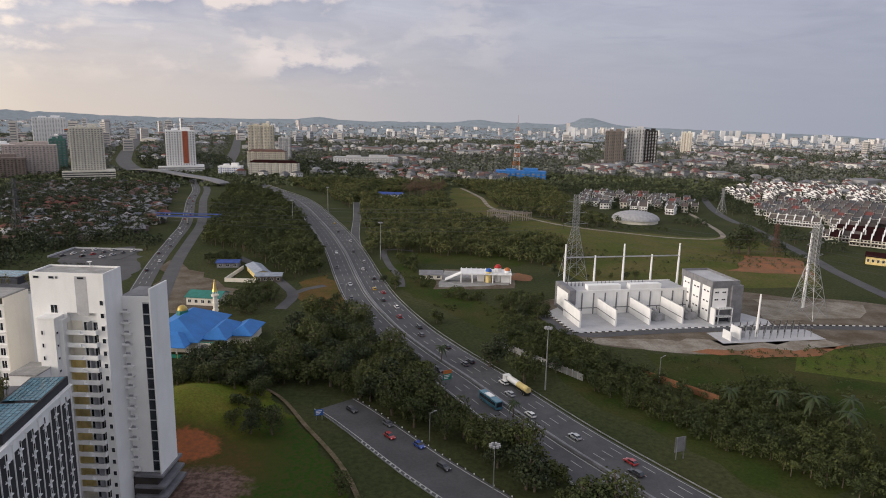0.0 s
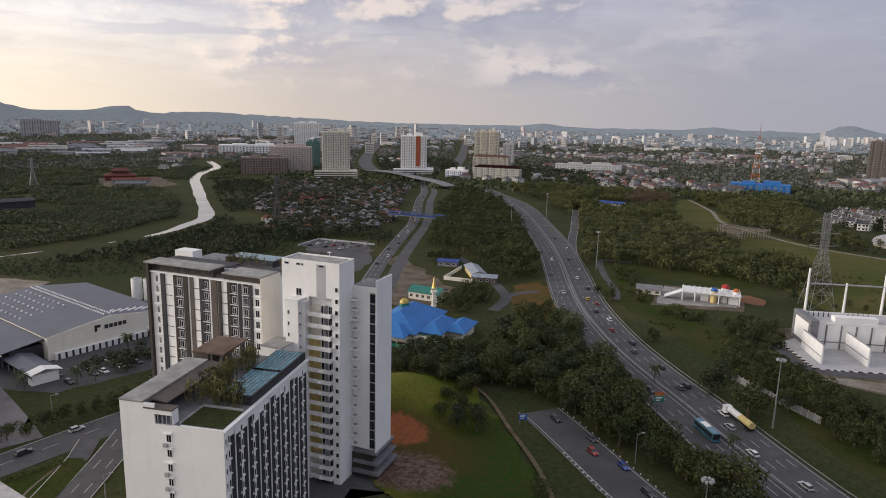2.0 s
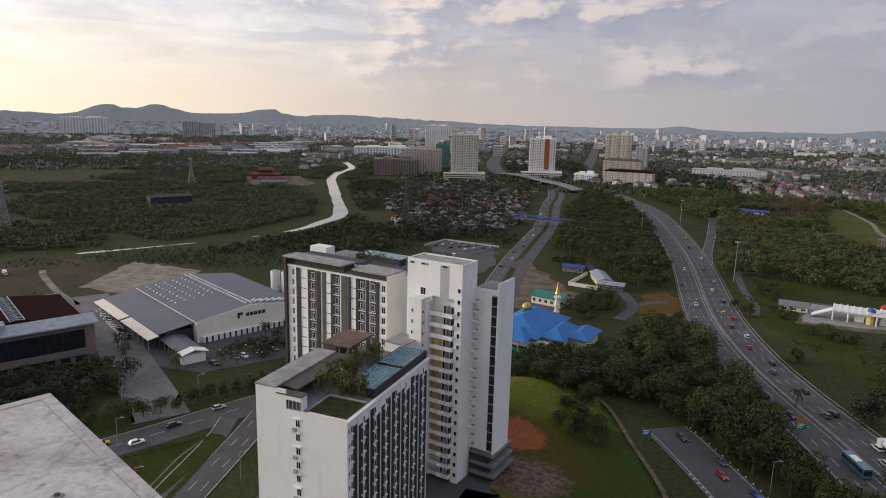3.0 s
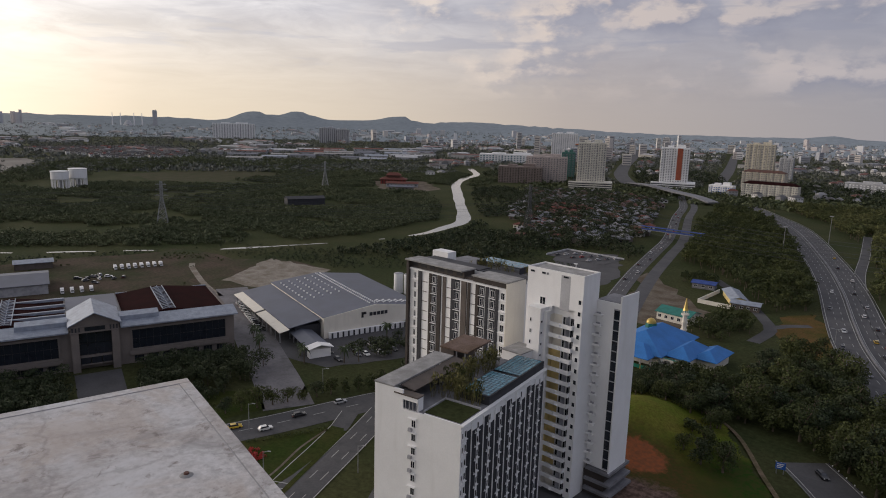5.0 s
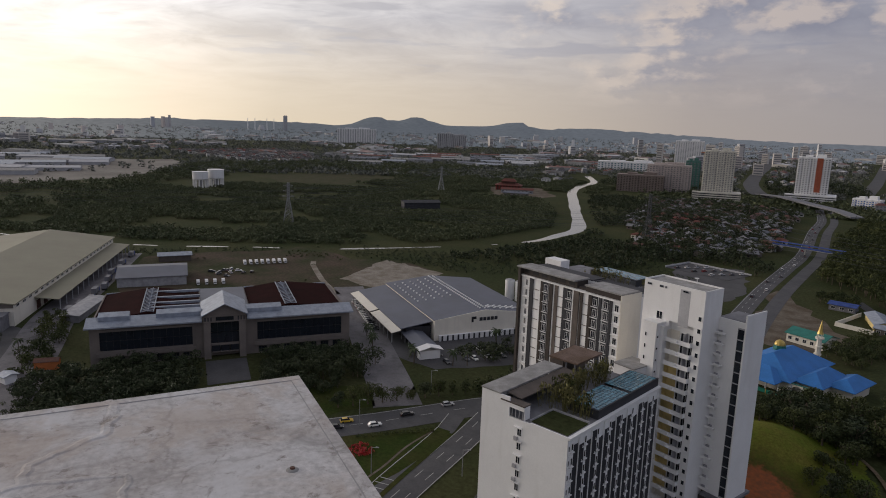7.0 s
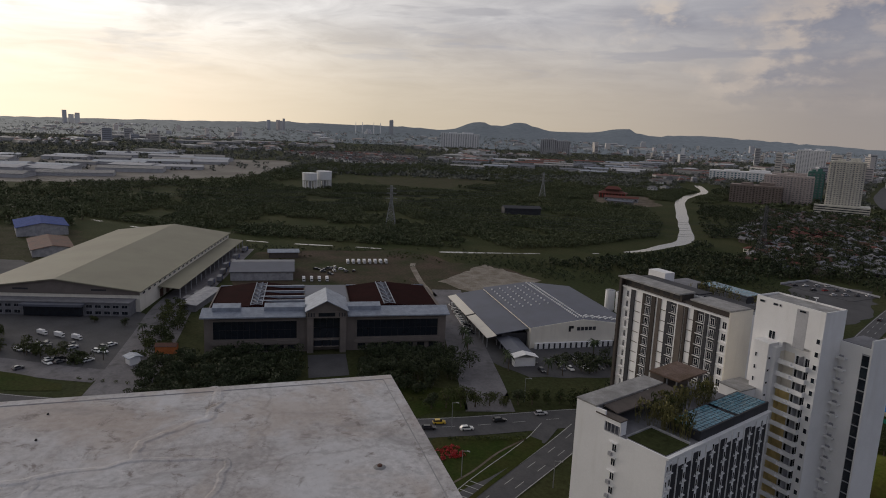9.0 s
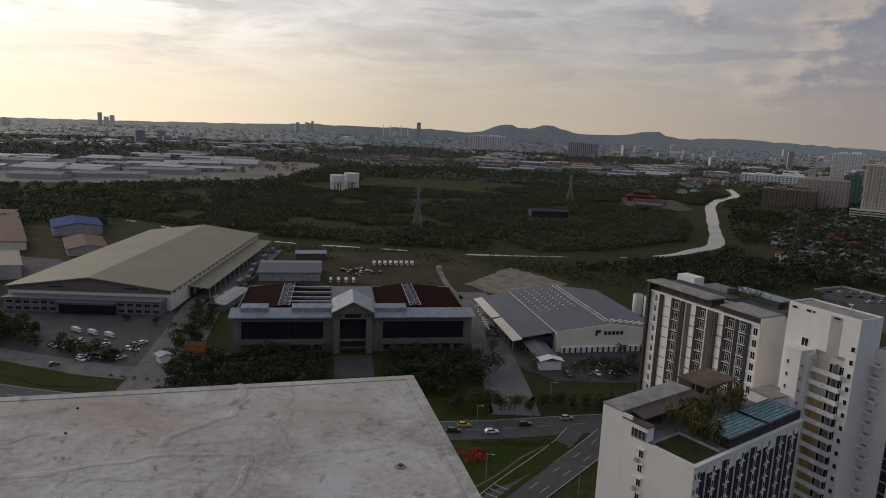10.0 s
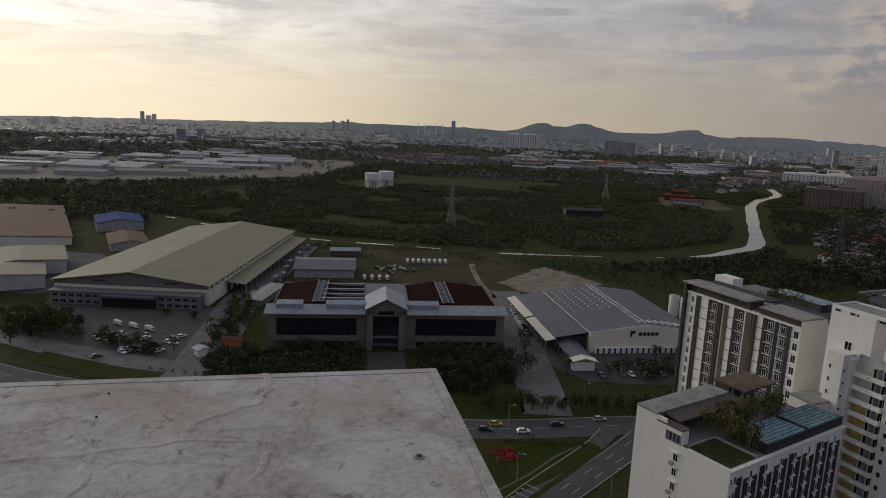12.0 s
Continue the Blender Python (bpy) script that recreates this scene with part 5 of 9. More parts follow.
# ---------------------------------------------------------------- white residential tower
def tower():
    b = thing("apartment_tower", "tall white apartment tower with stacked balconies", "tower")
    fl, low, n = 2.95, 7.8, 16
    x0, x1, y0, y1 = -96.2, -79.6, 138.0, 145.6
    bal0, bal1 = -88.4, -81.7
    part("wall", blocks((x0, x1, y0 + 1.1, y1, -0.3, 50.2)), "white", b, "smooth white painted walls")
    part("wall", blocks((x0, bal0, y0, y0 + 1.1, -0.3, 50.2)), "white", b)
    part("wall", blocks((bal1, x1, y0, y0 + 1.1, -0.3, 50.2)), "white", b)
    part("upper_wall", blocks((x0, x1, y0, y1, 50.2, 58.8)), "white", b)
    part("parapet", blocks((x0, x1, y0, y0 + 0.25, 58.8, 59.3), (x0, x1, y1 - 0.25, y1, 58.8, 59.3), (x0, x0 + 0.25, y0 + 0.25, y1 - 0.25, 58.8, 59.3), (x1 - 0.25, x1, y0 + 0.25, y1 - 0.25, 58.8, 59.3)), "white", b)
    part("roof", blocks((x0 + 0.26, x1 - 0.26, y0 + 0.26, y1 - 0.26, 58.8, 58.95)), "concrete", b, "stained concrete flat roof")
    # no recess is cut: its shade is the grey of a flat panel
    part("recess_panel", blocks((-86.1, -83.4, y0 - 0.02, y0 + 0.02, 49.6, 58.6)), "pale_concrete", b, "flat grey panel coloured as the shade of a recess")
    part("dish", loft(bmesh.new(), [ring(-86.5, 145.2, 58.96, 0.08, 8), ring(-86.5, 145.2, 60.0, 0.08, 8), ring(-86.5, 145.0, 60.35, 0.6, 8)]), "white", b)
    for x, w in ((-94.7, 1.3), (-91.3, 1.2), (-90.1, 0.5), (-84.7, 1.6)):
        window(b, x, y0, 57.9, w, 0.6, frame_mat="midgrey", bars=0)
    window(b, -91.2, y0, 50.0, 1.7, 2.0)
    # projecting stair bay
    bay = part("stair_bay", blocks((-93.1, -89.4, y0 - 3.4, y0, 26, 49.6)), "white", b, "white projecting bay")
    part("bay_cap", blocks((-93.3, -89.2, y0 - 3.5, y0, 49.6, 49.85)), "white", b)
    part("bay_shoulder", blocks((-89.39, -88.41, y0 - 2.0, y0, 26, 49.0)), "white", b)
    for k in range(6):
        window(b, -89.4, y0 - 2.7, 31.2 + fl * k, 0.9, 0.7, 90, bars=0)
        window(b, -92.2, y0 - 3.4, 31.2 + fl * k, 0.6, 1.1, bars=0)
    for k in range(-2, 14):
        z = 7.0 + fl * k
        bl = part("balcony", blocks((bal0, bal1, y0 - 1.0, y0 + 1.1, z, z + 0.16), (bal0, bal1, y0 - 1.0, y0 - 0.86, z + 0.16, z + 1.12), (bal1 - 0.14, bal1, y0 - 0.86, y0 - 0.003, z + 0.16, z + 1.12),
                                    (bal0, bal0 + 0.14, y0 - 0.86, y0 - 0.003, z + 0.16, z + 1.12)), "white", b, "white balcony with a solid parapet")
        shade = "yellow" if 0 <= k < 11 else "cream"
        part("back_panel", blocks((bal0 + 0.1, bal0 + 2.6, y0 + 1.04, y0 + 1.09, z + 0.16, z + 2.7)), shade, bl, f"{shade} back wall")
        part("cheek_panel", blocks((bal0 + 0.141, bal0 + 0.2, y0 - 0.5, y0 + 1.03, z + 0.17, z + 2.7)), shade, bl, f"{shade} side panel")
        window(bl, bal0 + 3.7, y0 + 1.1, z + 0.2, 1.6, 2.3)
        window(bl, bal1 - 0.95, y0 + 1.1, z + 0.2, 1.3, 2.3)
        part("divider", blocks((bal1 - 2.1, bal1 - 1.9, y0 - 0.7, y0 + 1.05, z + 0.16, z + 2.75)), "midgrey", bl)
        repeat("aircon_shelf", (1,), lambda: blocks((-0.5, 0.5, -0.6, 0.0, 0, 0.1), (-0.5, -0.42, -0.6, 0.0, 0.1, 0.7)), "white", bl, bal1 - 2.9, y0 - 1.0, z + 0.3)
    for k in range(-2, 16):
        window(b, -80.4, y0, 7.75 + fl * k, 0.95, 1.25, bars=0)
    # lower wing with air-conditioning ledges, a tall glass strip and a fin wall
    wx, wy0, wy1 = -72.6, 145.0, 153.4
    part("wing_wall", blocks((x1, wx - 0.35, wy0, wy1, low, 52.4)), "white", b)
    part("fin_wall", loft(bmesh.new(), [[(wx - 0.35, wy0 - 0.5, z0), (wx, wy0 - 0.5, z0), (wx, wy1, z1), (wx - 0.35, wy1, z1)] for z0, z1 in ((low - 0.2, low - 0.2), (54.4, 54.3))]), "white", b, "white fin wall with a sloping top")
    part("wing_roof", blocks((x1 + 0.02, wx - 0.36, wy0 + 0.3, wy1 - 0.05, 52.4, 52.55)), "grey", b, "dull dark flat roof")
    strip = part("glass_strip", blocks((wx - 2.2, wx - 0.5, wy0 - 0.05, wy0, low + 0.2, 51.0)), "midgrey", b, "dark full-height stair window")
    for k in range(16):
        z = low + 0.6 + k * 2.66
        repeat("pane", ("strip",), lambda: blocks((-0.72, 0.72, -0.05, 0.0, 0, 2.35)), "glass", strip, wx - 1.35, wy0 - 0.05, z)
        repeat("aircon_ledge", (1,), lambda: blocks((-1.1, 1.1, -1.3, 0.0, 0, 0.2), (-1.1, -0.95, -1.3, 0, 0.2, 1.5), (-0.95, 1.1, -1.3, -1.18, 0.2, 0.6)), "white", b, x1 + 0.9, wy0, z + 0.3)
        aircon(b, x1 + 0.9, wy0 - 0.2, z + 0.5)
    # dark podium
    part("podium", blocks((-80, wx - 1.0, 144.2, 156, -0.3, 6.6)), "brown", b, "dark podium storeys")
    for z, x, y in ((6.9, wx + 0.5, 143.9), (4.2, wx + 1.0, 143.4), (1.6, wx + 1.4, 143.0)):
        part("podium_slab", blocks((-79, x, y, 155, z, z + 0.7)), "grey", b, "dark overhanging slab")


tower()


# ---------------------------------------------------------------- substation
def substation():
    at, turn = (54.1, 294.2, 0), 13.0
    b = thing("substation_hall", "long white substation hall with grey pilasters", "building", at=at, turn=turn)
    x0, x1, y0, y1 = 5.6, 66.4, 21.5, 39.0
    part("wall", blocks((x0, x1, y0, y1, -0.3, 11.4)), "white", b, "pale rendered walls")
    part("parapet", blocks((x0, x1, y0 - 0.2, y0 + 0.25, 11.4, 12.1), (x0, x1, y1 - 0.3, y1, 11.4, 12.1)), "white", b)
    part("roof", blocks((x0 + 0.1, x1, y0 + 0.26, y1 - 0.31, 11.4, 11.52)), "pale_concrete", b)
    part("end_block", blocks((2.2, x0 - 0.01, y0 - 2.0, y1, -0.3, 12.9)), "grey", b, "dark grey end block")
    part("end_panel", blocks((2.14, 2.197, y0, y1 - 3, 2, 11)), "white", b)
    for k in range(10):
        repeat("pilaster", (1,), lambda: blocks((-0.28, 0.28, -0.35, 0, 0, 10.8)), "grey", b, x0 + 4.0 + k * 6.1, y0, 0)
    part("plinth_line", blocks((x0, x1, y0 - 0.16, y0, 3.0, 3.4)), "grey", b)
    part("roof_box", blocks((13.5, 31, y0 + 2, y0 + 6, 11.53, 14.0)), "white", b)
    part("roof_box", blocks((36, 53, y0 + 2, y0 + 6, 11.53, 14.0)), "white", b)
    for k in range(14):
        x = 6 + k * 2.1 + (6 if k > 4 else 0) + (8 if k > 9 else 0)
        repeat("bushing", (1,), lambda: post(post(bmesh.new(), 0, 0, 0, 1.4, 0.3, 0.25, 6), 0, 0, 1.4, 3.0, 0.16, 0.1, 6), "dark_steel", b, x, y0 + 11, 11.52)
    for x in (0.4, 18.1, 35.4, 52.3):
        w = part("blast_wall", blocks((x - 0.35, x + 0.35, 0.4, y0 - 0.36, 0.0, 8.2)), "white", b, "free-standing white blast wall")
        part("blast_wall_line", blocks((x - 0.38, x - 0.351, 0.6, y0 - 0.5, 3.0, 3.4)), "grey", w)
        part("blast_wall_cap", blocks((x - 0.42, x + 0.42, 0.35, y0 - 0.37, 8.2, 8.35)), "midgrey", w)
    # gantry behind the hall
    for x, top in ((10.4, 30.2), (27.3, 24.0), (43.7, 30.0), (60.1, 24.0), (76.2, 29.8)):
        part("gantry_mast", post(bmesh.new(), x, 48, -0.3, top, 0.75, 0.45, 8), "white", b, "tall tapered white mast")
    part("gantry_beam", blocks((10.4, 76.2, 47.7, 48.3, 22.8, 23.4)), "midgrey", b)
    c = thing("control_building", "grey and white four-storey control building", "building", at=at, turn=turn)
    a0, a1, c0, c1 = 66.5, 80.6, 0.6, 27.5
    part("wall", blocks((a0, a1, c0, c1, -0.3, 19.4)), "grey", c)
    part("parapet", blocks((a0 - 0.3, a1 + 0.3, c0 - 0.3, c0, 17.4, 20.6), (a0 - 0.3, a0, c0, c1, 17.4, 20.6), (a1, a1 + 0.3, c0, c1 + 0.3, 19.4, 20.6), (a0, a1, c1, c1 + 0.3, 19.4, 20.6)), "grey", c, "dark grey parapet")
    part("roof", blocks((a0, a1, c0, c1, 19.4, 19.55)), "pale_concrete", c)
    for k in range(3):
        part("panel", blocks((a0 - 0.12, a0 - 0.003, c0 + 1.4 + k * 8.6, c0 + 7.9 + k * 8.6, 0.5, 17.3)), "white", c, "white wall panel")
        for z in (5, 9.5, 14.5):
            for y in (2.9, 5.7):
                window(c, a0 - 0.12, c0 + y + k * 8.6, z, 1.7, 0.9, -90, bars=0)
    part("panel", blocks((a0 + 0.8, a0 + 8.4, c0 - 0.12, c0 - 0.003, 6.5, 17.0)), "white", c, "white wall panel")
    for x in (2.6, 6.4):
        for z in (14.6, 11.0):
            window(c, a0 + x, c0 - 0.12, z, 2.2, 0.9, bars=1)
    part("stair_block", blocks((a1 - 4, a1 + 1.8, c0 - 1.2, c0 + 6, -0.3, 18.4)), "grey", c, "dark grey stair block")
    for z in (3.4, 7.4):
        bl = part("balcony", blocks((a0 + 2.5, a1 - 4.01, c0 - 3.2, c0 - 0.15, z, z + 0.3)), "white", c)
        part("rail", blocks((a0 + 2.5, a1 - 4.01, c0 - 3.2, c0 - 3.1, z + 0.9, z + 1.0), (a0 + 2.5, a1 - 4.01, c0 - 3.2, c0 - 3.1, z + 0.5, z + 0.57)), "midgrey", bl)
        for i in range(6):
            part("rail_post", blocks((a0 + 2.5 + i * 1.4, a0 + 2.6 + i * 1.4, c0 - 3.2, c0 - 3.1, z + 0.3, z + 1.0)), "midgrey", bl)
        for x in (a0 + 2.6, a1 - 4.4):
            part("balcony_post", blocks((x, x + 0.3, c0 - 3.1, c0 - 2.8, z - 4.0 if z > 4 else 0.0, z)), "white", bl)
    part("ground_window_band", blocks((a0 + 2.5, a1 - 4.1, c0 - 0.1, c0 - 0.003, 0.6, 2.8)), "glass", c)
    part("side_wall", blocks((a0 - 0.1, a0 + 0.5, c0 - 4, c0 - 0.31, -0.3, 8)), "white", c)
    frame_ = pose(*at, 0, 0, turn)

    def on_site(u, v, z=0.0):
        p = frame_ @ Vector((u, v, z))
        return (p.x, p.y, p.z)
    for u, v in ((42.8, 8.0), (60.2, 8.5)):
        t = thing("transformer", "grey oil transformer with cooling fins", "transformer", "transformers", at=on_site(u, v, 0.12), turn=turn + 90)
        part("tank", blocks((-2.6, 2.6, -1.8, 1.8, 0, 3.8)), "midgrey", t)
        for i in range(8):
            part("radiator", blocks((-2.5 + i * 0.65, -2.1 + i * 0.65, -3.2, -1.85, 0.4, 3.3)), "steel", t)
            part("radiator", blocks((-2.5 + i * 0.65, -2.1 + i * 0.65, 1.85, 3.2, 0.4, 3.3)), "steel", t)
        part("conservator", blocks((-2.8, 2.8, 0.4, 1.3, 4.4, 5.4)), "midgrey", t)
        for i in range(3):
            part("bushing", post(bmesh.new(), -1.6 + 1.6 * i, -0.6, 3.8, 6.4, 0.24, 0.12, 6), "brown", t)
    kerb = thing("kerb", "black and white painted kerb round the pad", "kerb", kind="structure")
    line = spline([on_site(*p) for p in ((-10, 34), (-6.5, 20), (-4.6, -3), (0, -6.2), (30, -6.0), (62, -6.4), (108, -9), (170, -20))], 1.6)
    bw, bb = bmesh.new(), bmesh.new()
    for i in range(len(line) - 1):
        p = (line[i] + line[i + 1]) / 2
        block(bw if i % 2 else bb, p.x - 0.7, p.x + 0.7, p.y - 0.2, p.y + 0.2, 0.0, 0.4)
    part("white_stones", bw, "white", kerb, kind="stuff")
    part("black_stones", bb, "black", kerb, kind="stuff")
    road("plot_road", [on_site(*p)[:2] for p in ((-14, 36), (-10.5, 20), (-8.5, -4), (0, -10), (30, -9.4), (62, -9.8), (108, -12.4), (172, -24))], -2.8, 2.8, "dark asphalt service road", 0.16)
    # switchgear
    first = None
    for i in range(40):
        u, v = 70 + (i % 10) * 3.5, -25.0 + (i // 10) * 3.9
        if first is None:
            first = thing("switchgear_post", "thin steel post with a stack of insulators", "switchgear", "switchgear posts", at=on_site(u, v, 0.13), turn=turn)
            part("leg", blocks((-0.12, 0.12, -0.12, 0.12, 0, 2.6), (-0.5, 0.5, -0.1, 0.1, 2.6, 2.75)), "steel", first)
            part("insulator", post(bmesh.new(), 0, 0, 2.75, 4.4, 0.22, 0.12, 6), "brown", first)
            part("terminal", blocks((-0.9, 0.9, -0.05, 0.05, 4.4, 4.5)), "steel", first)
        else:
            copy_thing(first, pose(*on_site(u, v, 0.13), 0, 0, turn + 90 * (i % 2)))
    w = thing("low_walls", "pair of low white concrete screen walls", "wall", at=on_site(60, -24), turn=turn)
    part("wall", blocks((0, 0.5, -2, 4, 0.0, 4.0)), "white", w)
    part("wall", blocks((5.2, 5.7, -1.2, 6, 0.0, 5.4)), "white", w)
    part("cubicle", blocks((7.0, 10.0, 2.0, 4.0, 0.0, 2.4)), "midgrey", w)
    p = thing("lightning_mast", "tall tapered pale concrete mast", "mast", at=on_site(76.1, -21.5))
    part("shaft", post(bmesh.new(), 0, 0, -0.3, 20, 0.7, 0.35, 10), "white", p)
    p = thing("lightning_mast", "tall tapered pale concrete mast beside a pylon", "mast", at=(179, 342, 0))
    part("shaft", post(bmesh.new(), 0, 0, -0.3, 40, 0.9, 0.45, 10), "white", p)


substation()


def pylon(x, y, high, base, label, turn=0.0, mat="steel", arms=3, thick=0.11):
    """A lattice pylon: four tapering legs, braces and cross-arms."""
    t = thing("pylon", label, "pylon", "lattice pylons", at=(x, y, 0), turn=turn)
    waist, top = 0.62 * high, high
    def half(z):
        return base / 2 + (base * 0.11 - base / 2) * min(1, z / waist)
    zs = [0]
    while zs[-1] < high * 0.97:
        zs.append(min(high, zs[-1] + max(1.6, half(zs[-1]) * 1.25)))
    zs[-1] = high
    braces, arm = bmesh.new(), bmesh.new()
    for sx, sy in ((1, 1), (1, -1), (-1, 1), (-1, -1)):
        legs = loft(bmesh.new(), [[(sx * half(a) + u * thick, sy * half(a) + v_ * thick, a - (0.3 if a == 0 else 0)) for u, v_ in ((1, 1), (-1, 1), (-1, -1), (1, -1))] for a in zs])
        part("leg", legs, mat, t)
    for a, c in zip(zs, zs[1:]):
        h, g = half(a), half(c)
        for k in range(4):
            p = [(1, 1), (-1, 1), (-1, -1), (1, -1)]
            (ax, ay), (bx_, by_) = p[k], p[(k + 1) % 4]
            bar(braces, (ax * h, ay * h, a), (bx_ * g, by_ * g, c), thick * 0.6)
            bar(braces, (bx_ * h, by_ * h, a), (ax * g, ay * g, c), thick * 0.6)
            bar(braces, (ax * g, ay * g, c), (bx_ * g, by_ * g, c), thick * 0.5)
    ins = bmesh.new()
    for k in range(arms):
        z = high * (0.66 + 0.13 * k)
        reach = base * (0.62 - 0.06 * k)
        for s in (1, -1):
            bar(arm, (0, half(z), z), (s * reach, 0, z + 0.2), thick * 0.7)
            bar(arm, (0, -half(z), z), (s * reach, 0, z + 0.2), thick * 0.7)
            bar(arm, (s * half(z), 0, z + high * 0.045), (s * reach, 0, z + 0.2), thick * 0.6)
            post(ins, s * reach, 0, z - 2.6, z + 0.1, 0.16, 0.16, 5)
    part("bracing", braces, mat, t)
    part("cross_arms", arm, mat, t)
    part("insulators", ins, "brown", t)
    return t


def wires(name, a, b, sag, heights, spread, r=0.05):
    """Overhead lines that hang between two pylons."""
    A, B = Vector((*a, 0)), Vector((*b, 0))
    d = (B - A).normalized()
    s = Vector((d.y, -d.x, 0))
    top = thing(name, "thin overhead power lines hanging between pylons", "power line", "power lines")
    for za, zb in heights:
        for k in (-spread, spread):
            sec = []
            for i in range(13):
                t = i / 12
                p = A.lerp(B, t) + s * k
                p.z = za + (zb - za) * t - 4 * sag * t * (1 - t)
                sec.append([p + s * r, p + Vector((0, 0, r)), p - s * r, p - Vector((0, 0, r))])
            part("wire", loft(bmesh.new(), sec), "dark_steel", top)


pylon(66, 392, 51, 13, "tall grey lattice pylon behind the substation", 20)
pylon(173, 326, 47, 14, "tall grey lattice pylon beside the substation", 35)
pylon(226, 480, 24, 8, "short brown lattice pylon on an earth bank", 30, "rust_roof")
pylon(272, 706, 27, 8, "distant grey lattice pylon among houses", 30, arms=3)
pylon(-573, 258, 37, 9, "tall lattice pylon in the river scrub", 60, "steel", 3, 0.2)
pylon(-752, 572, 36, 9, "far lattice pylon in the river scrub", 60, "steel", 3, 0.2)
wires("power_line", (66, 392), (173, 326), 7, ((32, 29), (38, 35), (44, 41)), 7)
wires("power_line", (66, 392), (-330, 470), 10, ((32, 30), (38, 36), (44, 42)), 7, 0.07)
wires("power_line", (173, 326), (420, 250), 8, ((29, 29), (35, 35), (41, 41)), 7)
wires("power_line", (-573, 258), (-330, 470), 9, ((20, 20), (25, 25), (30, 30)), 6, 0.07)
wires("power_line", (-573, 258), (-752, 572), 7, ((22, 22), (27, 27), (32, 32)), 6, 0.09)
wires("power_line", (-573, 258), (-900, -60), 9, ((20, 20), (25, 25), (30, 30)), 6, 0.07)
pylon(-330, 470, 44, 9, "dark lattice pylon at the edge of the village", 60, "dark_steel", 3)


def mast():
    t = thing("radio_mast", "tall red and white lattice radio mast", "mast", at=(86, 1150, 0))
    high = 88
    for k in range(12):
        bm = bmesh.new()
        z0, z1 = k * high / 12, (k + 1) * high / 12
        for j in range(3):
            a0, a1 = z0 + (z1 - z0) * j / 3, z0 + (z1 - z0) * (j + 1) / 3
            h, g = 6.0 * (1 - a0 / high) + 0.6, 6.0 * (1 - a1 / high) + 0.6
            c = [(1, 1), (-1, 1), (-1, -1), (1, -1)]
            for i in range(4):
                p, q = c[i], c[(i + 1) % 4]
                bar(bm, (p[0] * h, p[1] * h, a0), (p[0] * g, p[1] * g, a1), 0.3)
                bar(bm, (p[0] * h, p[1] * h, a0), (q[0] * g, q[1] * g, a1), 0.16)
        part("section", bm, "pale_concrete" if k % 2 else "orange", t)
    part("spike", post(bmesh.new(), 0, 0, high, high + 12, 0.3, 0.15, 6), "red", t)
    for z in (52, 60, 68):
        part("antenna_ring", blocks((-4, 4, -4, 4, z, z + 1.6)), "white", t)


mast()


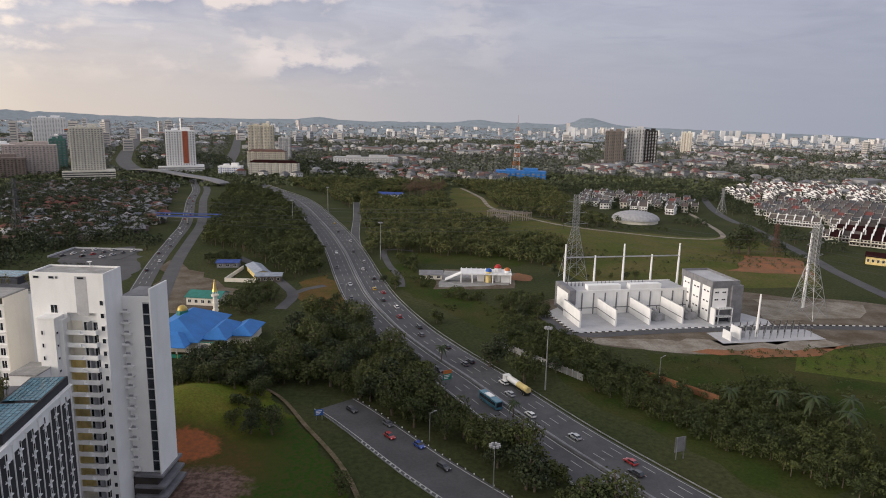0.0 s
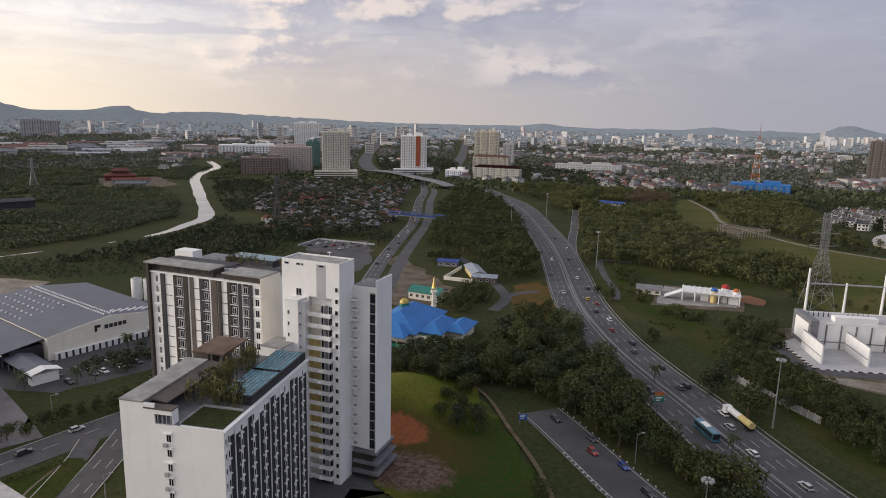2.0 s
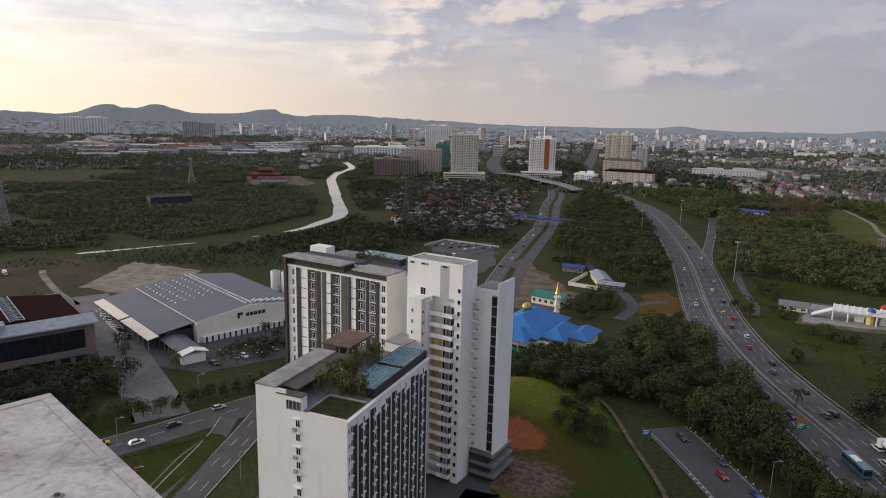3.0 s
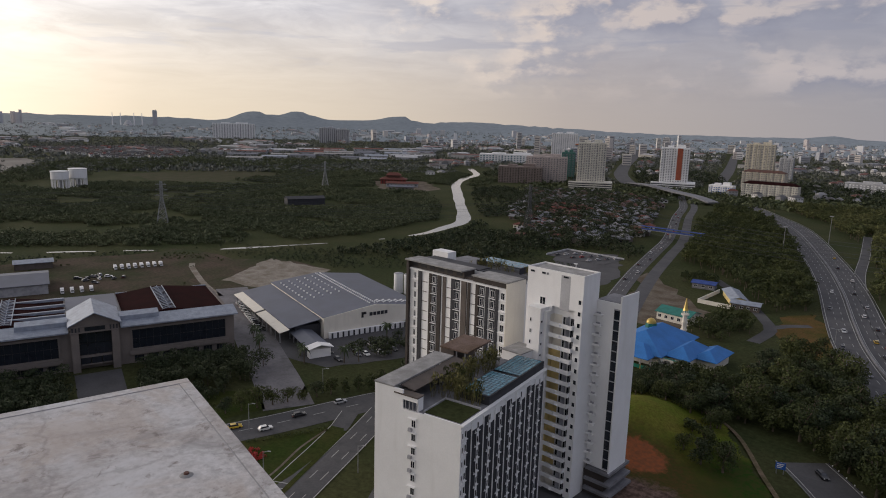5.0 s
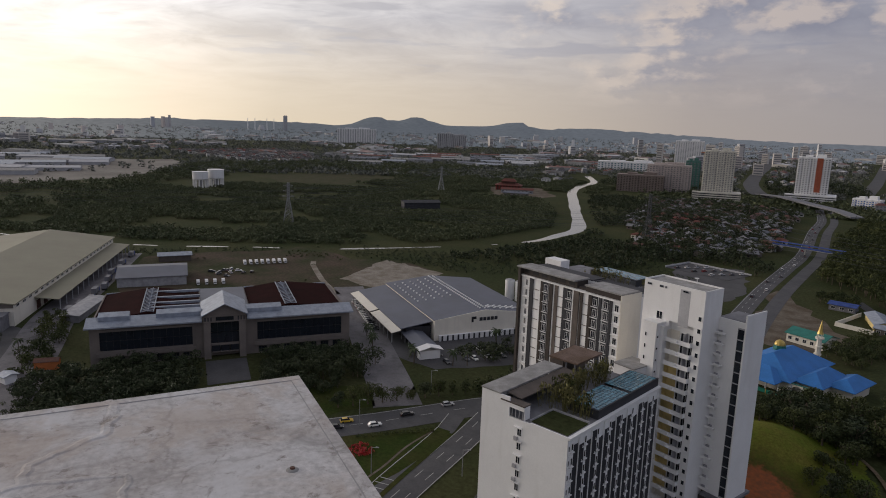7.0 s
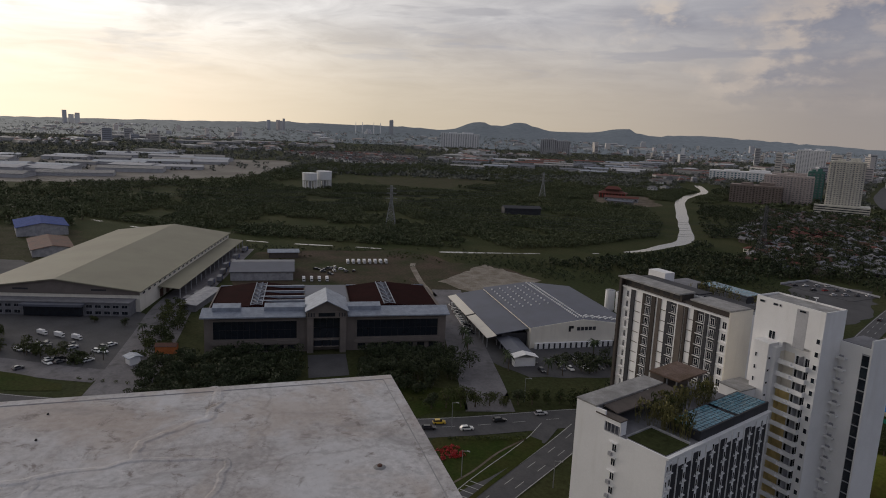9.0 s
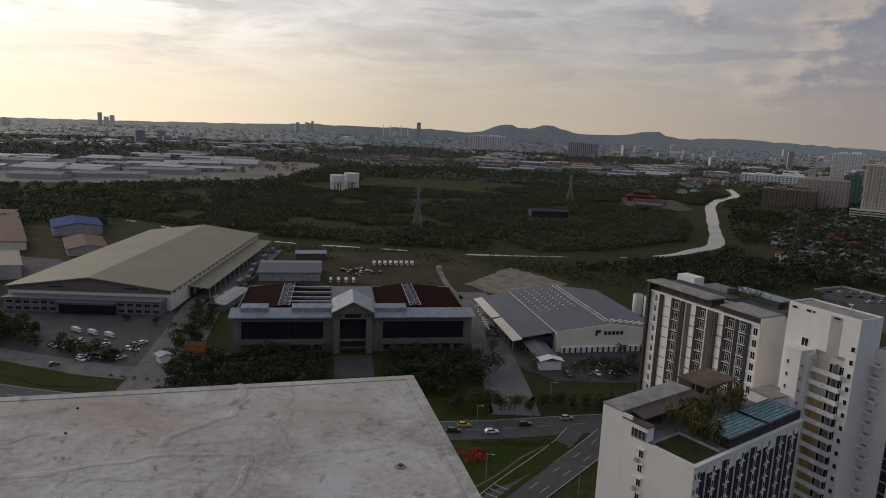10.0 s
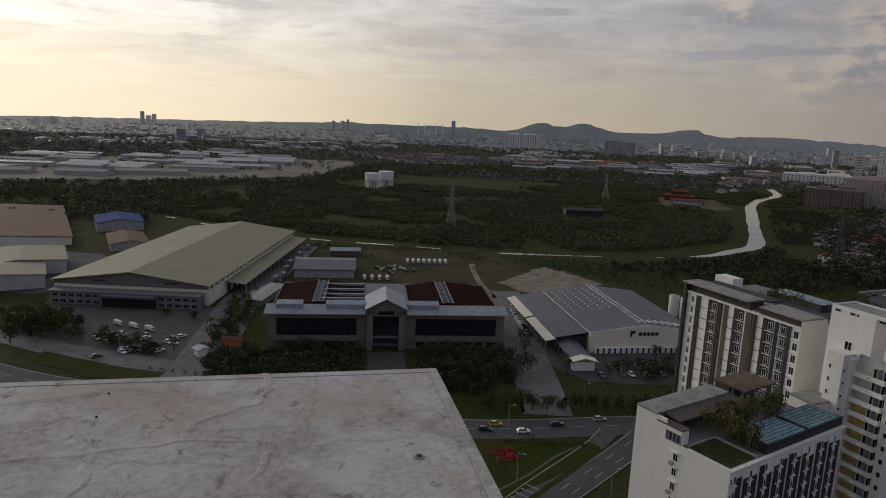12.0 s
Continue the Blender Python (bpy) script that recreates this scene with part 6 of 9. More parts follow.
# ---------------------------------------------------------------- mosque and its neighbours
def mosque():
    b = thing("mosque", "mosque with broad bright blue hipped roofs", "mosque")
    part("wall", blocks((-126, -106, 247, 279, -0.3, 5.2)), "cream", b, "cream arcaded walls")
    for nm, *r_ in (("roof", -129, -104, 244, 282, 5.4, 11.6, 11), ("front_roof", -123, -107, 238.5, 254, 5.0, 8.8, 6), ("annex_roof", -106, -94.5, 249, 272, 5.0, 8.6, 6), ("end_roof", -97, -86.5, 256, 275, 4.6, 7.6, 5)):
        part(nm, hip(bmesh.new(), *r_), "blue_roof", b, "bright blue metal roof")
    part("annex_wall", blocks((-105, -95.5, 251, 271, -0.3, 4.7), (-95.49, -88, 258, 273.5, -0.3, 4.3)), "cream", b)
    part("drum", post(bmesh.new(), -118.5, 264, 10.6, 12.4, 2.6, 2.4, 8), "green_roof", b, "green octagonal drum")
    dome = bmesh.new()
    loft(dome, [ring(-118.5, 264, 12.4 + 2.1 * math.sin(a), 2.1 * math.cos(a) + 0.02, 14) for a in [k * math.pi / 2 / 7 for k in range(8)]] + [ring(-118.5, 264, 15.6, 0.05, 14)])
    part("dome", dome, "gold", b, "gold dome with a spike")
    for i in range(7):
        x = -127.5 + i * 4.6
        part("arcade_post", blocks((x, x + 0.5, 245, 245.5, -0.3, 5.0)), "white", b)
    for i in range(6):
        x = -127.2 + i * 4.6
        part("arch_screen", loft(bmesh.new(), [[(x + 0.5, y, 5.0), (x + 4.3, y, 5.0), (x + 4.3, y, 3.4), (x + 3.4, y, 4.2), (x + 2.4, y, 4.5), (x + 1.4, y, 4.2), (x + 0.5, y, 3.4)] for y in (245.1, 245.3)]), "cream", b)
    part("porch_beam", blocks((-128, -98, 245.02, 245.4, 5.0, 5.3)), "green_roof", b)
    m = thing("minaret", "cream minaret with a gold spire", "minaret", at=(-116, 294, 0))
    part("shaft", post(bmesh.new(), 0, 0, -0.3, 10.4, 1.25, 1.1, 8), "cream", m)
    for z in (3.2, 6.6, 10.4):
        part("gallery", post(bmesh.new(), 0, 0, z, z + 0.6, 1.6 if z < 10 else 1.9, None, 8), "cream", m)
    for k in range(8):
        a = k * math.tau / 8
        part("column", post(bmesh.new(), 1.15 * math.cos(a), 1.15 * math.sin(a), 11.0, 12.6, 0.15, None, 6), "cream", m)
    part("spire", loft(bmesh.new(), [ring(0, 0, 12.6, 1.35, 8), ring(0, 0, 13.6, 1.0, 8), ring(0, 0, 18.6, 0.05, 8)]), "gold", m, "gold spire")
    f = thing("green_fence", "green panel fence before the mosque", "fence")
    for i in range(9):
        part("fence_panel", blocks((-128 + i * 3.5, -124.9 + i * 3.5, 239.9, 240.05, 0.2, 1.7)), "sign_green", f)
        part("fence_post", blocks((-124.85 + i * 3.5, -124.55 + i * 3.5, 239.8, 240.1, -0.2, 1.9)), "gold", f)


mosque()


def simple_hall(name, label, x, y, w, d, h, rise_, turn, wall, roof, category="hall", along="x", windows=0):
    t = thing(name, label, category, at=(x, y, 0), turn=turn)
    part("wall", blocks((-w / 2, w / 2, -d / 2, d / 2, -0.3, h)), wall, t)
    part("roof", gable(bmesh.new(), -w / 2, w / 2, -d / 2, d / 2, h, h + rise_, 0.8, along, 0.25), roof, t)
    if along == "x":
        g = [[(x_, -d / 2, h - 0.01), (x_, d / 2, h - 0.01), (x_, 0, h + rise_ - 0.25)] for x_ in (-w / 2, w / 2)]
    else:
        g = [[(-w / 2, y_, h - 0.01), (w / 2, y_, h - 0.01), (0, y_, h + rise_ - 0.25)] for y_ in (-d / 2, d / 2)]
    part("gable_wall", loft(bmesh.new(), g), wall, t)
    for i in range(windows):
        window(t, -w / 2 + (i + 0.5) * w / windows, -d / 2, h * 0.3, w / windows * 0.5, h * 0.4)
    return t


simple_hall("open_hall", "green-roofed open hall beside the mosque", -129, 318, 17, 12, 4.2, 2.2, -4, "cream", "green_roof", windows=5)
simple_hall("blue_hut", "small blue-roofed hut on bare ground", -147, 398, 13, 9, 3.4, 1.0, 10, "grey", "dull_blue", windows=3)
simple_hall("long_shed", "long pale-roofed workshop shed", -123, 380, 8, 24, 3.6, 1.6, 30, "yellow", "pale_roof", along="y")
simple_hall("workshop", "low workshop with a grey roof", -112, 366, 14, 8, 3.6, 1.2, 10, "taupe", "pale_roof", windows=4)
yard_wall = thing("yard_wall", "low cream wall round a yard", "wall")
part("wall", blocks((-136, -135.6, 360, 392, -0.2, 2.2)), "cream", yard_wall)
part("wall", blocks((-135.6, -118, 359.9, 360.3, -0.2, 2.2)), "cream", yard_wall)


def market_hall():
    b = thing("parking_deck", "low paved parking deck with a white rim", "parking deck")
    part("wall", blocks((-268, -222, 408, 436, -0.3, 0.12)), "grey", b)
    part("roof", blocks((-268.5, -221.5, 407.5, 436.5, 0.12, 0.22)), "asphalt_pale", b, "stained paved deck")
    part("rim_wall", blocks((-269, -221, 436.5, 437, -0.2, 1.3), (-269, -268.5, 407.5, 436.5, -0.2, 1.3)), "pale_concrete", b, "pale rim wall")



market_hall()


def plot_house():
    b = thing("villa", "white open pavilion with small coloured cupolas", "villa")
    part("wall", blocks((8, 12, 378, 386, -0.3, 5.0), (22, 27, 377, 386, -0.3, 5.4)), "white", b)
    part("canopy", blocks((-2, 28, 374, 388, 5.0, 5.5)), "white", b, "white ribbed canopy roof")
    for i in range(11):
        part("rib", blocks((-1.6 + i * 2.9, -1.2 + i * 2.9, 373.4, 388.4, 5.5, 5.9)), "white", b)
    part("ramp", loft(bmesh.new(), [[(x, 374.5, z), (x, 380, z), (x, 380, z - 0.5), (x, 374.5, z - 0.5)] for x, z in ((-11, 1.2), (-2, 5.4))]), "white", b, "sloping white side roof")
    for x in (-1.5, 5, 17, 27.4):
        for y in (374.5, 387.2):
            part("column", post(bmesh.new(), x, y, -0.2, 5.0, 0.35, None, 8), "white", b)
    for x, y, r_, mt, wl, h in ((14.5, 377, 1.9, "sign_blue", "yellow", 6.6), (20, 380, 2.1, "red", "white", 8.2), (25.5, 379, 1.7, "orange", "white", 7.0)):
        d = bmesh.new()
        loft(d, [ring(x, y, h + r_ * math.sin(a), r_ * math.cos(a) + 0.02, 12) for a in [k * math.pi / 2 / 5 for k in range(6)]])
        part("cupola", d, mt, b, "small coloured cupola")
        part("turret", post(bmesh.new(), x, y, -0.2, h, r_ * 0.95, None, 8), wl, b)
    simple_hall("grey_cottage", "low cottage with a dark grey roof", -19.5, 384, 13, 9, 3.0, 1.8, 4, "cream", "grey", "house", windows=3)
    f = thing("timber_frame", "weathered timber frame structure on the hill", "frame", at=(44, 628, 0), turn=-24)
    def bays(x0, n, rows, z):
        for y in rows:
            for i in range(n):
                part("post", blocks((x0 + i * 4.4, x0 + 0.6 + i * 4.4, y - 0.3, y + 0.3, -0.3, z)), "frame_wood", f)
            part("beam", blocks((x0 - 0.8, x0 + n * 4.4 - 3.0, y - 0.3, y + 0.3, z, z + 0.6)), "frame_wood", f)
        for i in range(n):
            part("cross_beam", blocks((x0 + i * 4.4, x0 + 0.6 + i * 4.4, rows[0] - 1.2, rows[-1] + 1.2, z + 0.6, z + 1.1)), "frame_wood", f)
    bays(-22, 10, (-6, 0, 6), 6.5)
    bays(-6, 4, (-34, -27, -20), 6.5)
    simple_hall("blue_shed", "small shed with a violet-blue roof", -88, 772, 28, 13, 4.4, 2.2, -6, "white", "dull_blue", "shed")


plot_house()


def arena():
    b = thing("dome_hall", "low pale domed hall in a garden", "hall", at=(163, 632, 0))
    part("wall", post(bmesh.new(), 0, 0, -0.3, 3.0, 21, None, 32), "cream", b)
    d = bmesh.new()
    loft(d, [ring(0, 0, 3 + 7.5 * math.sin(a), 22 * math.cos(a) + 0.3, 32) for a in [k * math.pi / 2 / 6 for k in range(7)]])
    part("dome", d, "midgrey", b, "pale grey shallow dome")


arena()


# ---------------------------------------------------------------- office with maroon roofs
def office():
    b = thing("office_building", "beige office with maroon roofs and dark glass", "office", at=(-254, 89, 0), turn=73)
    L0, L1, dp, e0, e1 = -50.9, 48.6, 47.0, -10.2, 5.8
    mid_ = (e0 + e1) / 2
    part("wall", blocks((L0, e0, 0, dp, -0.3, 15.4), (e1, L1, 0, dp, -0.3, 15.4), (e0, e1, 1.5, dp, -0.3, 15.4)), "sandstone", b, "beige stone-clad walls")
    for a, c in ((-47.4, -14.4), (10.4, 45.0)):
        fr = part("ribbon_window", blocks((a - 0.5, c + 0.5, -0.5, 0.0, 5.2, 5.9), (a - 0.5, c + 0.5, -0.5, 0.0, 13.4, 14.2), (a - 0.5, a - 0.06, -0.5, 0.0, 5.9, 13.4), (c + 0.06, c + 0.5, -0.5, 0.0, 5.9, 13.4)), "sandstone", b, "long dark ribbon window")
        n = 14
        for i in range(n):
            u = a + (c - a) * i / n
            for z in (5.95, 9.7):
                repeat("pane", ("ribbon", round((c - a) / n, 2)), lambda: blocks((0.02, (c - a) / n - 0.02, -0.1, 0.0, 0, 3.68)), "glass", fr, u, 0, z)
        part("sill_band", blocks((a - 1.2, c + 1.2, -1.0, 0.0, 3.6, 5.15)), "sandstone", b)
        for i in range(7):
            window(b, a + 2 + (c - a - 4) * i / 6, -0.01, 0.6, 3.4, 2.5, mat="glass", frame_mat="sandstone", bars=2)
    # front roof strips
    def strip(x0, x1):
        return loft(bmesh.new(), [[(x, -2.4, 15.8), (x, 6.2, 17.6), (x, 6.2, 17.3), (x, -2.4, 15.3)] for x in (x0, x1)])
    for x0, x1 in ((L0 - 1.4, e0 - 0.6), (e1 + 0.6, L1 + 1.2)):
        rf = part("front_roof", strip(x0, x1), "pale_roof", b, "pale blue-grey metal roof strip")
        rb = bmesh.new()
        for i in range(int((x1 - x0) / 1.5)):
            x = x0 + 0.6 + i * 1.5
            loft(rb, [[(x, -2.35, 15.82), (x + 0.09, -2.35, 15.82), (x + 0.09, -2.35, 15.9), (x, -2.35, 15.9)], [(x, 6.1, 17.59), (x + 0.09, 6.1, 17.59), (x + 0.09, 6.1, 17.67), (x, 6.1, 17.67)]])
        part("roof_ribs", rb, "pale_roof", rf, kind="stuff")
    for x0, x1 in ((-27.5, e0 - 0.7), (e1 + 0.7, 20.5), (-48, -37)):
        part("roof_lantern", loft(bmesh.new(), [[(x, 2.6, 16.9), (x, 2.6, 18.5), (x, 6.8, 19.3), (x, 6.8, 17.6)] for x in (x0, x1)]), "pale_roof", b)
    # maroon roofs, pitched along the depth
    for x0, x1, mid in ((L0 + 1, e0 - 1.5, -31.0), (e1 + 2.5, L1 - 2, 25.0)):
        part("maroon_roof", loft(bmesh.new(), [[(x0, y, 16.0), (mid, y, 18.4), (x1, y, 16.0), (x1, y, 15.4), (x0, y, 15.4)] for y in (6.9, dp + 0.8)]), "maroon", b, "dark maroon metal roof")
        for i in range(16):
            y = 8 + i * 2.4
            part("skylight_bar", loft(bmesh.new(), [[(mid - 2.3, yy, 18.25), (mid, yy, 18.8), (mid + 2.3, yy, 18.25), (mid + 2.3, yy, 18.0), (mid - 2.3, yy, 18.0)] for yy in (y, y + 0.4)]), "pale_roof", b)
        for q in (-2.5, 0.1, 2.2):
            part("skylight_rail", blocks((mid + q, mid + q + 0.3, 7.5, dp, 17.8, 18.5)), "pale_roof", b)
        for q in (x0 - 0.4, x1 + 0.003):
            part("roof_edge", blocks((q, q + 0.397, 6.9, dp + 0.8, 15.4, 16.4)), "sandstone", b, "pale gutter edge")
        part("roof_edge", blocks((x0, x1, dp + 0.81, dp + 1.3, 15.4, 16.6)), "pale_roof", b, "pale gutter edge")
    part("valley_roof", blocks((e0 - 1.0, e1 + 2.0, 8.6, dp, 15.41, 16.8)), "metal_roof", b)
    for y in (14, 21, 30, 40):
        part("roof_duct", blocks((-30, e0 - 1.1, y, y + 1.1, 17.3, 18.3)), "pale_roof", b)
    # entrance gable
    g = part("entrance_bay", blocks((e0, e0 + 2.6, -2.6, 1.5, -0.3, 17.4), (e1 - 2.6, e1, -2.6, 1.5, -0.3, 17.4), (e0 + 2.6, e1 - 2.6, -2.6, 1.5, 15.0, 17.4)), "sandstone", b, "tall beige entrance bay")
    part("gable_roof", gable(bmesh.new(), e0 - 0.3, e1 + 0.3, -3.4, 18, 18.2, 22.8, 0.6, "y", 0.35), "pale_roof", b, "pale blue-grey gabled roof")
    part("gable_wall", loft(bmesh.new(), [[(e0, y, 17.4), (e1, y, 17.4), (e1, y, 18.1), (mid_, y, 22.2), (e0, y, 18.1)] for y in (-2.5, 17.5)]), "sandstone", b)
    part("gable_slot", blocks((mid_ - 3.4, mid_ + 3.4, -2.72, -2.6, 15.7, 17.2)), "glass", b)
    part("cornice", blocks((e0 - 0.3, e1 + 0.3, -2.9, -2.601, 15.1, 15.5), (e0 - 0.3, e1 + 0.3, -2.9, -2.601, 17.4, 17.7)), "sandstone", b)
    for i in range(3):
        for x in (e0 + 0.4 + i * 1.1, e1 - 0.9 - i * 1.1):
            part("small_pillar", blocks((x, x + 0.5, -2.75, -2.601, 15.6, 17.2)), "charcoal", b)
    w = (e1 - e0 - 5.2) / 4
    for i in range(4):
        for z, h in ((6.0, 4.3), (10.5, 4.3)):
            repeat("pane", ("entrance", h), lambda: blocks((0.03, w - 0.03, 0.0, 0.1, 0, h)), "glass", g, e0 + 2.6 + i * w, -0.6, z)
    for i in range(3):
        repeat("pane", ("door",), lambda: blocks((0.2, w * 4 / 3 - 0.2, 0.0, 0.1, 0, 2.4)), "glass", g, e0 + 2.6 + i * w * 4 / 3, -1.2, 2.6)
    part("entrance_beam", blocks((e0 + 2.6, e1 - 2.6, -1.4, -0.4, 5.1, 5.9), (e0 + 2.6, e1 - 2.6, -1.4, -0.4, 2.2, 2.6)), "sandstone", b)
    patch("forecourt", [(-252, 78), (-228, 71), (-225, 86), (-248, 93)], 0.1, "asphalt_pale", "small paved forecourt of the office", "ground", 0)
    ct = thing("orange_container", "orange-red container hut beside the office", "container", at=(-276, 27, 0), turn=70)
    part("body", blocks((-4, 4, -2, 2, 0.0, 3.2)), "orange", ct)
    part("roof", gable(bmesh.new(), -4, 4, -2, 2, 3.2, 4.2, 0.3, "x", 0.15), "rust_roof", ct)


office()


# ---------------------------------------------------------------- factory and warehouse
def factory():
    b = thing("factory", "wide grey-roofed factory with a pale front wall", "factory", at=(-225, 170, 0), turn=75)
    W, D = 50, 72
    part("wall", blocks((0, W, 0, D, -0.3, 9.4)), "cream", b, "pale cream metal walls")
    part("front_wall", loft(bmesh.new(), [[(0, y, -0.3), (W, y, -0.3), (W, y, 9.4), (W / 2, y, 12.6), (0, y, 9.4)] for y in (-0.3, -0.01)]), "cream", b, "pale cream gabled front wall")
    part("roof", loft(bmesh.new(), [[(-0.3, y, 9.5), (W / 2, y, 12.4), (W + 0.3, y, 9.5), (W + 0.3, y, 9.3), (-0.3, y, 9.3)] for y in (0.0, D)]), "metal_roof", b, "blue-grey ribbed metal roof")
    def vent(x, y, z):
        repeat("roof_vent", (1,), lambda: blocks((-0.22, 0.22, -0.22, 0.22, 0, 0.5), (-0.36, 0.36, -0.36, 0.36, 0.5, 0.65)), "white", b, x, y, z)

    for i in range(34):
        vent(W / 2 + 1.0, 3 + i * 2.0, 12.2)
        vent(W / 2 - 1.2, 3.7 + i * 2.0, 12.15)
    for row in range(5):
        for i in range(9):
            x = 3 + row * 4.3
            vent(x, 30 + i * 4.4, 9.45 + x * 0.115)
    for i in range(16):
        for k in range(2):
            vent(W / 2 + 3 + 1.08 * i, 4 + k * 2.2 + (i % 3), 12.25 - (3 + 1.08 * i) * 0.115)
    part("lean_to_roof", loft(bmesh.new(), [[(-15, y, 6.4), (-0.05, y, 8.6), (-0.05, y, 8.3), (-15, y, 6.1)] for y in (2, D)]), "metal_roof", b, "grey lean-to roof")
    part("lean_to_wall", blocks((-12, -0.3, 3, D - 1, -0.3, 6.3)), "charcoal", b)
    for y0_, y1_ in ((1, 34), (36, D)):
        part("loading_canopy", loft(bmesh.new(), [[(-19.5, y, 5.2), (-15.05, y, 6.1), (-15.05, y, 5.9), (-19.5, y, 5.0)] for y in (y0_, y1_)]), "cream", b, "cream loading canopy")
    for i in range(12):
        part("canopy_post", blocks((-18.8, -18.5, 3 + i * 6, 3.3 + i * 6, -0.2, 5.2)), "midgrey", b)
    part("plinth", blocks((2, W, -1.6, -0.31, -0.2, 2.6)), "white", b)
    for i in range(18):
        part("plinth_post", blocks((3 + i * 2.6, 3.8 + i * 2.6, -1.75, -1.61, -0.2, 2.5)), "charcoal", b)
    # maker's mark as plain shapes
    s = part("wall_mark", blocks((18.0, 19.0, -0.42, -0.31, 7.2, 9.8), (19.0, 20.4, -0.42, -0.31, 8.6, 9.8)), "black", b, "dark mark on the front wall")
    for i in range(5):
        part("mark_bar", blocks((22 + i * 1.9, 23.5 + i * 1.9, -0.42, -0.31, 7.6, 9.2)), "charcoal", s)
    part("canopy_porch", blocks((40, 47, -5, -0.31, 3.2, 3.5)), "white", b)
    # gatehouse shed
    g = thing("gate_shed", "long open shed with a pale end porch", "shed", at=(-222.5, 159.5, 0), turn=73)
    part("roof", gable(bmesh.new(), -4.6, 4.6, -12, 12, 4.0, 5.2, 0.3, "y", 0.2), "metal_roof", g)
    for i in range(5):
        for x in (-4.2, 4.0):
            part("post", blocks((x, x + 0.25, -11 + i * 5.5, -10.7 + i * 5.5, -0.2, 4.0)), "midgrey", g)
    part("porch", gable(bmesh.new(), -5.2, 5.2, -17, -12.4, 4.2, 5.6, 0.2, "y", 0.2), "white", g)
    part("porch_wall", blocks((-4.5, 4.5, -16, -13, -0.2, 3.6)), "white", g)
    for i, (x, y) in enumerate(((-262, 250), (-256, 252), (-250, 254))):
        t = thing("storage_tank", "tall white cylindrical storage tank", "tank", "storage tanks", at=(x, y, 0))
        part("shell", post(bmesh.new(), 0, 0, -0.2, 11, 2.6, None, 16), "white", t)
        part("cap", post(bmesh.new(), 0, 0, 11, 11.6, 2.6, 0.5, 16), "midgrey", t)


factory()


def warehouse():
    b = thing("warehouse", "huge warehouse with a shallow tan metal roof", "warehouse", at=(-340, 22, 0), turn=65.5)
    # local x runs along the front towards its far end, local y along the long side away from the road
    W, D = 78, 172
    part("wall", blocks((-W, 0, 0, D, -0.3, 10.6)), "cream", b, "cream metal walls")
    part("front_gable", loft(bmesh.new(), [[(-W, y, 8.4), (0, y, 8.4), (0, y, 10.6), (-W / 2, y, 15.2), (-W, y, 10.6)] for y in (-0.3, -0.01)]), "sandstone", b, "tan gabled front")
    part("roof", loft(bmesh.new(), [[(-W - 1.2, y, 10.6), (-W / 2, y, 16.0), (1.2, y, 10.6), (1.2, y, 10.1), (-W / 2, y, 15.5), (-W - 1.2, y, 10.1)] for y in (-1.6, D + 1)]), "tan_roof", b, "shallow tan metal roof")
    for i in range(22):
        window(b, 0.0, 5 + i * 7.6, 8.0, 3.4, 1.2, 90, bars=1)
    part("side_canopy", loft(bmesh.new(), [[(0.05, y, 7.0), (11, y, 5.8), (11, y, 5.6), (0.05, y, 6.7)] for y in (24, D - 2)]), "tan_roof", b, "tan side canopy over loading bays")
    for i in range(16):
        part("canopy_post", blocks((10.4, 10.8, 26 + i * 9.5, 26.4 + i * 9.5, -0.2, 5.7)), "midgrey", b)
        part("loading_door", blocks((0.003, 0.12, 27 + i * 9.5, 32 + i * 9.5, 0.2, 4.6)), "rust_roof", b)
    part("office_strip", blocks((-W + 2, -2, -8, -0.32, -0.3, 6.4)), "grey", b, "grey two-storey office strip")
    part("office_roof", blocks((-W + 1.5, -1.5, -8.6, -0.33, 6.4, 6.8)), "grey", b)
    part("porch", blocks((-50, -22, -12, -8.01, 5.2, 6.2)), "metal_roof", b)
    part("entrance_glazing", blocks((-49, -23, -10.0, -8.45, 0.4, 5.19)), "glass", b, "dark glazed entrance")
    for i in range(18):
        window(b, -W + 5 + i * 4.05, -8, 3.9, 2.9, 1.5, frame_mat="midgrey")
        window(b, -W + 5 + i * 4.05, -8, 0.8, 2.9, 1.7, frame_mat="midgrey")
    for x in (-55, -19):
        part("gable_vent", blocks((x - 3.5, x + 3.5, -0.42, -0.31, 10.2, 11.0)), "charcoal", b)


warehouse()
simple_hall("grey_shed", "low grey-roofed shed behind the office", -402, 96, 36, 34, 5.5, 2.5, 74, "midgrey", "metal_roof")
simple_hall("open_canopy", "low pale canopy beside a concrete drive", -348, 51, 34, 8, 3.6, 0.5, 150, "grey", "midgrey", "canopy")
simple_hall("field_shed", "small open shed on the bare field", -452, 122, 20, 11, 4, 1.4, 76, "taupe", "pale_roof")
simple_hall("blue_roof_shed", "blue-roofed shed by the river", -600, -30, 44, 34, 7, 3.0, 6, "midgrey", "dull_blue")
simple_hall("red_roof_hall", "low hall with a rust-red roof", -517, -21, 46, 24, 5, 2.4, 6, "midgrey", "rust_roof", windows=6)
simple_hall("rust_factory", "big factory hall with rust-brown roof", -602, -114, 172, 92, 6, 3.0, 8, "cream", "rust_roof")
simple_hall("pale_hall", "dull works hall with a low roof", -452, -76, 46, 46, 8.0, 1.5, 8, "pale_concrete", "tan_roof", windows=6)
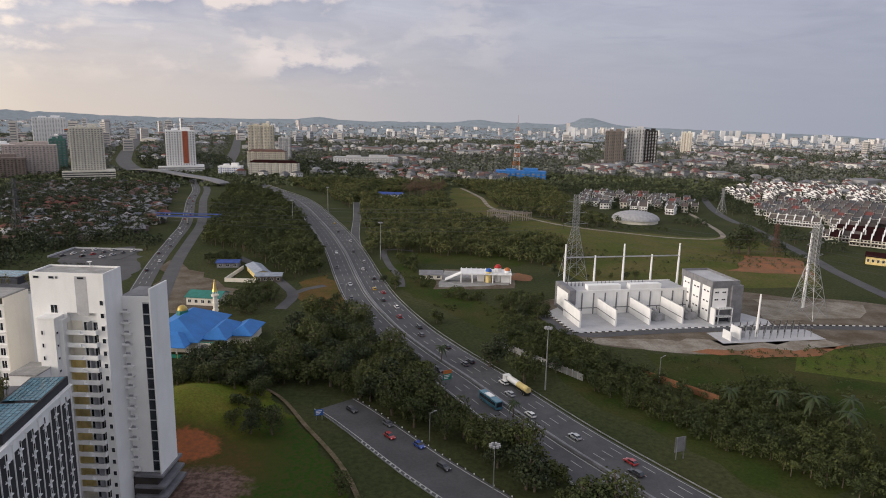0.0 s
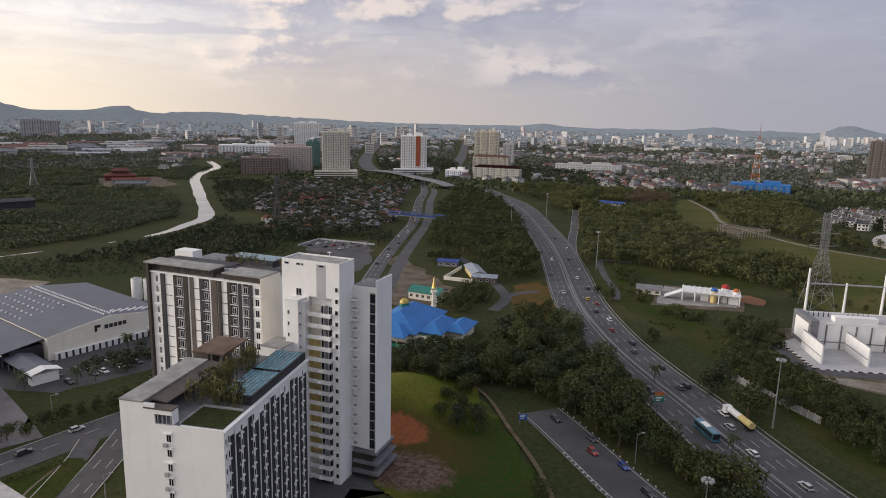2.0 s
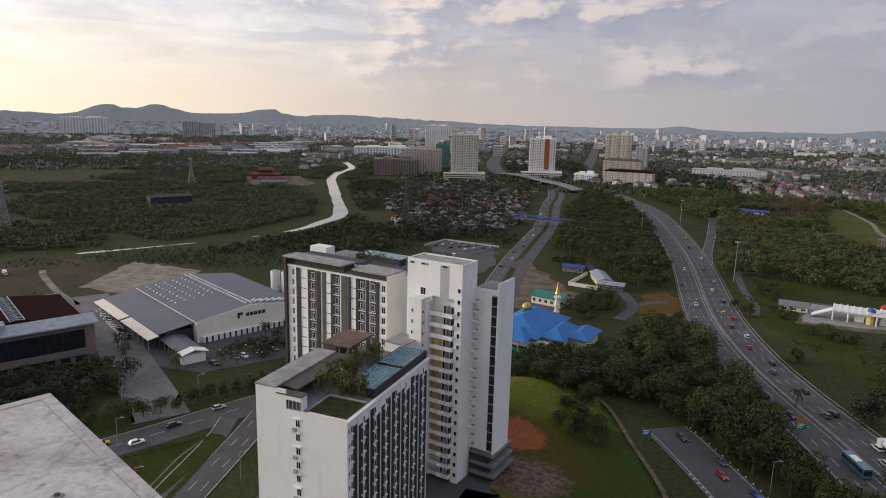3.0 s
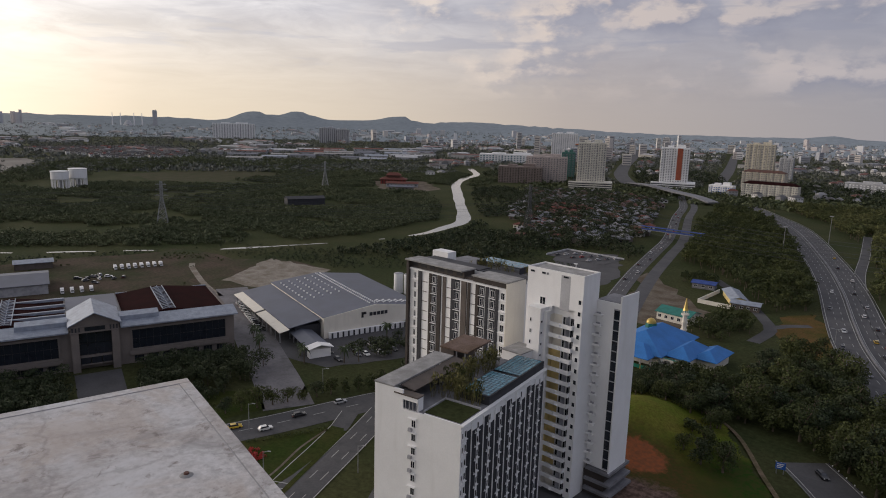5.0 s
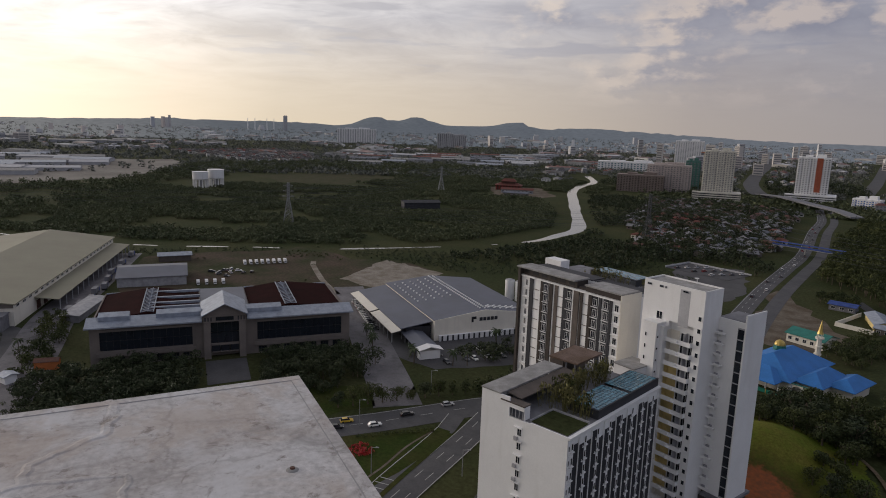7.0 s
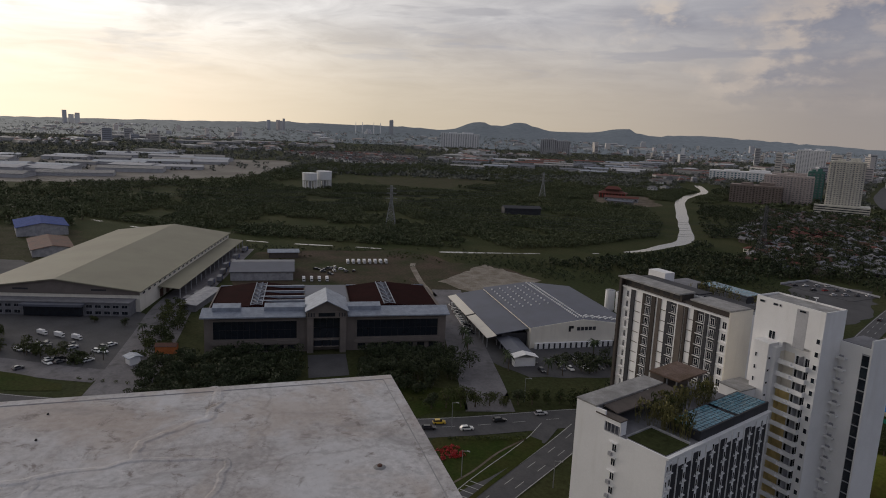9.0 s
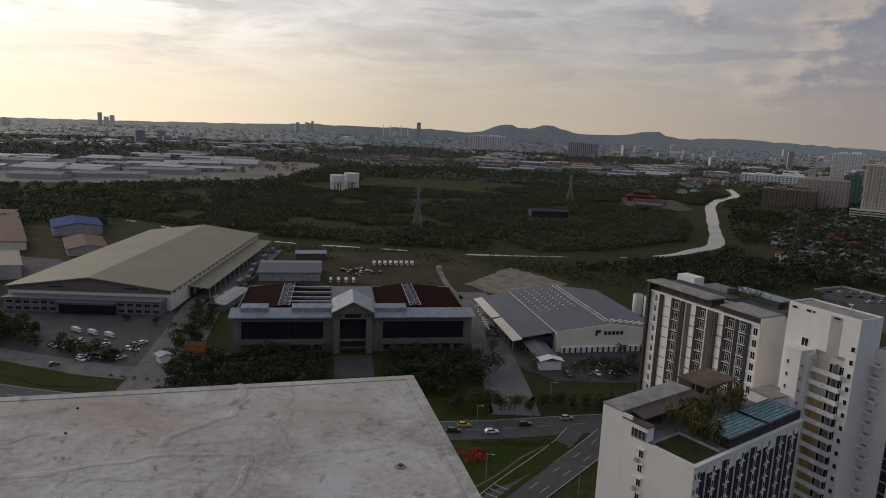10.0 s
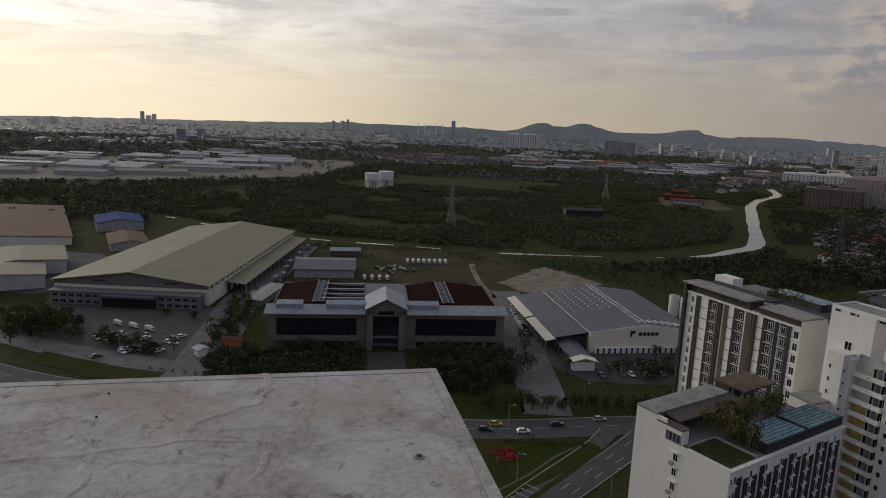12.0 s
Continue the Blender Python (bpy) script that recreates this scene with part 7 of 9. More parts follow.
simple_hall("pale_annex", "pale works annex with upright wall ribs", -414, -79, 40, 40, 7.5, 1.6, 8, "pale_concrete", "tan_roof", windows=6)
simple_hall("guard_house", "small white guard house at a gate", -268, 14, 4, 4, 3, 0.8, 20, "white", "pale_roof")


# ---------------------------------------------------------------- towers of the town
def block_tower(name, label, x, y, w, d, h, turn, wall, bands="glass", floors=None, cols=8, podium=0, pitched="", stripe=""):
    """A tower with storeys of windows on the four sides, all windows of one tower as its own glazing."""
    t = thing(name, label, "tower", at=(x, y, 0), turn=turn)
    part("wall", blocks((-w / 2, w / 2, -d / 2, d / 2, -0.3, h)), wall, t)
    part("roof", blocks((-w / 2 - 0.2, w / 2 + 0.2, -d / 2 - 0.2, d / 2 + 0.2, h, h + 0.8), (-w * 0.3, -w * 0.08, -d * 0.25, d * 0.25, h + 0.8, h + 3.6),
                         (w * 0.05, w * 0.34, -d * 0.2, d * 0.3, h + 0.8, h + 5.2)) if not pitched else hip(bmesh.new(), -w / 2 - 0.6, w / 2 + 0.6, -d / 2 - 0.6, d / 2 + 0.6, h, h + 4, d * 0.5), pitched or wall, t)
    floors = floors or int(h / 3.1)
    bm, pane = bmesh.new(), bmesh.new()
    z0 = podium + 1.2
    fh = (h - z0 - 0.5) / floors
    n2 = max(2, int(cols * d / w))
    cw, cd = w / cols, d / n2
    # every other bay stands out from the front and sides, with windows on it and darker slots between
    for i in range(cols):
        c, deep = -w / 2 + (i + 0.5) * cw, (0.9 if i % 3 != 1 else 0.0)
        if deep:
            block(bm, c - cw * 0.42, c + cw * 0.42, -d / 2 - deep, -d / 2 - 0.004, z0 - 1, h - 1.2 * (i % 2))
        for k in range(floors):
            z = z0 + k * fh
            block(pane, c - cw * 0.24, c + cw * 0.24, -d / 2 - deep - 0.12, -d / 2 - deep - 0.004, z, z + fh * (0.42 if deep else 0.6))
    for i in range(n2):
        c, deep = -d / 2 + (i + 0.5) * cd, (0.8 if i % 2 else 0.0)
        for s in (1, -1):
            if deep:
                block(bm, *sorted((s * (w / 2 + 0.004), s * (w / 2 + deep))), c - cd * 0.4, c + cd * 0.4, z0 - 1, h - 0.8)
            for k in range(floors):
                z = z0 + k * fh
                block(pane, *sorted((s * (w / 2 + deep + 0.004), s * (w / 2 + deep + 0.12))), c - cd * 0.28, c + cd * 0.28, z, z + fh * 0.5)
    part("facade_relief", bm, wall, t, kind="stuff")
    part("glazing", pane, bands, t, kind="stuff")
    if podium:
        part("podium", blocks((-w * 0.8, w * 0.8, -d * 0.9, -d / 2 - 0.15, -0.3, podium), (w / 2 + 0.15, w * 0.8, -d / 2 - 0.15, d * 0.8, -0.3, podium)), wall, t)
        pb = bmesh.new()
        for k in range(int(podium / 3)):
            block(pb, -w * 0.79, w * 0.79, -d * 0.9 - 0.15, -d * 0.9 - 0.004, 1 + 3 * k, 2.2 + 3 * k)
        part("podium_glazing", pb, "glass", t)
    if stripe:
        part("stripe", blocks((w * 0.08, w * 0.27, -d / 2 - 1.4, -d / 2 - 1.05, podium + 4, h)), stripe, t)
    return t


cream_wall = material("tower_cream", (0.68, 0.65, 0.57), 0.85, spread=0.06)
pink_wall = material("tower_pink", (0.52, 0.45, 0.42), 0.85, spread=0.06)
grey_wall = material("tower_grey", (0.5, 0.5, 0.51), 0.85, spread=0.06)
warm_wall = material("tower_warm", (0.6, 0.55, 0.45), 0.85, spread=0.06)
shell_wall = material("bare_concrete_brown", (0.24, 0.195, 0.175), 0.9, spread=0.15)
M.update(shell_wall=shell_wall, cream_wall=cream_wall, pink_wall=pink_wall, grey_wall=grey_wall, warm_wall=warm_wall)
block_tower("apartment_block", "cream apartment tower on a car-park podium", -515, 888, 40, 20, 70, 30, "cream_wall", "grey", cols=11, podium=13)
block_tower("apartment_block", "white and brick-red apartment tower", -452, 1040, 42, 26, 64, 22, "white", "grey", cols=11, podium=10, stripe="brick_red")
block_tower("apartment_block", "grey apartment slab behind a red tower", -490, 1120, 40, 20, 52, 20, "grey_wall", "grey", cols=10)
block_tower("apartment_block", "long cream apartments with maroon roofs", -296, 1012, 74, 16, 20, 4, "cream_wall", "grey", cols=22, pitched="maroon")
block_tower("apartment_block", "long warm yellow apartment slab", -340, 1125, 64, 16, 30, 2, "warm_wall", "grey", cols=18, pitched="rust_roof")
block_tower("office_block", "low white and blue office block", -362, 1008, 34, 18, 13, 4, "white", "sign_blue", cols=10)
block_tower("apartment_block", "white ribbed far apartment slab", -1012, 1592, 70, 30, 72, 32, "white", "midgrey", cols=12, podium=0)
block_tower("apartment_block", "yellow-grey apartment towers above trees", -436, 1405, 52, 24, 68, 10, "warm_wall", "grey", cols=8)
block_tower("apartment_block", "grey apartment slab beside yellow towers", -385, 1400, 24, 20, 44, 10, "grey_wall", "grey", cols=6)
block_tower("apartment_block", "dark brown and white apartment tower", 318, 1457, 38, 34, 72, -12, "sandstone", "charcoal", cols=9)
block_tower("apartment_block", "dark tower with a white frame", 366, 1470, 34, 34, 78, -12, "grey_wall", "black", cols=6)
block_tower("apartment_block", "dark tower with white bands", 402, 1490, 30, 34, 74, -12, "brown", "white", cols=5)
block_tower("apartment_block", "slim white and red apartment tower far off", 668, 2064, 30, 26, 62, -18, "cream_wall", "tile_red", cols=4)
block_tower("apartment_block", "pinkish mid-rise apartments beside the river", -628, 940, 64, 18, 42, 32, "pink_wall", "grey", cols=14)
block_tower("building_shell", "brown concrete building shell under construction", -648, 892, 70, 30, 26, 32, "shell_wall", "brown", floors=9, cols=16)
block_tower("apartment_block", "pinkish apartment slab behind a shell", -690, 1010, 50, 18, 38, 32, "pink_wall", "grey", cols=12)
block_tower("apartment_block", "pale twin apartment slabs", -2590, 1492, 170, 30, 62, 60, "white", "grey", cols=16)
block_tower("apartment_block", "dark apartment slabs with pale bands", -2120, 1625, 62, 30, 58, 52, "grey_wall", "charcoal", floors=14, cols=8)
block_tower("apartment_block", "second dark-windowed apartment slab", -2185, 1745, 62, 30, 52, 52, "grey_wall", "charcoal", floors=13, cols=8)


def water_tower(x, y, r, high, label):
    """A round white water tank on a ring of columns."""
    t = thing("water_tower", label, "water tower", "water towers", at=(x, y, 0))
    for k in range(14):
        a = k * math.tau / 14
        part("column", blocks((-0.55, 0.55, -0.55, 0.55, -0.3, 11.2)), "white", t, at=(r * 0.93 * math.cos(a), r * 0.93 * math.sin(a), 0), turn=math.degrees(a))
    part("core", post(bmesh.new(), 0, 0, -0.3, 11.0, r * 0.3, None, 12), "midgrey", t)
    part("drum", loft(bmesh.new(), [ring(0, 0, 10.2, r * 0.8, 28), ring(0, 0, 11.4, r, 28), ring(0, 0, high, r, 28), ring(0, 0, high + 0.2, r + 0.3, 28), ring(0, 0, high + 0.7, r + 0.3, 28), ring(0, 0, high + 0.9, r * 0.6, 28)]), "white", t, "smooth white round tank")


water_tower(-913, 284, 10.3, 20.5, "round white water tank on a ring of columns")
water_tower(-922, 308, 10.8, 22.5, "taller round white water tank on columns")


def temple():
    t = thing("temple", "red-roofed temple with two tiers of roof", "temple", at=(-742, 694, 0), turn=42)
    part("wall", blocks((-19, 19, -9, 9, -0.3, 7)), "rust_roof", t, "red-brown walls")
    part("roof", hip(bmesh.new(), -21, 21, -11, 11, 7, 11, 9), "tile_red", t, "dull red tiled roof")
    part("upper_wall", blocks((-10, 10, -4.5, 4.5, 9.5, 13)), "rust_roof", t)
    part("upper_roof", hip(bmesh.new(), -12, 12, -6.5, 6.5, 13, 17, 5), "tile_red", t, "dull red tiled roof")
    for k in range(9):
        part("column", post(bmesh.new(), -18 + k * 4.5, -10, -0.3, 6.8, 0.4, None, 8), "red", t)
    simple_hall("temple_annex", "long dull red annex beside the temple", -700, 672, 46, 12, 5, 2.4, 42, "midgrey", "tile_red", "hall", windows=8)
    simple_hall("yard_hall", "low dark-roofed hall near the temple", -668, 640, 34, 12, 4.5, 2.0, 36, "sandstone", "metal_roof", "hall", windows=6)


temple()
simple_hall("dark_barn", "long dark barn in the river scrub", -612, 437, 42, 15, 7, 2.4, 70, "charcoal", "charcoal", "barn")
block_tower("works_block", "long white and pale blue works building", -1000, 1330, 150, 40, 20, 35, "white", "skyglass", floors=4, cols=20)
block_tower("works_block", "blue warehouse block with pale top", 88, 1075, 80, 26, 11, -4, "blue_roof", "grey", floors=2, cols=10)
block_tower("works_block", "long grey school building", -190, 1250, 120, 20, 16, 4, "grey_wall", "white", floors=4, cols=24)

netting = material("green_netting", (0.09, 0.2, 0.17), 0.9, spread=0.2)
M["netting"] = netting
block_tower("building_shell", "tower under construction behind green netting", -632, 1010, 22, 20, 48, 30, "netting", "grey", floors=12, cols=4)
crane = thing("tower_crane", "slim tower crane above a building site", "crane", at=(-612, 1024, 0), turn=35)
part("mast", blocks((-1, 1, -1, 1, -0.3, 66)), "orange", crane)
part("jib", blocks((-14, 34, -0.7, 0.7, 62, 63.6)), "orange", crane)
part("counterweight", blocks((-14, -10, -1.4, 1.4, 59, 62)), "grey", crane)


def skyline():
    """Small far towers on the horizon."""
    r = np.random.default_rng(17)
    spec = []
    for mid, wide, n, hmin, hmax, dmin, dmax in ((-31, 4, 26, 40, 80, 1700, 3000), (-24, 3, 16, 40, 75, 1900, 3200), (11, 5, 44, 25, 60, 3200, 4400), (22, 7, 70, 16, 45, 2800, 4400),
                                                 (30, 5, 50, 20, 50, 2600, 4300), (0, 12, 30, 20, 42, 2800, 4400), (-15, 8, 30, 20, 42, 2200, 4300), (-75.2, 1.2, 5, 62, 92, 4300, 4450),
                                                 (-90.4, 0.8, 4, 58, 80, 4300, 4450), (-97, 3, 6, 30, 60, 3500, 4400), (-85, 10, 14, 20, 45, 3000, 4400), (-45, 9, 22, 20, 45, 2400, 4400), (-86, 3, 5, 25, 50, 2300, 2700)):
        for _ in range(n):
            b, d = radians(mid + r.normal(0, wide * 0.5)), r.uniform(dmin, dmax)
            spec.append((d * math.sin(b), d * math.cos(b), r.uniform(11, 30), r.uniform(11, 20), r.uniform(hmin, hmax) * r.uniform(0.6, 1.0) + (land_height(math.degrees(b), d) if d > 2900 else 0.0), -b + r.normal(0, 0.3)))
    a = np.array(spec)
    v, f = build_boxes(a[:, 0], a[:, 1], a[:, 2], a[:, 3], a[:, 4], a[:, 5])
    me = flat_mesh("walls", v, f)
    # haze is put into these tower colours: pale and close to the sky
    me.materials.append(palette("skyline_walls", [(0.6, 0.59, 0.58), (0.48, 0.47, 0.47), (0.66, 0.65, 0.65), (0.54, 0.49, 0.47), (0.42, 0.43, 0.46), (0.58, 0.54, 0.5)]))
    top = thing("skyline", "far pale apartment towers on the horizon", "skyline", kind="stuff")
    part("walls", me, None, top)
    bm = bmesh.new()
    for x, y, w, d, h, t in spec:
        dist = math.hypot(x, y)
        if dist > 3200:
            continue
        c, s = math.cos(t), math.sin(t)
        for k in range(int(h / 6)):
            z = 3 + k * 6
            y_ = -d / 2 - 0.4
            pts = [(-w * 0.44, y_), (w * 0.44, y_)]
            q = [(x + a_ * c - b_ * s, y + a_ * s + b_ * c) for a_, b_ in pts]
            bm.faces.new([bm.verts.new((*q[0], z)), bm.verts.new((*q[1], z)), bm.verts.new((*q[1], z + 2.6)), bm.verts.new((*q[0], z + 2.6))])
    part("glazing", bm, "grey", top)
    # minarets and a slim tower against the evening sky
    m = thing("far_mosque", "far mosque with four slim minarets", "mosque", at=(-4080, 1660, 0))
    for x in (-84, -40, 34, 78):
        part("minaret", post(bmesh.new(), x * 0.4, x * 0.9, 0, 94, 3.4, 1.6, 6), "white", m)
    part("hall", post(bmesh.new(), 0, 0, 0, 52, 40, 10, 12), "grey_wall", m)
    block_tower("far_tower", "slim dark tower on the horizon", -4010, 1790, 24, 24, 112, 66, "grey_wall", "midgrey", floors=20, cols=4)


skyline()


# ---------------------------------------------------------------- village and housing estates
def house_kind(k, w, d, h, roof_mat, wall_mat, label, storeys=1):
    t = thing("house", label, "house", "village houses")
    part("wall", blocks((-w / 2, w / 2, -d / 2, d / 2, -0.3, h)), wall_mat, t)
    bm = hip(bmesh.new(), -w / 2 - 0.8, w / 2 + 0.8, -d / 2 - 0.8, d / 2 + 0.8, h, h + d * 0.24, d * 0.5) if k % 2 else gable(bmesh.new(), -w / 2, w / 2, -d / 2, d / 2, h, h + d * 0.25, 0.8, "x", 0.2)
    part("roof", bm, roof_mat, t)
    if not k % 2:
        part("gable_wall", loft(bmesh.new(), [[(x_, -d / 2, h - 0.01), (x_, d / 2, h - 0.01), (x_, 0, h + d * 0.25 - 0.2)] for x_ in (-w / 2, w / 2)]), wall_mat, t)
    if storeys > 1:
        for x_ in (-w / 2, w / 2):
            part("party_wall", loft(bmesh.new(), [[(x, -d / 2 - 1.0, h - 0.2), (x, -d / 2 - 1.0, h + 0.9), (x, 0, h + d * 0.25 + 1.7), (x, d / 2 + 1.0, h + 0.9), (x, d / 2 + 1.0, h - 0.2), (x, 0, h + d * 0.25 - 0.4)]
                                                   for x in (x_ - 0.28, x_ + 0.28)]), "white", t, "white wall end above the roof")
        part("porch", blocks((-w / 2 + 0.4, w / 2 - 0.4, -d / 2 - 3.0, -d / 2 - 0.09, 2.6, 2.9)), roof_mat, t)
    bm = bmesh.new()
    for s in range(storeys):
        for i in range(3):
            c = -w / 2 + (i + 0.5) * w / 3
            block(bm, c - 0.8, c + 0.8, -d / 2 - 0.08, -d / 2 - 0.004, 0.9 + 2.9 * s, 2.1 + 2.9 * s)
    part("glazing", bm, "glass", t, kind="stuff")
    return t


FAR_HOUSES = []


def settle(kinds, picks, budget):
    """Set houses down, the nearest as things of their own and the rest into one far mass."""
    picks.sort(key=lambda p: math.hypot(p[1], p[2]))
    for i, (k, x, y, turn) in enumerate(picks):
        if i < budget:
            copy_thing(kinds[k], pose(x, y, 0, 0, 0, turn))
        else:
            FAR_HOUSES.append((x, y, turn, 6.4 if kinds is ESTATE else 3.2))


VILLAGE = [house_kind(0, 12, 9, 3.2, "rust_roof", "sandstone", "low village house with a rusty roof"),
           house_kind(1, 11, 10, 3.2, "tile_red", "cream", "small house with a red tiled roof"),
           house_kind(2, 14, 8, 3.4, "grey", "taupe", "long low house with a grey roof"),
           house_kind(3, 10, 8, 3.0, "metal_roof", "sandstone", "small beige house with a grey roof"),
           house_kind(4, 13, 10, 3.3, "grey", "sandstone", "village house with a dark roof"),
           house_kind(5, 12, 10, 3.4, "maroon", "cream", "village house with a maroon roof")]
VILLAGE_AREA = [(-330, 440), (-250, 470), (-262, 560), (-330, 730), (-380, 850), (-470, 850), (-560, 800), (-470, 640), (-420, 560), (-360, 500)]
RED_PART = [(-330, 560), (-430, 600), (-480, 700), (-400, 690)]
picks = []
for i, (x, y) in enumerate(scatter(VILLAGE_AREA, 15.5, 31)):
    red = inside(RED_PART, np.array([x]), np.array([y]))[0]
    k = (1, 5, 1, 0)[i % 4] if red else (0, 2, 3, 4, 2, 4, 1, 4)[i % 8]
    picks.append((k, x, y, 25 + (i * 37 % 7 - 3) * 6 + 90 * (i % 2)))
ESTATE = []
settle(VILLAGE, picks, 140)
for k, v in enumerate(VILLAGE):
    v.matrix_basis = pose(-300 - 13 * k, 470 + 12 * k, 0, 0, 0, 30)

ESTATE += [house_kind(0, 7, 12, 5.8, "taupe", "white", "white two-storey terrace house with a dull brown roof", 2),
          house_kind(2, 7, 12, 5.8, "maroon", "cream", "cream two-storey terrace house with a maroon roof", 2),
          house_kind(4, 7.5, 12, 6.0, "brown", "white", "white two-storey house with a dark roof", 2),
          house_kind(6, 9, 12, 6.4, "taupe", "white", "modern white house with a dull brown roof", 2)]
for k, v in enumerate(ESTATE):
    v.matrix_basis = pose(306 + 6.2 * k, 560 - 4.0 * k, 0, 0, 0, -33)
picks = []
TERRACES = [(298, 640), (320, 745), (400, 800), (560, 770), (470, 560), (390, 560)]
NEAR_ROWS = [(300, 540), (318, 582), (352, 618), (470, 545), (420, 470), (330, 490)]
for row in range(-4, 9):
    for i in range(-4, 40):
        x, y = 300 + row * 9 + i * 6.2, 647 + row * 27 - i * 4.0
        for area, kind in ((TERRACES, (0, 2)), (NEAR_ROWS, (1, 1))):
            if inside(area, np.array([x]), np.array([y]))[0] and i % 13 != 6:
                picks.append((kind[row % 2], x, y, -33))
for i, (x, y) in enumerate(scatter([(136, 819), (198, 855), (269, 794), (244, 690), (212, 690), (172, 705), (128, 730)], 16.5, 34)):
    picks.append(((3, 2, 3, 0)[i % 4], x, y, -30 + 8 * (i % 3)))
for i, (x, y) in enumerate(scatter([(345, 900), (435, 1015), (603, 968), (640, 860), (570, 780), (400, 800), (328, 760)], 17, 35)):
    picks.append(((2, 3, 1, 0)[i % 4], x, y, -25 + 20 * (i % 3)))
simple_hall("yellow_house", "yellow house with a maroon roof at an estate corner", 288, 462, 12, 9, 5.6, 2.8, -33, "yellow", "maroon", "house", windows=4)
settle(ESTATE, picks, 104)


def more_houses():
    r = np.random.default_rng(8)
    for h, name, label, walls, roofs in (
            (3.2, "outer_houses", "more small low houses of the village", [(0.36, 0.34, 0.32), (0.28, 0.25, 0.22), (0.5, 0.49, 0.47), (0.22, 0.2, 0.18)],
             [(0.11, 0.05, 0.042), (0.1, 0.1, 0.105), (0.14, 0.14, 0.15), (0.075, 0.045, 0.042), (0.1, 0.08, 0.072), (0.12, 0.12, 0.13)]),
            (6.4, "terrace_rows", "long rows of white two-storey terrace houses", [(0.74, 0.73, 0.71), (0.64, 0.63, 0.61), (0.78, 0.77, 0.76), (0.54, 0.5, 0.44)],
             [(0.09, 0.065, 0.058), (0.075, 0.068, 0.066), (0.1, 0.09, 0.085), (0.06, 0.06, 0.065), (0.16, 0.05, 0.04), (0.12, 0.11, 0.105), (0.085, 0.072, 0.068)])):
        a = np.array([p for p in FAR_HOUSES if p[3] == h])
        turn, n = np.radians(a[:, 2]), len(a)
        w, d = (r.uniform(8, 13, n), r.uniform(8, 11, n)) if h < 5 else (r.uniform(6.2, 7.4, n), r.uniform(9.5, 11.5, n))
        hh = a[:, 3] * r.uniform(0.9, 1.15, n)
        top = thing(name, label, "houses", kind="stuff")
        wall_mat = palette(name + "_walls", walls)
        v, f = build_boxes(a[:, 0], a[:, 1], w, d, hh, turn)
        me = flat_mesh("walls", v, f)
        me.materials.append(wall_mat)
        part("walls", me, None, top)
        if h < 5:
            v, f = build_hips(a[:, 0], a[:, 1], w, d, hh, 2.6, turn)
        else:
            v, f, v2, f2 = build_gables(a[:, 0], a[:, 1], d + 1.2, w - 0.4, hh, 2.8, turn + math.pi / 2)
            v2[:, 2] += 0.9
            f2 = f2.reshape(n, 2, 3)[a[:, 0] > 0].reshape(-1, 3)
            me = flat_mesh("party_walls", v2, f2)
            me.materials.append(M["white"])
            part("party_walls", me, None, top)
        me = flat_mesh("roofs", v, f)
        me.materials.append(palette(name + "_roofs", roofs))
        part("roofs", me, None, top)
        v, f = build_windows(a[:, 0], a[:, 1], w, d, hh, turn, 2, 1 if h < 5 else 2)
        me = flat_mesh("glazing", v, f)
        me.materials.append(M["glass"])
        part("glazing", me, None, top)


# terraces beyond the scrub
for row in range(9):
    for i in range(34):
        x, y = -1830 + row * 52 - i * 1.2 + (i % 5) * 0.8, 500 + row * 6 + i * 9.2
        if inside([(-1860, 490), (-1880, 900), (-1400, 700), (-1390, 440)], np.array([x]), np.array([y]))[0] and (i % 11) != 7:
            FAR_HOUSES.append((x, y, 82, 6.4))


more_houses()


def works():
    """Flat works halls beyond the scrub."""
    r = random.Random(12)
    for i, (x, y) in enumerate(scatter([(-1130, -260), (-1080, -60), (-1150, 160), (-1500, 330), (-1750, 120), (-1500, -300)], 92, 44, 0.3)):
        simple_hall("works_hall", "long low works hall with a pale grey roof" if i % 3 else "long low works hall with a dull roof", x, y, r.uniform(60, 105), r.uniform(34, 56), r.uniform(4.5, 6.5), r.uniform(1.5, 3.5), r.uniform(55, 85),
                    "pale_concrete", ("pale_roof", "pale_concrete", "concrete")[i % 3], "works")
    for i, (x, y) in enumerate(scatter([(-1640, 920), (-1640, 1312), (-1600, 1700), (-1100, 1176), (-1215, 980), (-1340, 770)], 96, 45, 0.35)):
        simple_hall("works_hall", "long low works hall with a pale roof" if i % 2 else "long low works hall with a dull roof", x, y, r.uniform(50, 100), r.uniform(28, 46), r.uniform(5, 7), r.uniform(1.5, 3.0), r.uniform(40, 62),
                    "pale_concrete", ("concrete", "metal_roof", "pale_roof", "pale_concrete", "tile_red")[i % 5], "works")
    for x, y, w, dp in ((-2850, 120, 200, 60), (-2740, 200, 180, 60), (-2380, 390, 210, 60), (-2480, 560, 150, 50)):
        simple_hall("works_hall", "very long far works hall with a white roof", x, y, w, dp, 9, 2.0, 78, "midgrey", "concrete", "works")


works()

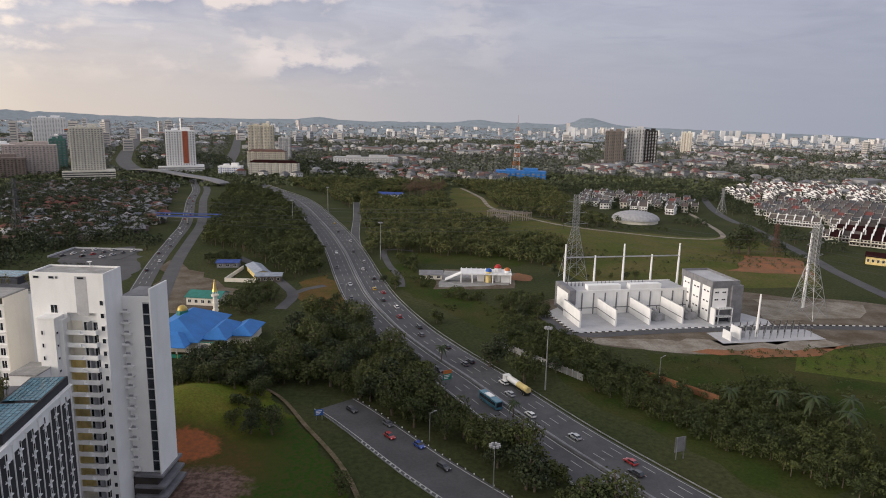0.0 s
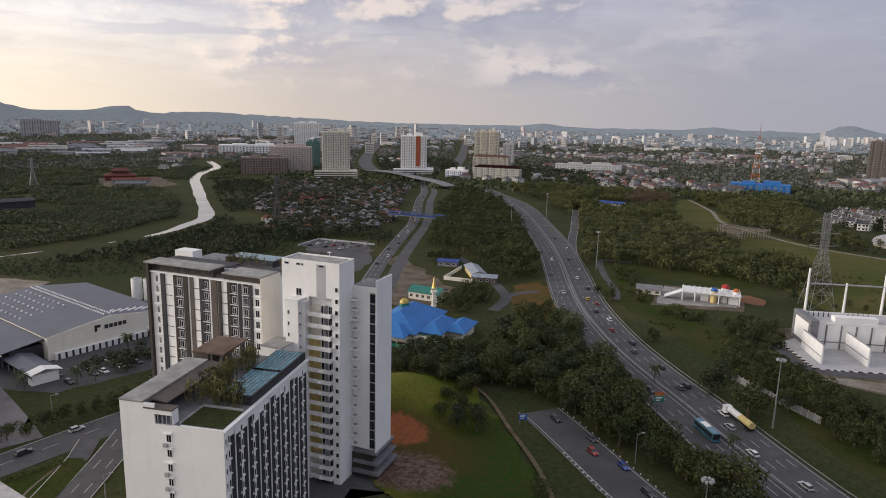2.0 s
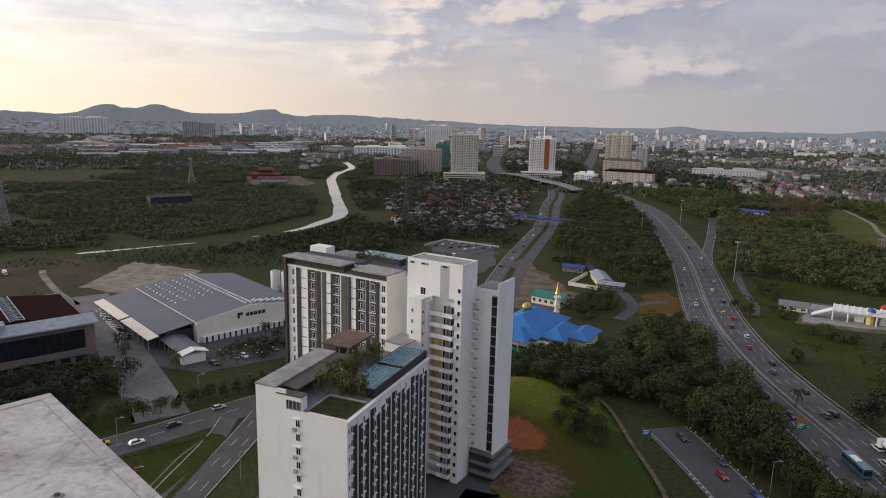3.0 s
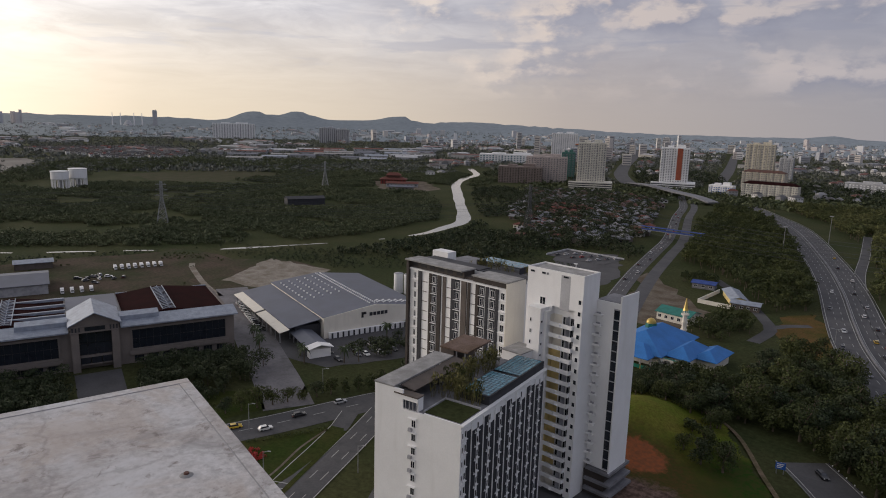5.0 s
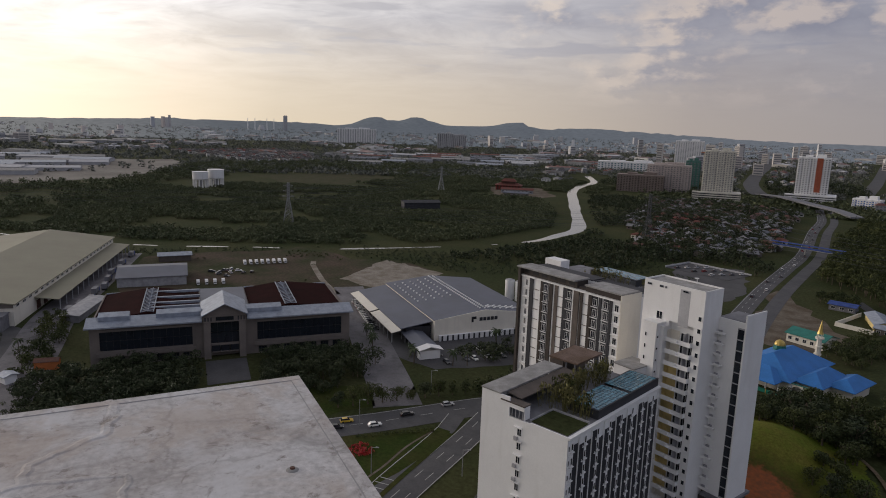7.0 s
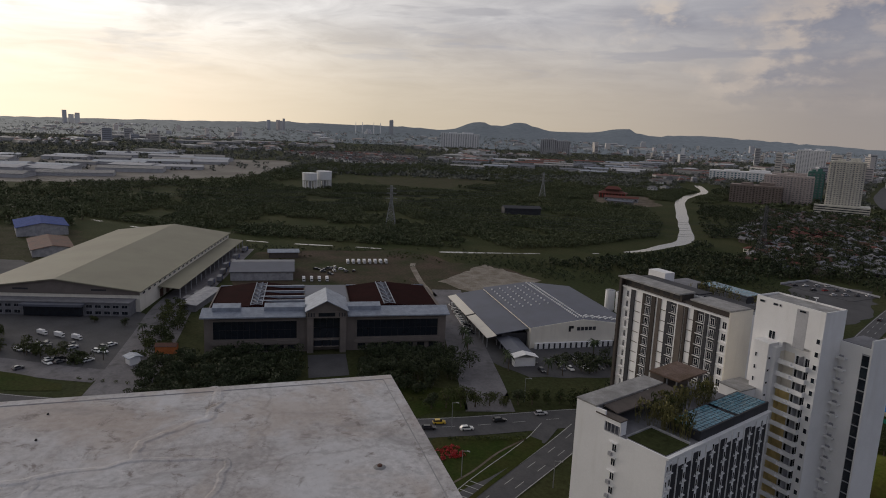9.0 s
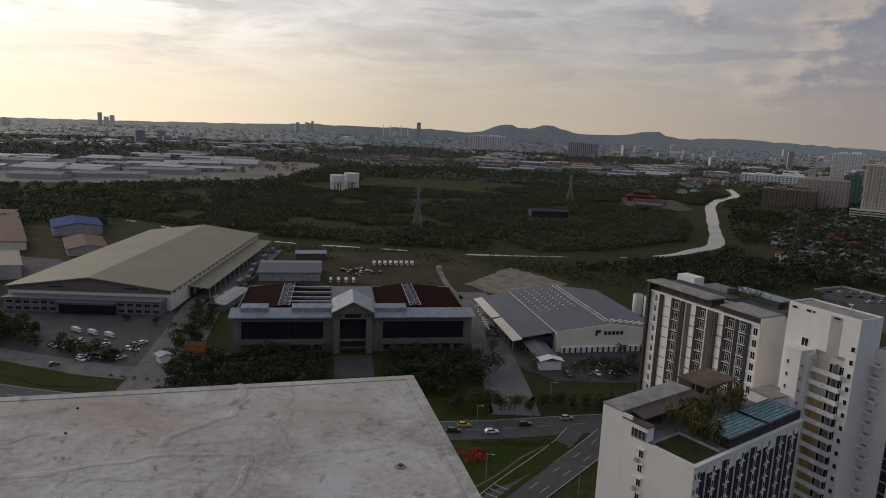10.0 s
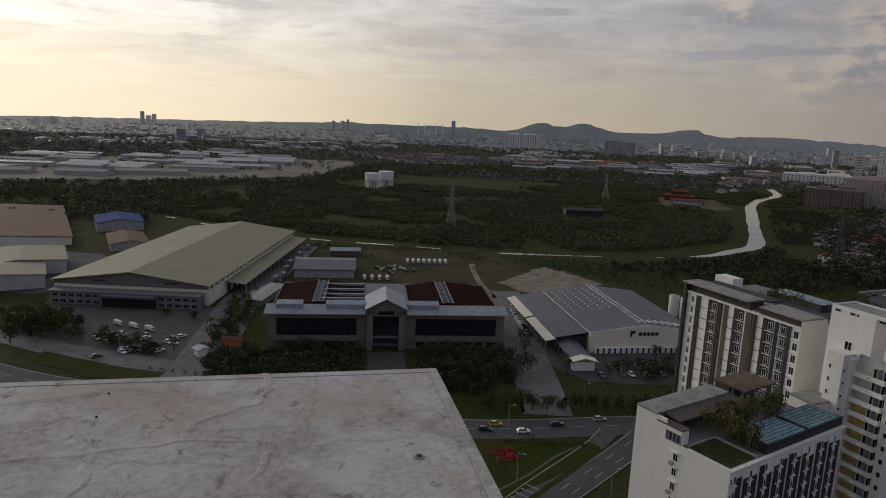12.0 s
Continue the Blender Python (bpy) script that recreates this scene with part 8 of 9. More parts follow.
# ---------------------------------------------------------------- woods
KEEP_OFF = [(hw, 17.5), (ramp_line, 10.5), (art, 15), (rl, 4), ([v for v in rl if v.y > 430], 12), (offset_line([v for v in rl if v.y > 430], -8), 10), ([v for v in rl if 150 < v.y < 430], 7), (spline([(*p, 0) for p in SLIP]), 6)]
FOOTPRINTS = [(-112, 264, 24), (-92, 270, 17), (-116, 294, 6), (-130, 318, 13), (-126, 380, 17), (-147, 398, 9), (-245, 422, 30), (10, 390, 20), (160, 632, 27), (-90, 113, 34), (-88, 147, 16), (-124, 155, 27),
              (-66, 392, 0), (66, 392, 8), (173, 326, 9), (75, 227, 5), (83, 216, 5)]

BARE = [[(-1074, 421), (-1087, 633), (-959, 655), (-896, 492), (-956, 414)], [(-790, 690), (-740, 760), (-640, 690), (-625, 630), (-690, 620)], [(-640, 415), (-600, 400), (-572, 440), (-575, 470), (-625, 480)]]
FOOTPRINTS += [(-452, 1040, 30), (-490, 1120, 28), (-340, 1125, 36), (-436, 1405, 34), (-385, 1400, 18), (-362, 1008, 22), (-296, 1012, 42), (-628, 940, 36), (-648, 892, 38), (-690, 1010, 30), (-632, 1010, 16), (-515, 888, 40), (-517, -21, 28), (-600, -30, 30), (-913, 284, 14), (-922, 308, 14), (-573, 258, 8)]


def clear(places, margin=0.0):
    """Only those places that no road, river or building takes."""
    p = np.asarray(places, float).reshape(-1, 2)
    keep = np.ones(len(p), bool)
    for line, gap in KEEP_OFF:
        q = np.array([(v.x, v.y) for v in line])
        for i in range(0, len(p), 400):
            d = np.hypot(p[i:i + 400, None, 0] - q[None, :, 0], p[i:i + 400, None, 1] - q[None, :, 1]).min(1)
            keep[i:i + 400] &= d > gap + margin
    for poly in BARE:
        keep &= ~inside(poly, p[:, 0], p[:, 1])
    for x, y, r in FOOTPRINTS:
        keep &= np.hypot(p[:, 0] - x, p[:, 1] - y) > r
    return p[keep]


WOODS = [
    ("woodland", "dense green roadside wood", [[(-205, 470), (-271, 737), (-292, 800), (-240, 850), (-215, 760), (-140, 600), (-100, 490), (-74, 405), (-86, 386), (-97, 372), (-112, 388), (-150, 440)]], 6.3, 2.5, 7.5, 4.2, 7, 38, 0.62, 1, "leaf"),
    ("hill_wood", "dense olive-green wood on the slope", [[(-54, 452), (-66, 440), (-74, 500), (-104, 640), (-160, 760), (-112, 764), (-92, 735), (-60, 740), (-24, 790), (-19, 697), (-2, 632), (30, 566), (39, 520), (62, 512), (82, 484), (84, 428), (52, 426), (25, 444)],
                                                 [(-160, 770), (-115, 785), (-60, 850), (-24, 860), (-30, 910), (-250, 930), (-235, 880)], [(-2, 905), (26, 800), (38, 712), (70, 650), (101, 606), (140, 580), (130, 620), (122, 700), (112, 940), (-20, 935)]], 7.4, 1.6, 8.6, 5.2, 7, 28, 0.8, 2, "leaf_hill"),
    ("riverside_scrub", "wide dark scrub along the river", [[(-813, -99), (-746, 58), (-1000, 256), (-900, 420), (-760, 560), (-620, 640), (-520, 560), (-440, 470), (-420, 350), (-430, 290), (-480, 200), (-540, 120), (-600, 60), (-680, 0)],
                                                            [(-640, 800), (-700, 900), (-1000, 1000), (-1150, 760), (-900, 520), (-760, 560)]], 5.2, 0.2, 3.8, 4.0, 4, 12, 0.95, 3, "leaf_scrub"),
    ("bank_scrub", "low scrub on the river bank", [[(-375, 290), (-375, 420), (-400, 480), (-330, 480), (-265, 445), (-290, 330)], [(-620, 740), (-500, 590), (-420, 520), (-400, 640), (-560, 820)]], 7.5, 0.6, 5.0, 4.4, 5, 10, 1.0, 4, "leaf_dark"),
    ("plot_wood", "tall scrub and young trees round the substation plot", [[(16, 300), (34, 294), (52, 268), (68, 242), (86, 224), (107, 233), (121, 236), (126, 220), (122, 203), (116, 189), (128, 181), (170, 176), (200, 150), (150, 128), (110, 152), (94, 164), (82, 177), (70, 192), (58, 207), (47, 222), (46, 233), (18, 266)]], 4.0, 0.5, 6.0, 3.2, 6, 40, 0.42, 5, "leaf"),
    ("garden_trees", "many garden trees between the village houses", [VILLAGE_AREA, [(-330, 430), (-200, 430), (-200, 470), (-330, 490)]], 7.0, 1.2, 6.6, 4.1, 5, 12, 0.85, 6, "leaf_dark"),
    ("estate_trees", "street trees between the estate houses", [[(136, 840), (198, 860), (272, 800), (330, 830), (345, 960), (270, 1010), (110, 960)], [(262, 485), (296, 500), (296, 560), (292, 640), (278, 660), (272, 600), (263, 540)], [(276, 690), (310, 690), (330, 760), (345, 900), (300, 830)], [(128, 726), (212, 684), (240, 690), (272, 790), (190, 850), (130, 815)], [(320, 750), (400, 800), (570, 780), (600, 960), (435, 1015), (340, 900)], [(196, 612), (224, 606), (226, 640), (196, 650)], [(228, 452), (240, 448), (252, 545), (262, 620), (255, 630), (240, 560)], [(383, 1010), (526, 1042), (560, 1250), (450, 1331)]], 9.5, 0.6, 6.0, 4.4, 5, 14, 0.8, 7, "leaf_dark"),
    ("office_belt", "dense dark trees before the office", [[(-263, 16), (-264, 38), (-253, 73), (-228, 68), (-206, 58), (-200, 40), (-230, 10)], [(-244, 97), (-234, 130), (-215, 134), (-206, 128), (-198, 112), (-206, 78), (-222, 90)]], 5.0, 1.0, 5.6, 3.9, 8, 50, 0.44, 8, "leaf_dark"),
    ("yard_bushes", "bushes and trees round the lorry yard", [[(-309, -57), (-310, -47), (-326, -37), (-357, -56), (-346, -68)], [(-306, -40), (-288, -22), (-273, -4), (-277, -1), (-293, -19), (-312, -36)], [(-352, 46), (-300, 36), (-262, 22), (-272, 14), (-345, 34)]], 5.4, 0.6, 5.0, 3.6, 6, 40, 0.45, 14, "leaf"),
    ("lane_trees", "garden trees along the mosque lane", [[(-118, 302), (-98, 300), (-94, 330), (-106, 348), (-118, 340)], [(-175, 300), (-150, 310), (-160, 345), (-178, 350)], [(-165, 420), (-150, 425), (-140, 408), (-165, 400)]], 5.2, 1.0, 5.5, 3.4, 7, 44, 0.42, 9, "leaf"),
    ("hotel_trees", "trees and hedges behind the hotel", [[(-205, 165), (-170, 185), (-150, 250), (-170, 330), (-200, 330), (-230, 270), (-205, 225)]], 7.0, 1.0, 5.5, 3.6, 6, 40, 0.5, 10, "leaf_dark"),
    ("town_wood", "dark trees between the towers of the town", [[(-520, 1060), (-600, 1190), (-700, 1400), (-620, 1480), (-480, 1330), (-420, 1180)], [(-250, 1040), (-120, 985), (-50, 1100), (-150, 1330), (-330, 1330), (-380, 1180), (-300, 1160)],
                                                             [(-760, 900), (-660, 960), (-560, 1000), (-600, 1080), (-820, 1040)]], 13, 0.4, 8.0, 7.6, 3, 12, 1.7, 15, "leaf_dark"),
    ("far_wood", "dark woods beyond the scrub", [[(-1150, 500), (-1000, 256), (-1060, 215), (-1230, 330), (-1390, 440), (-1390, 700), (-1330, 760), (-1200, 960), (-1080, 1150), (-1080, 760)], [(-813, -99), (-960, -190), (-985, -60), (-1000, 60), (-1050, 210), (-1000, 256), (-746, 58)], [(-700, 10), (-813, -99), (-1050, -260), (-960, -330), (-760, -230), (-640, -150), (-640, -60), (-620, -10)],
                                                [(560, 740), (700, 700), (900, 1000), (700, 1250), (620, 980)]], 12, 0.3, 7.0, 7.2, 5, 14, 1.25, 11, "leaf_scrub"),
]
for nm, lab, polys, gap, base, high, wide, lumps, each, size, seed, mt in WOODS:
    woodland(nm, lab, polys, gap, base, high, wide, lumps, each, size, seed, mt, gaps={"riverside_scrub": 0.22, "far_wood": 0.2, "bank_scrub": 0.3}.get(nm, 0.0))


def tree_kind(seed, high, wide, mat="leaf", each=80, lumps=13, size=0.36):
    """One broad-leaved tree: a tapered trunk with limbs, and a crown of many leaf sheets."""
    r = np.random.default_rng(seed)
    top = thing("tree", "broad dark green tree with an uneven crown", "tree", "broad-leaved trees")
    bm = bmesh.new()
    t = high * 0.42
    loft(bm, [ring(0, 0, -0.4, wide * 0.085, 7), ring(0.1, 0, t * 0.5, wide * 0.06, 7), ring(0.15, 0.1, t, wide * 0.045, 7)])
    for k in range(6):
        a = k * math.tau / 6 + r.uniform(-0.4, 0.4)
        e = Vector((math.cos(a) * wide * 0.5, math.sin(a) * wide * 0.5, high * r.uniform(0.55, 0.8)))
        bar(bm, (0.12, 0.05, t * r.uniform(0.6, 0.98)), e, wide * 0.02)
    part("trunk", bm, "bark", top)
    c, q = crown_lumps(0, 0, high * 0.12, high * 0.85, wide, r, lumps)
    v = leaf_sheets(np.array(c), np.array(q), each, size, r)
    me = flat_mesh("crown", v, np.arange(len(v)).reshape(-1, 4))
    me.materials.append(M[mat])
    part("crown", me, None, top)
    return top


def palm_kind():
    top = thing("palm", "palm with a slim trunk and arching fronds", "palm", "palms")
    part("trunk", loft(bmesh.new(), [ring(0, 0, -0.3, 0.26, 7), ring(0.1, 0, 3, 0.2, 7), ring(0.15, 0.05, 6.4, 0.17, 7)]), "bark", top)
    r = random.Random(2)
    for k in range(13):
        a, up = k * 2.4, r.uniform(0.1, 1.0)
        bm = bmesh.new()
        sec = []
        for i in range(6):
            t = i / 5
            rad = 3.0 * t
            z = 6.4 + up * 2.2 * t - (1.2 + 1.6 * (1 - up)) * t * t * 1.6
            w = 0.42 * math.sin(math.pi * min(0.97, t * 0.9 + 0.1))
            c, s = math.cos(a), math.sin(a)
            sec.append([(rad * c - w * s, rad * s + w * c, z - w * 0.5), (rad * c, rad * s, z), (rad * c + w * s, rad * s - w * c, z - w * 0.5)])
        loft(bm, sec, close=False, caps=False)
        part("frond", bm, "palm", top)
    return top


KINDS = [tree_kind(40 + k, h, w, mt) for k, (h, w, mt) in enumerate(((11, 5.2, "leaf"), (9, 4.4, "leaf"), (13, 6.0, "leaf"), (7.0, 3.8, "leaf"), (10, 4.8, "leaf_dark")))]
for k, kk in enumerate(KINDS):
    kk.matrix_basis = pose(-95 + 9 * k, 229 + 2 * k, rise(-95 + 9 * k, 229 + 2 * k))
GROVE = [(-84, 243), (-74, 258), (-76, 296), (-60, 300), (-44, 300), (-33, 274), (-21, 254), (-11, 238), (-9, 224), (-17, 202), (-31, 206), (-52, 216), (-65, 214), (-82, 214), (-104, 226), (-104, 236)]
BETWEEN = [(-40, 208), (-22, 232), (-16, 214), (2, 191), (18, 184), (36, 166), (48, 150), (36, 138), (22, 150), (8, 170), (-6, 183), (-22, 193)]
BACK = [(-114, 206), (-68, 200), (-60, 206), (-78, 217), (-108, 224)]
SPOTS = [((x, y), s) for x, y, s in ((-12, 296, 1.0), (11, 242, 1.35), (14, 247, 1.1), (23, 227, 1.3), (27, 231, 1.0), (19, 259, 0.55), (27, 249, 0.6), (36, 238.5, 0.65), (33, 242, 0.5), (-68, 181, 0.8), (-62, 179, 0.85), (-56, 180, 0.8), (-64, 188, 0.9), (-58, 188, 0.8), (-70, 192, 0.9), (-38, 355, 0.8), (-46, 366, 0.7),
                                      (203, 486, 2.0), (209, 483, 1.7), (197, 484, 1.6), (75, 394, 0.5), (82, 398, 0.5), (90, 395, 0.55), (98, 392, 0.5), (105, 396, 0.5), (-72, 318, 0.9), (-64, 322, 0.8), (30, 312, 0.9), (36, 306, 0.8), (24, 322, 0.8), (34, 318, 0.8), (28, 306, 0.7), (70, 408, 0.9), (56, 402, 0.9), (-30, 150, 0.6), (-24, 142, 0.5),
                                      (-304, -57, 1.2), (-307, -47, 1.25), (-311, -38, 1.15), (-313, -52, 1.2), (-318, -44, 1.1), (-320, -34, 0.9), (-296, -20, 0.5), (-290, -10, 0.5), (-280, -3, 0.55), (-322, -44, 0.6), (-330, 2, 0.5), (-318, 14, 0.5), (-352, 2, 0.4))]
avenue_line = spline([(*p, 0) for p in AVENUE[1:9]], 4.6)
SPOTS += [((p.x, p.y), 0.82) for p in offset_line(avenue_line, -9.6) if p.y > 148]
SPOTS += [((-186 + 1.55 * i, 101 + 4.9 * i), 0.62) for i in range(10)]
SPOTS += [((96 + 6.2 * i, 594 - 1.1 * i), 0.45) for i in range(14)]
SPOTS += [(p, 1.15) for p in clear(scatter(BETWEEN, 5.6, 72), -2.0)] + [(p, 0.75) for p in scatter(BACK, 5.0, 73)]
SPOTS += [(p, 1.05) for p in clear(scatter(GROVE, 6.2, 71), -3.5)]


def low_scrub(name, label, polygons, gap, high, wide, seed, mat, gaps):
    """Low clumps of bushes and tall grass on open ground."""
    return woodland(name, label, polygons, gap, 0.0, high, wide, 2, 12, 0.42, seed, mat, False, gaps)


low_scrub("field_tufts", "low tufts of green on the bare field", [[(-466, 112), (-452, 212), (-400, 222), (-380, 200), (-352, 170), (-345, 140), (-372, 128), (-412, 150), (-425, 118)]], 4.6, 1.1, 1.6, 48, "leaf", -0.06)
low_scrub("field_scrub", "low bushes dotted over rough grass", [[(76, 262), (240, 292), (300, 250), (260, 150), (150, 120), (120, 160), (84, 215)]], 5.2, 2.4, 2.2, 41, "leaf", -0.1)
low_scrub("verge_scrub", "tufts and low bushes on the grass verges", [[(-52, 420), (-30, 380), (14, 330), (50, 285), (48, 250), (10, 290), (-30, 345)],
                                                                     [(-94, 362), (-83, 383), (-69, 359), (-58, 313), (-83, 325)]], 3.4, 1.0, 1.1, 42, "leaf", -0.08)
woodland("plot_bushes", "bushes and small trees beside the building plot", [[(16, 334), (30, 304), (44, 310), (44, 340), (30, 352)], [(-12, 342), (6, 326), (14, 340), (-4, 354)], [(-46, 440), (-34, 396), (-27, 392), (-32, 430)], [(-30, 372), (-22, 360), (-16, 366), (-24, 378)]],
         5.0, 0.3, 4.6, 3.0, 6, 40, 0.42, 46, "leaf")
low_scrub("slope_scrub", "bushes on the meadow slope", [[(44, 520), (60, 440), (100, 405), (190, 400), (230, 440), (215, 480), (150, 470), (90, 490)]], 6.5, 2.0, 2.2, 43, "leaf", -0.05)
low_scrub("marsh_scrub", "low clumps on the river flats", [[(-520, 60), (-430, 270), (-380, 300), (-300, 260), (-360, 250), (-450, 215), (-460, 120)], [(-380, 255), (-385, 420), (-330, 480), (-240, 440), (-225, 300), (-262, 262)]], 5.0, 1.8, 2.0, 44, "leaf_dark", 0.1)
woodland("bare_trees", "brown leafless trees on the hill", [[(-76, 795), (-28, 800), (-26, 836), (-70, 828)]], 6.5, 3.0, 17.0, 5.5, 7, 18, 0.6, 45, "twigs")
tree_count = 0
for i, ((x, y), k) in enumerate(SPOTS):
    if k == 0 or tree_count > 320:
        continue
    s = k * (0.75 + 0.45 * rng.random())
    copy_thing(KINDS[int(rng.integers(5))], pose(x, y, rise(x, y), 0, 0, rng.uniform(0, 360)) @ Matrix.Scale(s, 4))
    tree_count += 1
PALM = palm_kind()
PALM.matrix_basis = pose(-206, 146, 0)
for x, y, s in ((-196, 158, 1), (-193, 163, 0.9), (-206, 190, 1.1), (-214, 150, 0.8), (-246, 148, 0.9), (-240, 146, 1), (-233, 143, 0.9), (-228, 140, 1), (-8, 246, 1.0), (17, 198, 0.9),
                (104, 206, 1.4), (112, 200, 1.6), (124, 200, 1.5), (135, 195, 1.6), (118, 190, 1.5), (90, 210, 1.2), (-300, 20, 0.9), (-276, 4, 0.8)):
    copy_thing(PALM, pose(x, y, 0, 0, 0, 40 * x) @ Matrix.Scale(s, 4))


# ---------------------------------------------------------------- distance
ROAD_LINES = [np.array([(v.x, v.y) for v in spline([(*p, 0) for p in pts], 20)]) for _, pts, half in FAR_ROADS[:2]]


def far_town():
    """Houses, sheds and trees from about a kilometre to the horizon."""
    r = np.random.default_rng(5)
    n = 9000
    d = 1000 * (4450 / 1000) ** r.random(n)
    b = np.radians(r.uniform(-106, 44, n))
    x, y = d * np.sin(b), d * np.cos(b)
    deg = np.degrees(b)
    clump = np.array([noise.noise(Vector((p * 0.0035, q * 0.0035, 2.0))) for p, q in zip(x, y)])
    keep = (clump > np.where(deg < -44, 0.13, np.where(d < 1700, 0.06, -0.03))) & ~((deg < -44) & (d < 1700)) & ~((deg < -30) & (d < 1150))
    x, y, d, deg = x[keep], y[keep], d[keep], deg[keep]
    near_road = np.zeros(len(x), bool)
    for q in ROAD_LINES:
        for i in range(0, len(x), 500):
            near_road[i:i + 500] |= np.hypot(x[i:i + 500, None] - q[:, 0], y[i:i + 500, None] - q[:, 1]).min(1) < 34
    river_line = np.array([(v_.x, v_.y) for v_ in rl])
    for i in range(0, len(x), 500):
        near_road[i:i + 500] |= np.hypot(x[i:i + 500, None] - river_line[:, 0], y[i:i + 500, None] - river_line[:, 1]).min(1) < 60
    near_road |= (deg > -40) & (deg < -8) & (d < 1750) & (r.random(len(x)) < 0.72)
    x, y, d, deg, clump = x[~near_road], y[~near_road], d[~near_road], deg[~near_road], clump[keep][~near_road]
    n = len(x)
    turn = np.round(clump * 5) * 0.5 + r.normal(0, 0.05, n)
    shed = (r.random(n) < np.where(deg < -44, 0.14, 0.05)) & (d > 1250)
    w = np.where(shed, r.uniform(30, 75, n), r.uniform(8, 15, n))
    dp = np.where(shed, r.uniform(20, 40, n), r.uniform(8, 12, n))
    h = np.where(shed, r.uniform(7, 11, n), r.uniform(4, 9, n))
    base = np.array([land_height(b_, r_) if r_ > 2900 else 0.0 for b_, r_ in zip(deg, d)])
    h = h + base
    v, f = build_boxes(x, y, w, dp, h, turn)
    me = flat_mesh("walls", v, f)
    # wall colours are lightened to stand in for haze
    me.materials.append(palette("town_walls", [(0.6, 0.59, 0.57), (0.4, 0.39, 0.38), (0.66, 0.65, 0.64), (0.36, 0.36, 0.36), (0.48, 0.45, 0.41), (0.3, 0.3, 0.31)]))
    top = thing("far_town", "sprawl of small pale houses and sheds far off", "town", kind="stuff")
    part("walls", me, None, top)
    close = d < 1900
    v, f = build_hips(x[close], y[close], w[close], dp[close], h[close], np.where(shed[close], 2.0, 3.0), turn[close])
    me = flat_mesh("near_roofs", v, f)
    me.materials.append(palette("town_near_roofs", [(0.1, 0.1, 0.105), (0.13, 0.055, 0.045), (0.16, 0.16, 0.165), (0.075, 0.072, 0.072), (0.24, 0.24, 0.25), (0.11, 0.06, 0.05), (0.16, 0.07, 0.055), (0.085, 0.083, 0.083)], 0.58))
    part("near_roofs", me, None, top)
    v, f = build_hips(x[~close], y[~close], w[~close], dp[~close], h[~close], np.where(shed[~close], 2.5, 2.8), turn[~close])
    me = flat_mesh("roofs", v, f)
    # far roofs are paler and smoother than near ones, in place of haze
    me.materials.append(palette("town_hazed_roofs", [(0.2, 0.2, 0.21), (0.2, 0.1, 0.085), (0.27, 0.27, 0.28), (0.14, 0.135, 0.135), (0.46, 0.46, 0.48), (0.17, 0.1, 0.09), (0.25, 0.26, 0.28), (0.15, 0.15, 0.15)], 0.45))
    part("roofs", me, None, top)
    near = (d < 2300) & ~shed
    v, f = build_windows(x[near], y[near], w[near], dp[near], h[near], turn[near], 3, 2)
    me = flat_mesh("glazing", v, f)
    me.materials.append(M["grey"])
    part("glazing", me, None, top)
    n = 26000
    d = 900 * (4550 / 900) ** r.random(n)
    b = np.radians(r.uniform(-108, 46, n))
    x, y = d * np.sin(b), d * np.cos(b)
    ok = np.ones(n, bool)
    for q in ROAD_LINES:
        for i in range(0, n, 500):
            ok[i:i + 500] &= np.hypot(x[i:i + 500, None] - q[:, 0], y[i:i + 500, None] - q[:, 1]).min(1) > 26
    river_line = np.array([(v_.x, v_.y) for v_ in rl])
    for i in range(0, n, 500):
        ok[i:i + 500] &= np.hypot(x[i:i + 500, None] - river_line[:, 0], y[i:i + 500, None] - river_line[:, 1]).min(1) > 40
    ok &= ~((np.degrees(b) < -36) & (d < 1200))
    ok &= ~inside([(-1040, -240), (-1015, -110), (-1025, 55), (-1099, 245), (-1390, 400), (-1519, 418), (-1578, -52), (-1350, -247)], x, y) | (r.random(n) < 0.12)
    ok &= (d < 2900) | (r.random(n) < 0.4)
    x, y, d = x[ok], y[ok], d[ok]
    k = (d / 900) ** 0.6
    deg = np.degrees(np.arctan2(x, y))
    base = np.array([land_height(b_, r_) if r_ > 2900 else 0.0 for b_, r_ in zip(deg, d)])
    c = np.stack([x, y, 1.6 * k + base], 1)
    top = thing("far_trees", "dark trees scattered through the distant town", "trees", kind="stuff")
    # the farther crowns take the leaf colour that holds the haze
    for name, mat, which in (("near_foliage", "leaf_scrub", d < 1150), ("foliage", "leaf_far_hazed", d >= 1150)):
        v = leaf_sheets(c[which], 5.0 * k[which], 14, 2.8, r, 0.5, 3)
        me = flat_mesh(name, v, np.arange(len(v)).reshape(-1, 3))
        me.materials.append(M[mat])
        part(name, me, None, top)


far_town()


